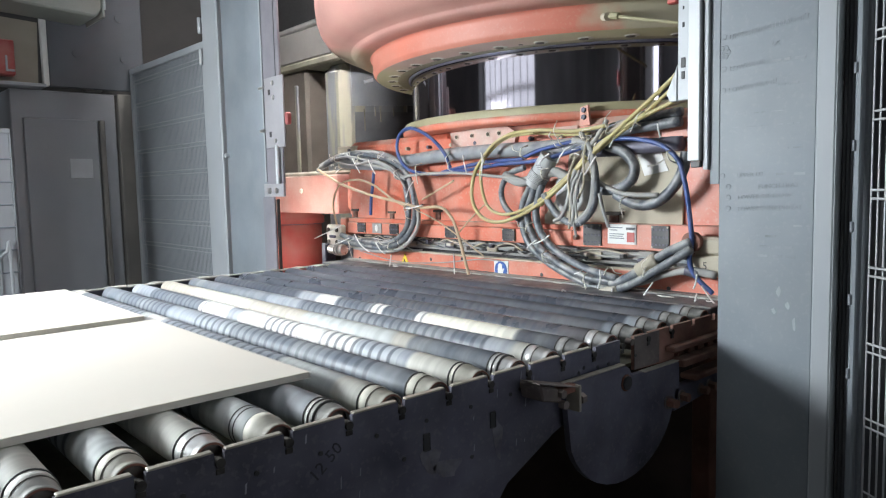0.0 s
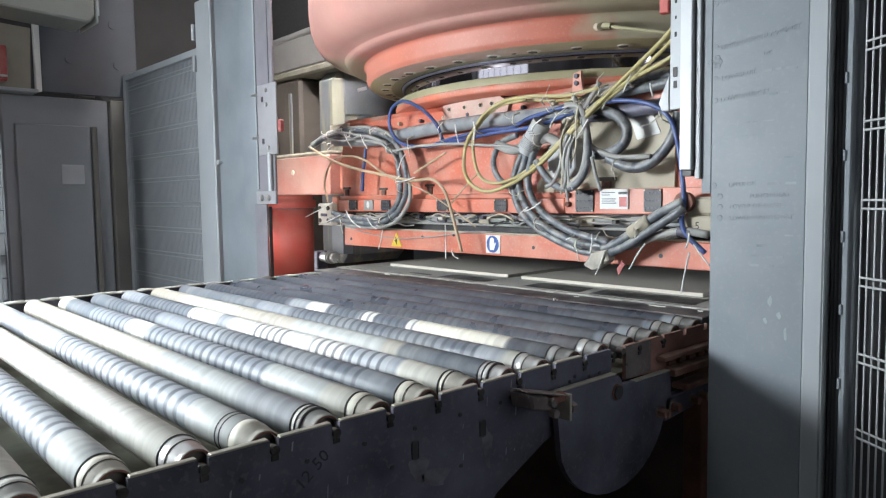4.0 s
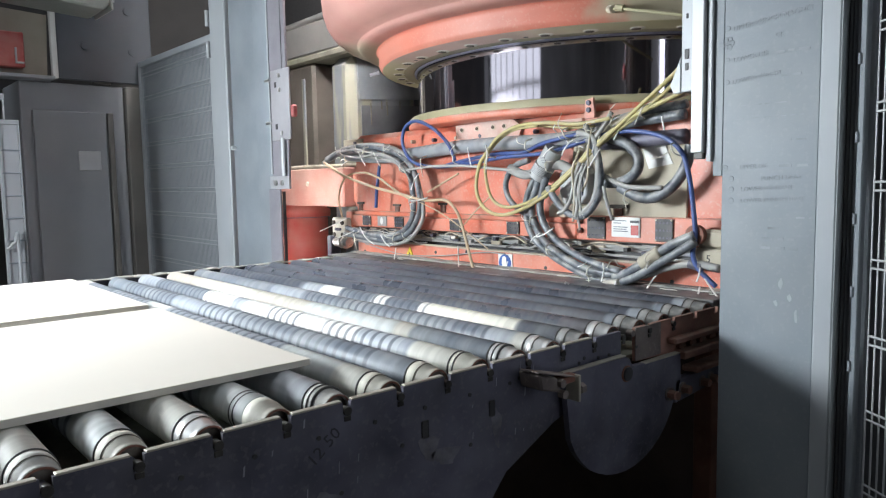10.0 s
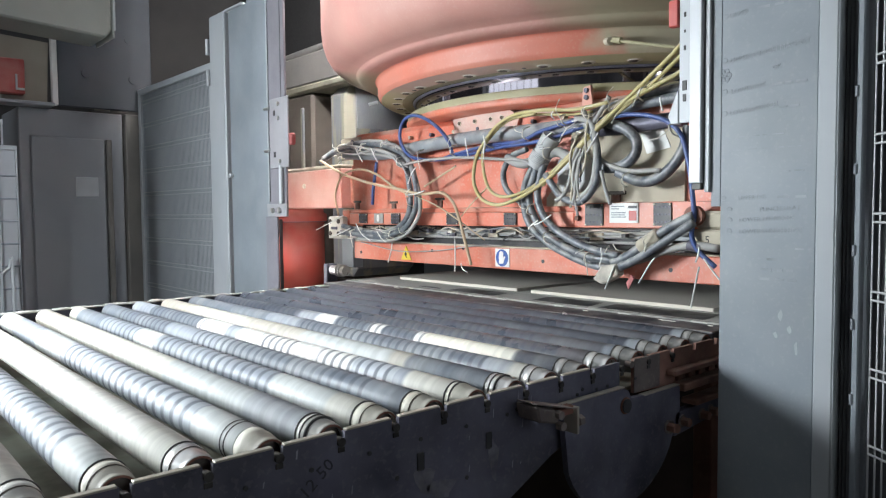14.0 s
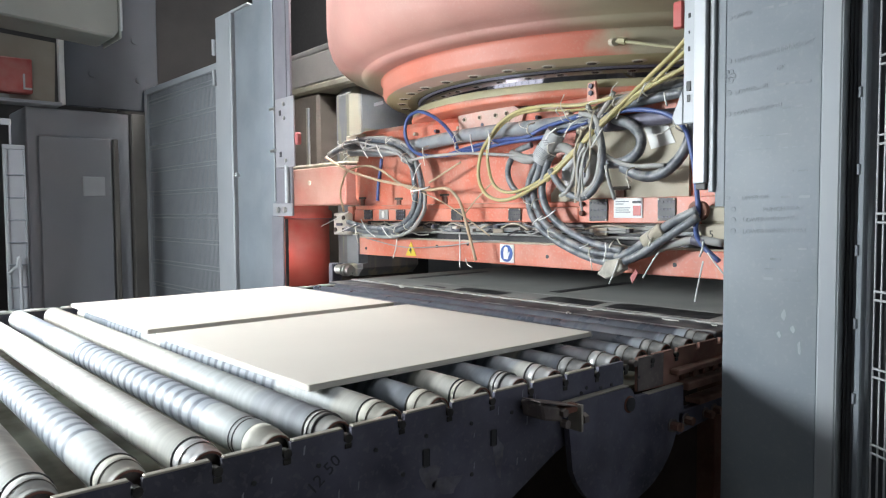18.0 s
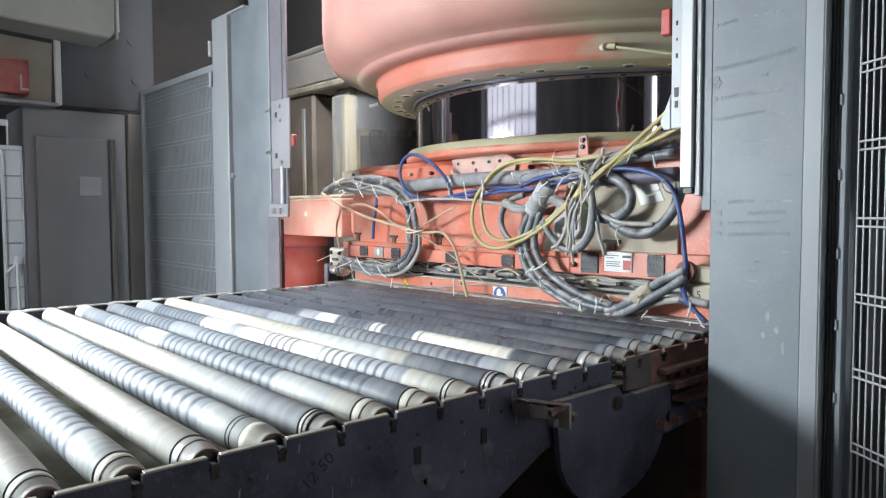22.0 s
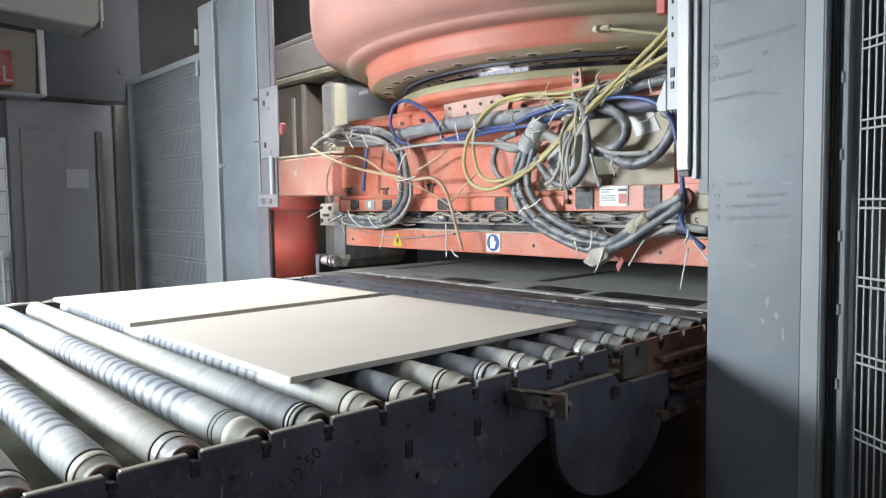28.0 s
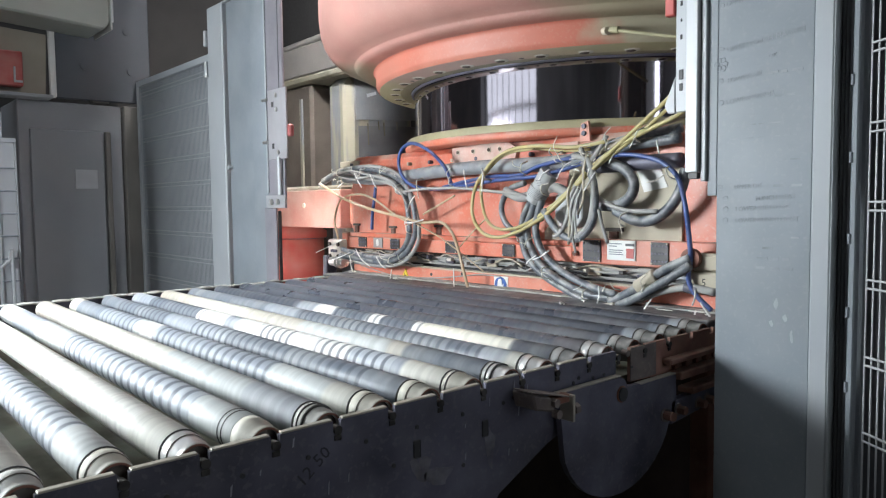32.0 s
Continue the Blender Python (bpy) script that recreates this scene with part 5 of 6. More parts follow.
cable("cable", 0.006, CONDUIT_L, [(1.910, 2.458, 1.606), (1.910, 2.361, 1.614), (1.910, 2.231, 1.619), (1.910, 2.061, 1.616), (1.910, 1.875, 1.599), (1.910, 1.747, 1.586), (1.910, 1.667, 1.557)], 0, "")
cable("hose", 0.0075, BLUE, [(1.920, 2.125, 1.639), (1.920, 2.164, 1.705), (1.920, 2.253, 1.773), (1.920, 2.363, 1.813), (1.920, 2.437, 1.795), (1.920, 2.463, 1.738), (1.920, 2.437, 1.677), (1.920, 2.368, 1.634), (1.920, 2.225, 1.617), (1.920, 2.023, 1.627), (1.920, 1.861, 1.642), (1.920, 1.701, 1.647), (1.920, 1.605, 1.658), (1.920, 1.512, 1.676), (1.920, 1.402, 1.699), (1.920, 1.295, 1.703), (1.920, 1.191, 1.680), (1.920, 1.128, 1.632), (1.920, 1.102, 1.560), (1.920, 1.087, 1.469), (1.920, 1.079, 1.386), (1.920, 1.086, 1.328), (1.920, 1.065, 1.284), (1.920, 1.012, 1.239)], 0, "blue air hose looping over the conduit")
cable("hose", 0.008, BLUE, [(1.935, 2.190, 1.622), (1.935, 2.048, 1.643), (1.935, 1.905, 1.657), (1.935, 1.769, 1.658), (1.935, 1.680, 1.684), (1.935, 1.560, 1.703), (1.935, 1.495, 1.711)], 0, "")
cable("hose", 0.0075, BLUE, [(1.945, 2.671, 1.635), (1.945, 2.682, 1.577), (1.945, 2.698, 1.513), (1.945, 2.705, 1.440)], 0, "")
cable("cable", 0.0071, YELLOW, [(1.900, 1.079, 1.919), (1.900, 1.131, 1.868), (1.900, 1.217, 1.805), (1.900, 1.329, 1.726), (1.900, 1.439, 1.645), (1.900, 1.521, 1.581), (1.900, 1.620, 1.511), (1.900, 1.740, 1.454), (1.900, 1.853, 1.428), (1.900, 1.940, 1.452), (1.900, 1.982, 1.518), (1.900, 1.968, 1.609), (1.900, 1.918, 1.669), (1.900, 1.858, 1.719), (1.900, 1.772, 1.749), (1.900, 1.638, 1.753), (1.900, 1.496, 1.739), (1.900, 1.365, 1.748)], 0, "yellow cable hanging in a long loop")
cable("cable", 0.0063, YELLOW, [(1.910, 1.084, 1.881), (1.910, 1.136, 1.841), (1.910, 1.243, 1.767), (1.910, 1.368, 1.693), (1.910, 1.505, 1.607), (1.910, 1.603, 1.539), (1.910, 1.721, 1.478), (1.910, 1.831, 1.457), (1.910, 1.904, 1.483), (1.910, 1.936, 1.548), (1.910, 1.941, 1.629), (1.910, 1.903, 1.683), (1.910, 1.809, 1.736), (1.910, 1.678, 1.747)], 0, "")
cable("cable", 0.0071, YELLOW, [(1.905, 1.081, 1.824), (1.905, 1.133, 1.800), (1.905, 1.205, 1.775), (1.905, 1.305, 1.737), (1.905, 1.431, 1.666), (1.905, 1.537, 1.571), (1.905, 1.645, 1.493)], 0, "")
cable("cable", 0.005, YELLOW, [(1.940, 1.815, 1.749), (1.940, 1.691, 1.747), (1.940, 1.564, 1.732), (1.940, 1.457, 1.731)], 0, "")
cable("cable", 0.0063, OCHRE, [(1.905, 3.081, 1.661), (1.905, 2.892, 1.589), (1.905, 2.663, 1.536), (1.905, 2.455, 1.503), (1.905, 2.302, 1.479), (1.905, 2.176, 1.481), (1.905, 2.112, 1.445), (1.905, 2.077, 1.389), (1.905, 2.043, 1.298), (1.905, 2.006, 1.197)], 0, "ochre cable drooping across the beam")
cable("cable", 0.005, OCHRE, [(1.915, 2.946, 1.390), (1.915, 2.972, 1.489), (1.915, 2.908, 1.582), (1.915, 2.765, 1.604), (1.915, 2.632, 1.576), (1.915, 2.508, 1.517), (1.915, 2.405, 1.480)], 0, "")
cable("cable", 0.0042, OCHRE, [(1.945, 2.331, 1.511), (1.945, 2.238, 1.547), (1.945, 2.133, 1.587)], 0, "")
cable("cable", 0.0029, OCHRE, [(1.920, 2.351, 1.471), (1.920, 2.178, 1.410), (1.920, 1.944, 1.294)], 0, "")
cable("cable", 0.0029, OCHRE, [(1.920, 2.084, 1.378), (1.920, 2.011, 1.438), (1.920, 1.932, 1.494)], 0, "")
cable("hose", 0.0135, CONDUIT, [(1.930, 1.686, 1.578), (1.930, 1.703, 1.526), (1.930, 1.728, 1.466), (1.930, 1.716, 1.405), (1.930, 1.668, 1.338), (1.930, 1.584, 1.287), (1.930, 1.474, 1.251), (1.930, 1.356, 1.240)], 0, "dark grey hose sagging below the crossbeam")
cable("hose", 0.013, CONDUIT, [(1.915, 1.645, 1.566), (1.915, 1.664, 1.513), (1.915, 1.675, 1.458), (1.915, 1.655, 1.398), (1.915, 1.603, 1.346), (1.915, 1.524, 1.304), (1.915, 1.435, 1.275), (1.915, 1.333, 1.256)], 0, "")
cable("hose", 0.0125, CONDUIT, [(1.940, 1.720, 1.561), (1.940, 1.756, 1.498), (1.940, 1.763, 1.437), (1.940, 1.736, 1.358), (1.940, 1.656, 1.294), (1.940, 1.530, 1.241), (1.940, 1.435, 1.218), (1.940, 1.372, 1.217)], 0, "")
cable("hose", 0.015, CONDUIT, [(1.915, 1.359, 1.233), (1.915, 1.297, 1.261), (1.915, 1.221, 1.308), (1.915, 1.157, 1.350), (1.915, 1.078, 1.386)], 0, "")
cable("hose", 0.0135, CONDUIT, [(1.905, 1.322, 1.224), (1.905, 1.259, 1.252), (1.905, 1.176, 1.302), (1.905, 1.072, 1.366)], 0, "")
cable("hose", 0.012, CONDUIT_L, [(1.930, 1.361, 1.225), (1.930, 1.255, 1.251), (1.930, 1.176, 1.281), (1.930, 1.091, 1.299), (1.930, 1.008, 1.291)], 0, "")
cable("sleeve", 0.0235, BEIGE, [(1.914, 1.253, 1.287), (1.914, 1.221, 1.308), (1.914, 1.189, 1.329)], 0, "dust-caked beige sleeve on the hose")
cable("hose", 0.0158, CONDUIT, [(1.950, 1.397, 1.688), (1.950, 1.328, 1.659), (1.950, 1.294, 1.617), (1.950, 1.306, 1.572), (1.950, 1.364, 1.543), (1.950, 1.451, 1.545)], 0.12, "grey corrugated hose looped beside the plate")
cable("hose", 0.0158, CONDUIT, [(1.945, 1.111, 1.653), (1.945, 1.126, 1.592), (1.945, 1.163, 1.537), (1.945, 1.221, 1.499), (1.945, 1.286, 1.496), (1.945, 1.360, 1.528)], 0.12, "")
cable("hose", 0.0103, CONDUIT, [(1.940, 1.747, 1.628), (1.940, 1.823, 1.605), (1.940, 1.864, 1.549), (1.940, 1.847, 1.485), (1.940, 1.777, 1.437), (1.940, 1.741, 1.432)], 0.1, "")
cable("hose", 0.016, CONDUIT_L, [(1.930, 1.521, 1.571), (1.930, 1.594, 1.607), (1.930, 1.671, 1.593), (1.930, 1.757, 1.575), (1.930, 1.836, 1.601)], 0.1, "")
cable("cable", 0.012, CONDUIT, [(1.905, 1.458, 1.687), (1.905, 1.422, 1.638), (1.905, 1.409, 1.564), (1.905, 1.422, 1.487), (1.905, 1.478, 1.433), (1.905, 1.550, 1.446), (1.905, 1.599, 1.491), (1.905, 1.629, 1.531)], 0, "grey cable coiled over the junction box")
cable("cable", 0.01, CONDUIT_L, [(1.900, 1.496, 1.710), (1.900, 1.436, 1.692), (1.900, 1.414, 1.628), (1.900, 1.414, 1.552), (1.900, 1.432, 1.483), (1.900, 1.486, 1.437)], 0, "")
cable("cable", 0.007, CONDUIT_L, [(1.895, 1.483, 1.612), (1.895, 1.507, 1.558), (1.895, 1.517, 1.502), (1.895, 1.546, 1.454), (1.895, 1.576, 1.439)], 0, "")
cable("cable", 0.006, CONDUIT_L, [(1.890, 1.465, 1.599), (1.890, 1.489, 1.564), (1.890, 1.499, 1.514), (1.890, 1.489, 1.467), (1.890, 1.499, 1.430)], 0, "")
cable("cable", 0.008, CONDUIT_L, [(1.930, 1.427, 1.576), (1.930, 1.383, 1.551), (1.930, 1.307, 1.528), (1.930, 1.196, 1.525)], 0, "")
cable("cable", 0.006, CONDUIT_L, [(1.900, 1.392, 1.532), (1.900, 1.379, 1.481), (1.900, 1.357, 1.423)], 0, "")
cable("cable", 0.009, CONDUIT_L, [(1.910, 1.476, 1.745), (1.910, 1.453, 1.696), (1.910, 1.435, 1.667)], 0, "")
cable("cable", 0.008, CONDUIT_L, [(1.905, 1.365, 1.766), (1.905, 1.395, 1.726), (1.905, 1.431, 1.685), (1.905, 1.458, 1.660)], 0, "")
cable("pipe", 0.008, CONDUIT_L, [(2.040, 2.998, 1.292), (2.040, 2.208, 1.310), (2.040, 1.609, 1.321), (2.040, 1.163, 1.326)], 0, "pale rail in the gap of the beam")
cable("pipe", 0.006, CONDUIT_L, [(2.050, 3.012, 1.309), (2.050, 2.219, 1.324), (2.050, 1.616, 1.335), (2.050, 1.169, 1.344)], 0, "")
cable("cable", 0.0025, CONDUIT_L, [(1.985, 2.856, 1.260), (1.985, 2.567, 1.227), (1.985, 2.292, 1.239), (1.985, 2.049, 1.268), (1.985, 1.917, 1.271)], 0, "")
cable("cable_tie", 0.0026, WHITE, [(1.885, 2.513, 1.183), (1.885, 2.495, 1.221), (1.885, 2.481, 1.270)])
cable("cable_tie", 0.0026, WHITE, [(1.885, 3.103, 1.318), (1.885, 2.946, 1.363), (1.885, 2.861, 1.390)])
cable("cable_tie", 0.0026, WHITE, [(1.885, 2.076, 1.166), (1.885, 2.075, 1.233), (1.885, 2.077, 1.300)])
cable("cable_tie", 0.0026, WHITE, [(1.885, 2.043, 1.201), (1.885, 2.030, 1.179), (1.885, 2.005, 1.170)])
cable("cable_tie", 0.0026, WHITE, [(1.885, 1.366, 1.151), (1.885, 1.346, 1.192), (1.885, 1.331, 1.229)])
cable("cable_tie", 0.0026, WHITE, [(1.885, 1.240, 1.180), (1.885, 1.206, 1.234), (1.885, 1.186, 1.260)])
cable("cable_tie", 0.0026, WHITE, [(1.885, 1.066, 1.120), (1.885, 1.056, 1.174), (1.885, 1.042, 1.240)])
cable("cable_tie", 0.0026, WHITE, [(1.885, 0.980, 1.207), (1.885, 1.004, 1.234), (1.885, 1.028, 1.265)])
cable("cable_tie", 0.0026, WHITE, [(1.885, 2.755, 1.352), (1.885, 2.711, 1.305), (1.885, 2.645, 1.275)])
cable("cable_tie", 0.0026, WHITE, [(1.885, 2.592, 1.319), (1.885, 2.559, 1.287), (1.885, 2.526, 1.272)])
cable("cable_tie", 0.0026, WHITE, [(1.885, 2.379, 1.476), (1.885, 2.322, 1.479), (1.885, 2.259, 1.491)])
cable("cable_tie", 0.0026, WHITE, [(1.885, 2.013, 1.685), (1.885, 2.008, 1.654), (1.885, 1.996, 1.615)])
cable("cable_tie", 0.0026, WHITE, [(1.885, 2.753, 1.701), (1.885, 2.728, 1.668), (1.885, 2.697, 1.635)])
cable("cable_tie", 0.0026, WHITE, [(1.885, 2.629, 1.691), (1.885, 2.605, 1.654), (1.885, 2.580, 1.627)])
cable("cable_tie", 0.0026, WHITE, [(1.885, 1.914, 1.689), (1.885, 1.909, 1.661), (1.885, 1.915, 1.620)])
cable("cable_tie", 0.0026, WHITE, [(1.885, 1.173, 1.738), (1.885, 1.169, 1.718), (1.885, 1.163, 1.697)])
cable("cable_tie", 0.0026, WHITE, [(1.885, 1.647, 1.371), (1.885, 1.681, 1.351), (1.885, 1.692, 1.339)])
cable("cable_tie", 0.0026, WHITE, [(1.885, 1.588, 1.390), (1.885, 1.629, 1.367), (1.885, 1.665, 1.355)])
cable("cable_tie", 0.0026, WHITE, [(1.885, 1.381, 1.285), (1.885, 1.379, 1.254), (1.885, 1.388, 1.223)])
cable("cable_tie", 0.0026, WHITE, [(1.885, 1.042, 1.297), (1.885, 1.046, 1.272), (1.885, 1.053, 1.253)])
cable("cable_tie", 0.0026, WHITE, [(1.885, 2.366, 1.523), (1.885, 2.342, 1.565), (1.885, 2.312, 1.591)])
cable("cable_tie", 0.0026, WHITE, [(1.885, 2.985, 1.281), (1.885, 2.875, 1.309), (1.885, 2.802, 1.331)])
cable("cable_tie", 0.0026, WHITE, [(1.885, 1.394, 1.652), (1.885, 1.416, 1.624), (1.885, 1.439, 1.593)])
cable("cable_tie", 0.0026, WHITE, [(1.885, 1.586, 1.669), (1.885, 1.616, 1.653), (1.885, 1.632, 1.635)])
cable("cable_tie", 0.0026, WHITE, [(1.885, 1.518, 1.681), (1.885, 1.542, 1.654), (1.885, 1.552, 1.636)])


def ties():
    """Pale cable ties with free tails, and loose thin wires round the junction box."""
    rnd = random.Random(11)
    spots = [(2.55, 1.70), (2.45, 1.62), (2.38, 1.45), (2.5, 1.31), (2.8, 1.305), (2.9, 1.71), (2.72, 1.7), (2.3, 1.64), (2.1, 1.645), (1.9, 1.66),
             (1.72, 1.68), (1.62, 1.6), (1.55, 1.71), (1.45, 1.72), (1.35, 1.735), (1.24, 1.76), (1.7, 1.41), (1.62, 1.31), (1.45, 1.25), (1.22, 1.29), (1.14, 1.64), (1.3, 1.5)]
    for y, z in spots:
        a, n = rnd.uniform(-0.6, 0.6), rnd.uniform(0.03, 0.075)
        x = 1.895 - rnd.uniform(0, 0.012)
        dy, dz = 0.018 * math.sin(a), 0.024 * math.cos(a)
        tie = part("cable_tie", tube([(x + 0.03, y - dy, z - dz), (x, y - dy * 0.6, z - dz * 0.6), (x - 0.004, y, z), (x, y + dy * 0.6, z + dz * 0.6), (x + 0.03, y + dy, z + dz)], 0.0024, 6), CREAM_BOX, CROSSBEAM)
        b = rnd.uniform(0, 6.28)
        part("tie_tail", tube([(x - 0.003, y, z), (x - 0.02, y + 0.5 * n * math.cos(b), z + 0.5 * n * math.sin(b)), (x - 0.015, y + n * math.cos(b + 0.3), z + n * math.sin(b + 0.3))], 0.0016, 6), CREAM_BOX, tie)
    for k in range(4):
        y, z = rnd.uniform(1.42, 1.6), rnd.uniform(1.6, 1.72)
        part("thin_wire", tube([(1.9, y, z), (1.885, y + rnd.uniform(0.0, 0.02), z - 0.07), (1.89, y + rnd.uniform(0.0, 0.03), z - 0.15), (1.9, y + rnd.uniform(0.0, 0.05), z - rnd.uniform(0.18, 0.25))], 0.0042, 7), CONDUIT_L if k % 2 else BEIGE, CROSSBEAM)


ties()


def gap_wiring():
    """Loose wires, plugs and clips in the gap between beam and die frame."""
    rnd = random.Random(33)
    for k in range(16):
        y, n = rnd.uniform(1.1, 2.75), rnd.uniform(0.12, 0.4)
        x, z = rnd.uniform(2.0, 2.025), rnd.uniform(1.292, 1.334)
        pts = [(x + rnd.uniform(-0.01, 0.01), min(y + n * u, 2.93), z + rnd.uniform(-0.014, 0.014)) for u in (0, 0.2, 0.4, 0.6, 0.8, 1)]
        part("loose_wire", tube(pts, rnd.uniform(0.0022, 0.0042), 6, 5), rnd.choice((CONDUIT_L, WHITE, CONDUIT, BEIGE, BLACK)), CROSSBEAM)
    for k in range(14):
        y, z = 2.7 - 0.12 * k + rnd.uniform(-0.03, 0.03), rnd.uniform(1.298, 1.325)
        w = rnd.uniform(0.012, 0.035)
        part("wire_plug", box(1.99, 2.012, y, y + w, z, z + rnd.uniform(0.008, 0.016), 0.002), rnd.choice((STEEL_DARK, CREAM_BOX, CONDUIT_L, BLACK)), CROSSBEAM)
    # dust-whitened ties and snipped tails over the main looms
    for k in range(30):
        y = rnd.choice((rnd.uniform(2.42, 3.0), rnd.uniform(1.3, 1.62)))
        z = 1.69 + rnd.uniform(-0.03, 0.035) if rnd.random() < 0.75 else 1.29 + rnd.uniform(-0.02, 0.02)
        a, n = rnd.uniform(0, 6.28), rnd.uniform(0.012, 0.04)
        part("tie_tail", tube([(1.91, y, z), (1.892, y + 0.4 * n * math.cos(a), z + 0.4 * n * math.sin(a)), (1.886, y + n * math.cos(a + 0.4), z + n * math.sin(a + 0.4))], 0.0019, 5, 4), rnd.choice((WHITE, CREAM_BOX)), CROSSBEAM)
    cable("hose", 0.011, BEIGE, [(1.935, 1.085, 1.815), (1.935, 1.2, 1.79), (1.935, 1.32, 1.752), (1.935, 1.45, 1.7), (1.935, 1.53, 1.655)], 0, "tan dusty hose in the loom")
    cable("cable", 0.0055, CONDUIT_L, [(1.9, 2.95, 1.7), (1.89, 2.8, 1.713), (1.892, 2.65, 1.69), (1.9, 2.52, 1.66), (1.905, 2.44, 1.6)])
    cable("cable", 0.0045, CONDUIT_L, [(1.895, 2.9, 1.69), (1.885, 2.75, 1.672), (1.89, 2.6, 1.685), (1.9, 2.47, 1.645), (1.91, 2.4, 1.56)])


gap_wiring()

# ---- guard posts ----
CHIP = material("bare_paint_chip", (0.34, 0.37, 0.4), 0.5, 0, 0.2, 30.0, 0.0)

def ink_bar(parent, y0, y1, z, h=0.011, x=1.5996):
    """An unreadable line of marker, as bars the length of its words."""
    rnd = random.Random(int(z * 1000))
    y = y0
    while y > y1 + 0.006:
        w = min(rnd.uniform(0.012, 0.03), y - y1)
        part("ink_word", box(x - 0.0006, x, y - w, y, z - h * 0.32, z + h * 0.32, 0), INK, parent)
        y -= w + rnd.uniform(0.006, 0.012)


def right_post():
    ob = thing("guard_post", "grey painted guard post with faded handwritten notes", "guard post")
    part("panel", box(1.6, 1.63, 0.618, 0.834, 0.0, 3.2, 0.002), GREY, ob)
    part("upper_panel", box(1.6, 1.63, 0.8342, 0.8572, 1.395, 3.2, 0.0008), GREY, ob)
    part("flange", box(1.592, 1.64, 0.5755, 0.6165, 0.0, 3.2, 0.004), GREY_LIGHT, ob)
    part("flange_edge", box(1.59, 1.6, 0.5735, 0.5752, 0.0, 3.2, 0.0005), WHITE_ALU, ob)
    for k in range(3):
        part("back_strip", box(1.625, 1.66, 0.5505 + 0.0082 * k, 0.5575 + 0.0082 * k, 0.0, 3.2, 0.002), GREY_DARK, ob, "dark ribbed seal")
    pr = part("slide_profile", box(1.58, 1.63, 0.8745, 0.9055, 1.452, 3.2, 0.002), PROFILE, ob, "pale aluminium slide profile")
    part("profile_lip", box(1.591, 1.63, 0.858, 0.8712, 1.43, 3.2, 0.002), WHITE_ALU, pr)
    part("profile_foot", box(1.585, 1.6, 0.875, 0.9, 1.436, 1.4515, 0.002), BLACK, pr)
    part("profile_groove", box(1.594, 1.6, 0.8715, 0.874, 1.44, 3.2, 0), GREY_DARK, pr)
    sw = part("switch_plate", box(1.59, 1.6, 0.908, 0.938, 1.6, 3.0, 0.002), WHITE_ALU, ob, "perforated switch plate")
    for z, s in ((1.66, 0.009), (1.69, 0.012), (1.78, 0.006), (1.82, 0.004), (1.86, 0.006)):
        part("slot_hole", box(1.588, 1.5905, 0.923 - s / 2, 0.923 + s / 2, z - s, z + s, 0.001), BLACK, sw)
    part("red_switch", box(1.585, 1.605, 0.94, 0.966, 1.835, 1.9, 0.003), RED, ob, "red safety switch")
    part("cable_gland", prism([(0.945, 1.69), (0.975, 1.62), (0.965, 1.6), (0.945, 1.6)], "x", 1.6, 1.615, bevel=0.002), WHITE_ALU, ob)
    # handwritten marker notes: words that can be read, bars for those that cannot
    def note(words, y, z, size, tilt=0.0, x=1.5996):
        label_text(words, size, INK, ob, facing(x, y, z, tilt + 2.5), "handwriting")
    note("UPPER PUNCH MAGNET", 0.812, 1.726, 0.0165, 3.5)
    note("OK", 0.715, 1.698, 0.013)
    note("LOWER DIE", 0.81, 1.655, 0.0155, 3.0)
    ink_bar(ob, 0.715, 0.63, 1.665, 0.009)
    note("LOWER PUNCH", 0.812, 1.606, 0.0155, 2.5)
    ink_bar(ob, 0.7, 0.65, 1.613, 0.008)
    note("UPPER", 0.815, 1.83, 0.016, 1.0)
    ink_bar(ob, 0.75, 0.65, 1.84, 0.009)
    ink_bar(ob, 0.79, 0.68, 1.555, 0.004)
    ink_bar(ob, 0.81, 0.65, 1.525, 0.004)
    ink_bar(ob, 0.69, 0.64, 1.472, 0.006)
    note("UPPER DIE", 0.79, 1.409, 0.014)
    ink_bar(ob, 0.7, 0.622, 1.415, 0.009)
    note("PUNCH HEAT", 0.74, 1.382, 0.0145, 0, 1.5996)
    note("LOWER DIE FRAME", 0.787, 1.358, 0.0145, 0, 1.5996)
    note("LOWER PUNCH HEAT", 0.787, 1.331, 0.0145, 0, 1.5996)
    ink_bar(ob, 0.66, 0.622, 1.3, 0.006, 1.5996)
    for y0, y1, z in ((0.722, 0.685, 1.275), (0.735, 0.662, 1.251), (0.737, 0.655, 1.23)):
        ink_bar(ob, y0, y1, z, 0.009, 1.5996)
    for k, z in enumerate((1.735, 1.662, 1.612, 1.835, 1.414)):
        part("ink_number", lathe([(0.005, 0), (0.006, 0), (0.006, 0.0005), (0.005, 0.0005)], 12), INK, ob).matrix_basis = facing(1.5996, 0.825, z)
    for z in (1.388, 1.363, 1.337):
        part("ink_number", lathe([(0.005, 0), (0.006, 0), (0.006, 0.0005), (0.005, 0.0005)], 12), INK, ob).matrix_basis = facing(1.5996, 0.81, z)
    for k in range(6):
        a = math.pi * k / 3
        part("ink_petal", lathe([(0.006, 0), (0.007, 0), (0.007, 0.0005), (0.006, 0.0005)], 12), INK, ob).matrix_basis = facing(1.5996, 0.826 + 0.01 * math.cos(a), 1.7 + 0.01 * math.sin(a))
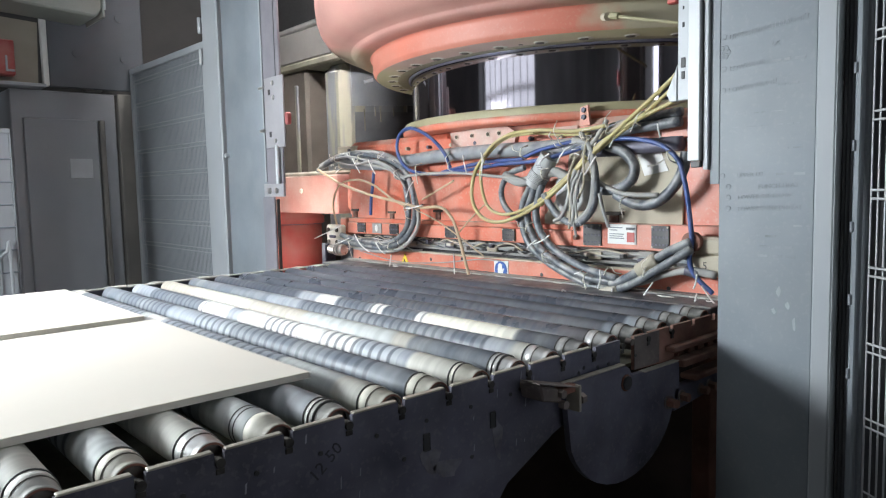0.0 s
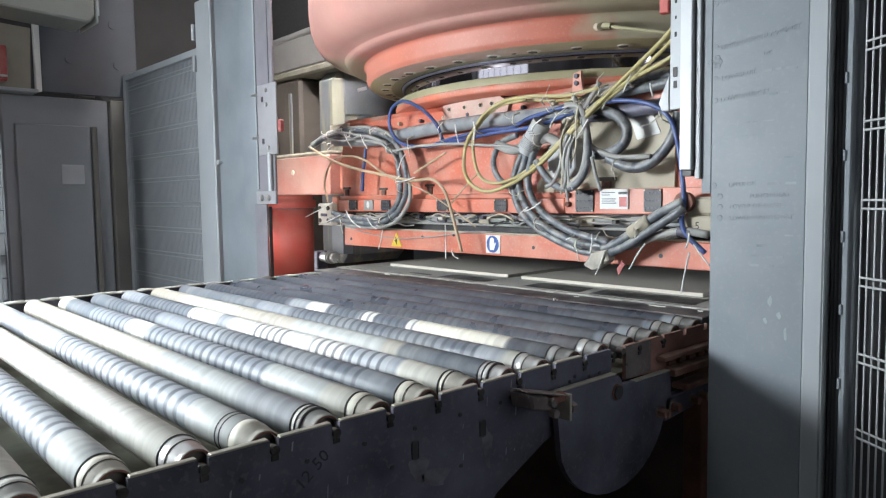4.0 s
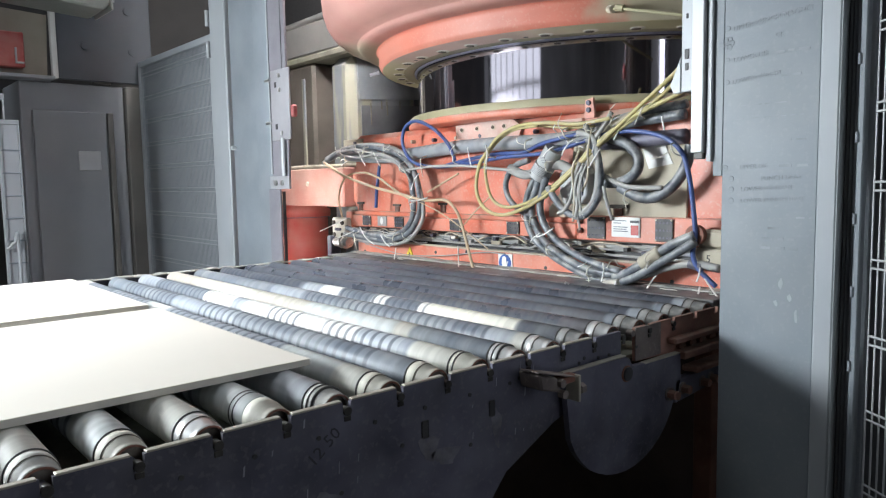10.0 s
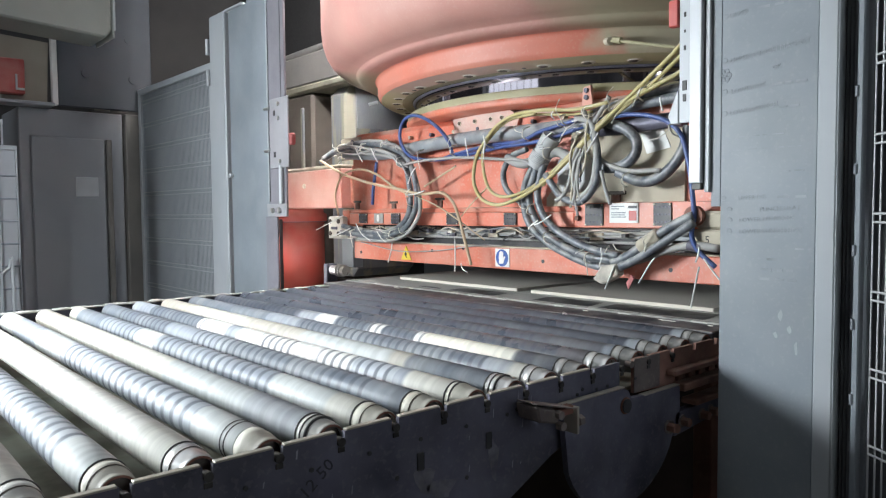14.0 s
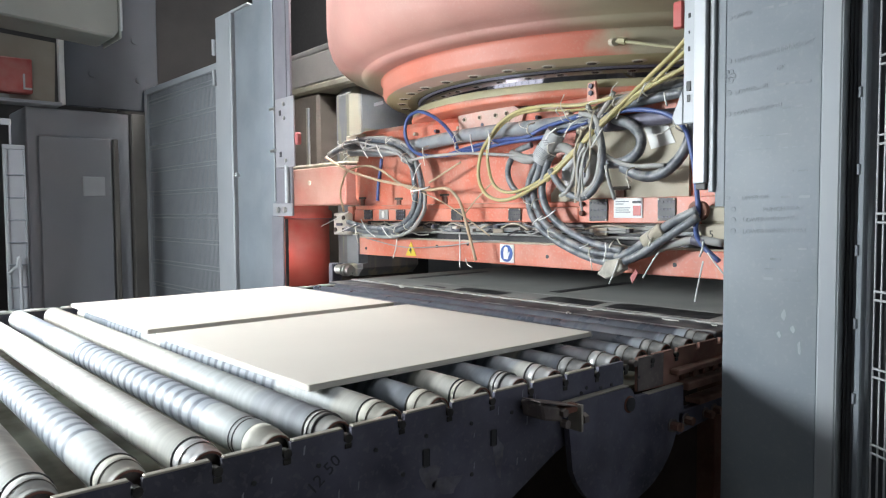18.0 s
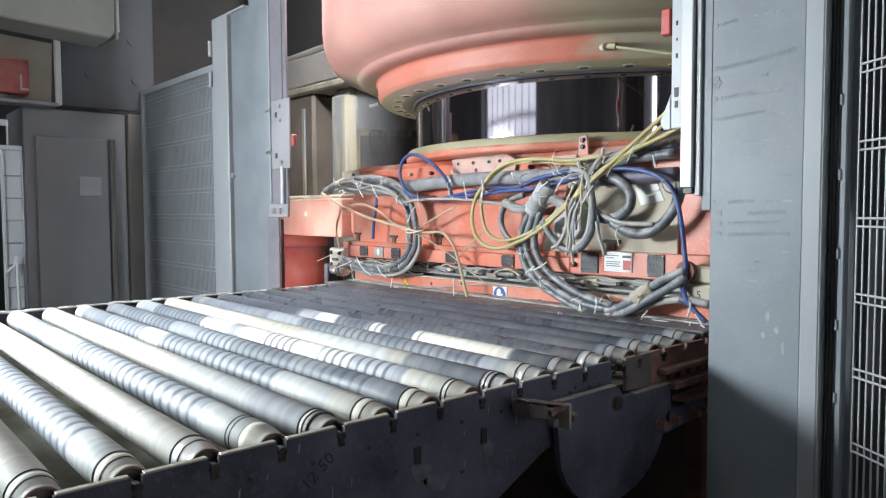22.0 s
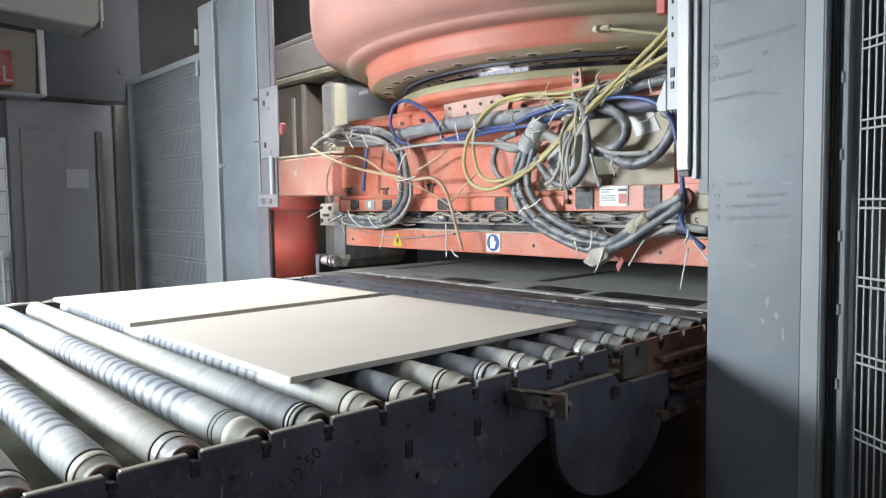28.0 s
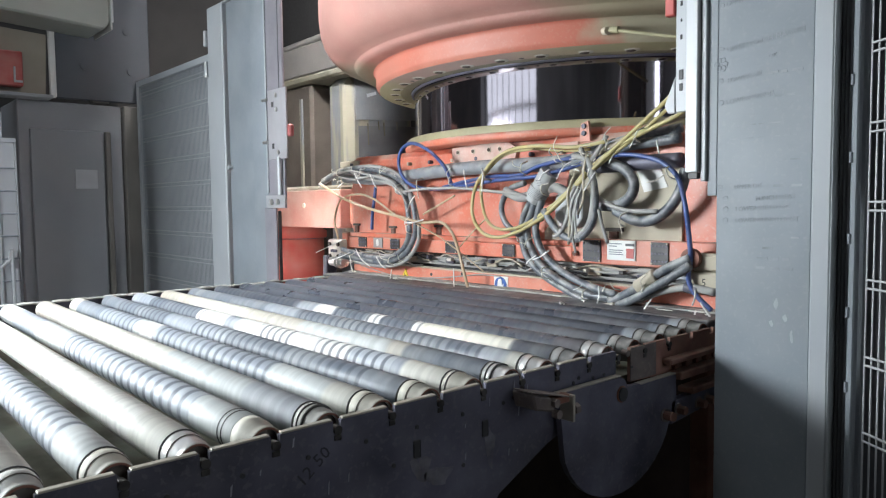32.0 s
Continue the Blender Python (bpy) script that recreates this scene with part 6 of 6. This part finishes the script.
    for y, z, h in ((0.69, 1.15, 0.018), (0.67, 1.12, 0.012), (0.655, 1.08, 0.02), (0.7, 1.105, 0.01)):
        part("paint_chip", prism([(y + 0.004 * math.cos(a) * (1 + 0.4 * math.sin(2 * a + z * 40)), z + 0.7 * h * math.sin(a) * (1 + 0.2 * math.cos(3 * a))) for a in (math.pi * k / 6 for k in range(12))], "x", 1.5994, 1.5999), CHIP, ob)
    return ob


right_post()


def fence_panel():
    """Welded mesh panel that swings out from the guard post."""
    ob = thing("mesh_fence", "grey welded wire mesh fence panel beside the guard post", "fence")
    d = Vector((-0.553, -0.833, 0))
    a = Vector((1.63, 0.512, 0))
    side = Vector((0.833, -0.553, 0))
    part("frame_tube", box(1.615, 1.64, 0.5345, 0.5485, 0.0, 3.2, 0.003), GREY, ob)
    for z in (1.63, 1.47, 1.145, 0.985, 1.3):
        part("clip", rod((1.6145, 0.5475, z - 0.011), (1.6145, 0.5475, z + 0.011), 0.0036, 10), GREY, ob)
    for k in range(-1, 58):
        p = a + d * (0.012 + 0.0198 * k)
        part("vertical_wire", rod(p + Vector((0, 0, 0.1)), p + Vector((0, 0, 2.6)), 0.0021, 6), MESH_WIRE, ob)
    for k in range(15):
        z = 0.072 + 0.162 * k
        for dz in (-0.009, 0.009):
            p, q = a + side * -0.0045 + Vector((0, 0, z + dz)), a + d * 1.16 + side * -0.0045 + Vector((0, 0, z + dz))
            part("cross_wire", rod(p, q, 0.0026, 6), MESH_WIRE, ob)
    q = a + d * 1.18
    part("end_post", box(q.x - 0.02, q.x + 0.02, q.y - 0.02, q.y + 0.02, 0, 2.65, 0.003), GREY_DARK, ob)
    return ob


fence_panel()


def back_panel():
    ob = thing("side_machine", "dark machine panel with ribs behind the mesh fence", "panel")
    part("sheet", box(1.9, 1.93, -1.6, 0.64, 0.0, 3.2, 0.004), GREY_DARK, ob)
    for k in range(13):
        part("rib", box(1.875, 1.899, 0.6 - 0.16 * k, 0.64 - 0.16 * k, 0.0, 3.2, 0.004), GREY_DARK if k % 2 else GREY, ob)
    return ob


back_panel()


def left_post():
    ob = thing("guard_post", "grey painted guard post beside the far conveyor edge", "guard post")
    part("panel", box(1.6, 1.64, 3.09, 3.44, 0.0, 2.40, 0.003), GREY, ob)
    part("post_face", box(1.615, 1.655, 3.06, 3.27, 2.401, 3.6, 0.003), GREY, ob)
    part("fold", box(1.585, 1.599, 3.0, 3.16, 0.0, 3.6, 0.005), GREY, ob, "folded grey edge")
    part("flange", box(1.59, 1.64, 3.472, 3.648, 0.0, 2.412, 0.006), GREY_LIGHT, ob)
    part("flange_top", box(1.592, 1.62, 3.28, 3.471, 2.402, 2.414, 0.003), GREY_LIGHT, ob)
    pr = part("slide_profile", box(1.575, 1.587, 2.845, 2.997, 1.372, 3.6, 0.003), ALU_MAUVE, ob, "pale slide profile")
    part("profile_groove", box(1.5725, 1.5752, 2.872, 2.876, 1.44, 3.6, 0), GREY_DARK, pr)
    part("profile_lip", box(1.568, 1.5747, 2.985, 2.996, 1.44, 3.6, 0.002), GREY_LIGHT, pr)
    part("profile_rod", rod((1.565, 2.868, 1.43), (1.565, 2.868, 1.6), 0.011, 12), WHITE_ALU, pr)
    br = part("bracket_plate", box(1.562, 1.57, 2.796, 2.962, 1.59, 1.9, 0.002), ALU_PLATE, ob, "drilled aluminium bracket plate")
    for y, z in ((2.915, 1.835), (2.915, 1.65)):
        part("slot_hole", box(1.56, 1.5625, y - 0.009, y + 0.009, z - 0.012, z + 0.012, 0.001), BLACK, br)
    for y, z in ((2.88, 1.873), (2.878, 1.81), (2.868, 1.62)):
        part("screw", rod((1.557, y, z), (1.563, y, z), 0.01, 10), STEEL, br)
    for z in (1.86, 1.67):
        part("bolt_end", rod((1.556, 2.955, z), (1.556, 2.995, z), 0.007, 8), STEEL, br)
    part("red_knob", box(1.565, 1.59, 2.774, 2.797, 1.685, 1.738, 0.006), TAG, ob, "red latch knob")
    ft = part("foot_plate", box(1.563, 1.571, 2.825, 3.0, 1.372, 1.43, 0.002), ALU_PLATE, ob)
    for y in (2.88, 2.94):
        part("bolt", rod((1.553, y, 1.4), (1.564, y, 1.4), 0.013, 6), STEEL, ft)
    part("lower_strip", box(1.574, 1.5845, 2.932, 3.038, 0.9, 1.371, 0.003), ALU_MAUVE, ob)
    part("edge_gasket", box(1.5845, 1.6, 2.926, 2.931, 0.95, 1.36, 0.001), BLACK, ob)
    part("latch_pin", rod((1.58, 3.42, 1.58), (1.6, 3.42, 1.58), 0.012, 10), WHITE_ALU, ob)
    return ob


left_post()


def mesh_door():
    """Guard wing of fine mesh in a grey frame beyond the far post."""
    ob = thing("mesh_guard_panel", "grey framed mesh guard panel with doubled cross wires", "guard panel")
    y0, y1, top = 3.655, 4.78, 2.185
    part("top_rail", box(1.6, 1.635, y0, y1, top - 0.035, top, 0.003), GREY_LIGHT, ob)
    part("side_rail", box(1.6, 1.635, y1 - 0.045, y1, 0.1, top - 0.0355, 0.003), GREY_LIGHT, ob)
    part("side_rail", box(1.6, 1.635, y0, y0 + 0.03, 0.1, top - 0.0355, 0.003), GREY_LIGHT, ob)
    # sheet added to fill the mesh evenly, its grey lightened for haze
    part("sheet", box(1.628, 1.632, y0 + 0.031, y1 - 0.046, 0.12, top - 0.036, 0), MESH_DIM, ob, "grey sheet added behind the mesh, paled for haze")
    bm = bmesh.new()
    for k in range(60):
        y = y0 + 0.04 + k * (y1 - y0 - 0.09) / 59
        rod((1.617, y, 0.12), (1.617, y, top - 0.036), 0.0016, 5, bm)
    tagged(part("wire_weave", bm, GREY, ob), kind="stuff")
    for k in range(14):
        for dz in (0, 0.022):
            z = 0.2 + 0.145 * k + dz
            part("cross_wire", rod((1.612, y0 + 0.03, z), (1.612, y1 - 0.045, z), 0.0024, 6), GREY_LIGHT, ob)
    for z in (2.26, 2.1):
        part("hinge_pin", rod((1.585, 3.66, z - 0.04), (1.585, 3.66, z + 0.04), 0.01, 10), WHITE_ALU, ob)
    return ob


mesh_door()

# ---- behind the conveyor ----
WALL_DARK = material("dark_partition_paint", (0.055, 0.053, 0.054), 0.85, 0, 0.3, 0.8, 0.1)
DIM = material("dim_grey_cabinet", (0.36, 0.38, 0.412), 0.6, 0, 0.15, 1.2, 0.2)
DIM_B = material("dim_brown_steel", (0.2, 0.19, 0.175), 0.7, 0, 0.25, 1.5, 0.2)
BACKING = material("dim_beige_board", (0.3, 0.27, 0.22), 0.7, 0, 0.2, 2.0, 0.2)
DULL_RED = material("dusty_red_enamel", (0.4, 0.07, 0.06), 0.5, 0, 0.2, 5.0, 0.3)
DIM_DARK = material("dark_bolted_sheet", (0.082, 0.094, 0.112), 0.6, 0, 0.25, 1.2, 0.2, (0.14, 0.15, 0.165))
DUCT = material("pale_green_grey_duct", (0.27, 0.29, 0.27), 0.6, 0, 0.1, 1.5, 0.2)


def cabinet():
    ob = thing("control_cabinet", "tall dim grey control cabinet behind the conveyor", "cabinet")
    part("body", box(0.93, 1.52, 4.84, 5.3, 0.0, 2.03, 0.006), DIM, ob)
    part("door", box(0.99, 1.40, 4.815, 4.838, 0.3, 1.86, 0.004), DIM, ob)
    part("name_plate", box(1.225, 1.355, 4.808, 4.814, 1.5, 1.62, 0.002), PROFILE, ob)
    part("hinge_strip", box(1.41, 1.44, 4.8, 4.838, 0.3, 1.86, 0.004), DIM_B, ob)
    part("side_post", box(1.525, 1.62, 4.8, 4.95, 0.0, 2.03, 0.006), DIM_B, ob, "brown side post")
    return ob


cabinet()


def overhead_panel():
    ob = thing("machine_cover", "dark grey bolted panel with a pale edge strip", "panel")
    part("sheet", box(1.14, 1.7, 4.8, 4.83, 2.05, 3.4, 0.004), DIM_DARK, ob)
    part("edge_strip", box(1.108, 1.139, 4.785, 4.83, 2.05, 2.47, 0.003), WHITE, ob, "pale edge strip")
    for x, z in ((1.3, 2.26), (1.58, 2.25), (1.56, 2.5), (1.3, 2.6)):
        part("bolt_cap", rod((x, 4.79, z), (x, 4.802, z), 0.026, 14), DIM_DARK, ob)
    part("hanger", box(1.35, 1.45, 4.84, 4.9, 2.04, 3.4, 0.004), DIM_B, ob)
    return ob


overhead_panel()


def duct():
    ob = thing("overhead_duct", "pale grey-green sheet duct hanging over the cabinet", "duct")
    part("duct_body", prism([(0.3, 2.42), (1.25, 2.36), (1.28, 2.4), (1.28, 2.72), (0.3, 2.78)], "y", 4.2, 4.5, bevel=0.01), DUCT, ob)
    part("end_seam", box(1.2805, 1.29, 4.19, 4.51, 2.36, 2.73, 0.003), DUCT, ob)
    for x in (0.4, 1.1):
        part("hanger_rod", rod((x, 4.35, 2.7), (x, 4.35, 7.0), 0.008, 8), STEEL_DARK, ob)
    part("hanger_wire", rod((1.262, 4.1, 2.38), (1.262, 4.1, 3.4), 0.006, 8), WHITE_ALU, ob)
    return ob


duct()


def wall_box():
    ob = thing("fire_box", "red box with a pale bracket on a beige backing", "box")
    part("backing", prism([(0.6, 2.06), (1.085, 2.055), (1.1, 2.42), (0.6, 2.45)], "y", 4.82, 4.838), BACKING, ob)
    part("red_body", box(0.7, 0.955, 4.74, 4.818, 2.09, 2.29, 0.006), DULL_RED, ob)
    part("bracket", box(0.905, 0.915, 4.73, 4.739, 2.11, 2.2, 0.001), WHITE_ALU, ob)
    part("bracket", box(0.9155, 0.95, 4.73, 4.739, 2.11, 2.122, 0.001), WHITE_ALU, ob)
    part("shelf", box(0.55, 1.1, 4.7, 4.838, 2.03, 2.05, 0.003), DIM, ob)
    part("pale_plate", box(0.78, 0.83, 4.72, 4.739, 2.04, 2.075, 0.002), DUCT, ob)
    return ob


wall_box()


def small_guard():
    ob = thing("mesh_guard_panel", "small pale framed mesh guard at the conveyor end", "guard panel")
    x0, x1, y = 0.662, 0.757, 4.0
    part("top_rail", box(x0, x1, y, y + 0.02, 1.705, 1.727, 0.002), GREY_LIGHT, ob)
    part("side_rail", box(x0, x0 + 0.016, y, y + 0.02, 0.0, 1.704, 0.002), GREY_LIGHT, ob)
    part("side_rail", box(x1 - 0.008, x1, y, y + 0.02, 0.0, 1.704, 0.002), GREY_LIGHT, ob)
    part("sheet", box(x0 + 0.017, x1 - 0.009, y + 0.008, y + 0.012, 0.3, 1.704, 0), DIM, ob)
    for k in range(9):
        part("cross_wire", rod((x0 + 0.01, y + 0.002, 0.7 + 0.11 * k), (x1 - 0.005, y + 0.002, 0.7 + 0.11 * k), 0.004, 6), GREY, ob)
    part("stand", tube([(0.665, y - 0.02, 1.1), (0.70, y - 0.02, 1.13), (0.715, y - 0.02, 1.09), (0.715, y - 0.02, 0.0)], 0.008), WHITE_ALU, ob)
    br = part("bracket", box(0.655, 0.7, y - 0.01, y - 0.002, 1.82, 1.85, 0.002), WHITE_ALU, ob)
    part("bracket_leg", box(0.69, 0.698, y - 0.01, y - 0.002, 1.728, 1.82, 0.001), WHITE_ALU, br)
    return ob


small_guard()


def column():
    ob = thing("painted_column", "faded red painted machine column at the hall side", "column")
    part("shaft", box(0.35, 0.64, 4.3, 4.6, 0.0, 1.98, 0.01), PINKISH, ob)
    part("base_plate", box(0.3, 0.66, 4.25, 4.65, 0.0, 0.03, 0.004), GREY_DARK, ob)
    return ob


column()
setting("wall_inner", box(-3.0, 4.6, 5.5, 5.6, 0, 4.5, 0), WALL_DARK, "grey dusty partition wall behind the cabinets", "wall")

# ---- pressed tiles ----
TILE_X, TILE_Z = 0.844, 0.0125


def tile(y0, y1):
    ob = part("ceramic_tile", box(0, TILE_X, y0, y1, 0, TILE_Z, 0.0008), TILE)
    return tagged(ob, "pale cream unfired ceramic tile fresh from the press", "tile", "pressed tiles on the conveyor")


PAIRS = [(tile(1.131, 1.906), tile(1.98, 2.754)) for _ in range(4)]

# leading edge of a pair, by seconds into its cycle of ten seconds
TRAVEL = [(0.6, 4.7), (1.2, 4.7), (2.9, 2.145), (5.85, 2.135), (6.0, 2.028), (6.25, 1.745), (6.5, 1.453), (6.6, 1.37), (6.7, 1.295), (6.8, 1.205), (6.9, 1.13), (7.0, 1.07), (7.5, 0.855), (8.0, 0.639), (8.5, 0.423), (9.0, 0.239), (9.5, 0.029), (10.0, -0.2), (10.5, -0.424)]
SPEED = 0.441


def travel(t, stop):
    if t >= 10.5:
        return max(stop, -0.424 - SPEED * (t - 10.5))
    if t <= TRAVEL[0][0]:
        return TRAVEL[0][1]
    for (a, u), (b, v) in zip(TRAVEL, TRAVEL[1:]):
        if a <= t <= b:
            return u + (v - u) * (t - a) / (b - a)


DROP = [(0.0, -0.163), (0.5, -0.171), (3.0, -0.174), (3.3, -0.163), (3.5, -0.146), (3.62, -0.125), (3.72, -0.07), (3.82, -0.03), (4.0, -0.016), (4.5, -0.006), (5.0, 0.0), (8.78, 0.0), (8.9, -0.04), (9.0, -0.075), (9.1, -0.115), (9.25, -0.145), (9.5, -0.153), (10.0, -0.163)]
FEED = [(0.0, 3.51), (5.3, 3.51), (5.9, 2.993), (6.25, 2.594), (6.5, 2.311), (6.6, 2.228), (6.7, 2.145), (6.8, 2.055), (6.9, 1.98), (7.0, 1.92), (7.05, 1.918), (7.3, 2.145), (7.6, 2.633), (8.0, 3.315), (8.3, 3.51), (10.0, 3.51)]


def cycles(table):
    """A ten-second table laid three times along the clip."""
    out = {}
    for n in range(4):
        for t, v in table:
            if 0 <= t + 10 * n <= 32:
                out[round(t + 10 * n, 3)] = v
    last = np.interp(2.0, [t for t, _ in table], [v for _, v in table])
    out[32.0] = float(last)
    return sorted(out.items())


def motions():
    walk(CROSSBEAM, [(t, pose(0, 0, v)) for t, v in cycles(DROP)])
    walk(DIE_FRAME, [(t, pose(0, 0, max(v, -0.158) if v > -0.15 else v + 0.012)) for t, v in cycles(DROP)])
    walk(FEEDER, [(t, pose(v, 0, 0)) for t, v in cycles(FEED)])
    for n, pair in enumerate(PAIRS):
        begin = 10 * (n - 1)
        stop = -4.4 + n * 0.95
        times = sorted({0.0, 32.0} | {round(begin + t, 3) for t, _ in TRAVEL if 0 < begin + t < 32} | {k * 0.5 for k in range(65) if 10.5 < k * 0.5 - begin < 20.5})
        rows = [(t, pose(travel(t - begin, stop) + (1.0 * (n - 1) if t - begin <= 1.2 else 0.0), 0, ROLL_TOP + 0.0005)) for t in times]
        for ob in pair:
            walk(ob, rows)


motions()
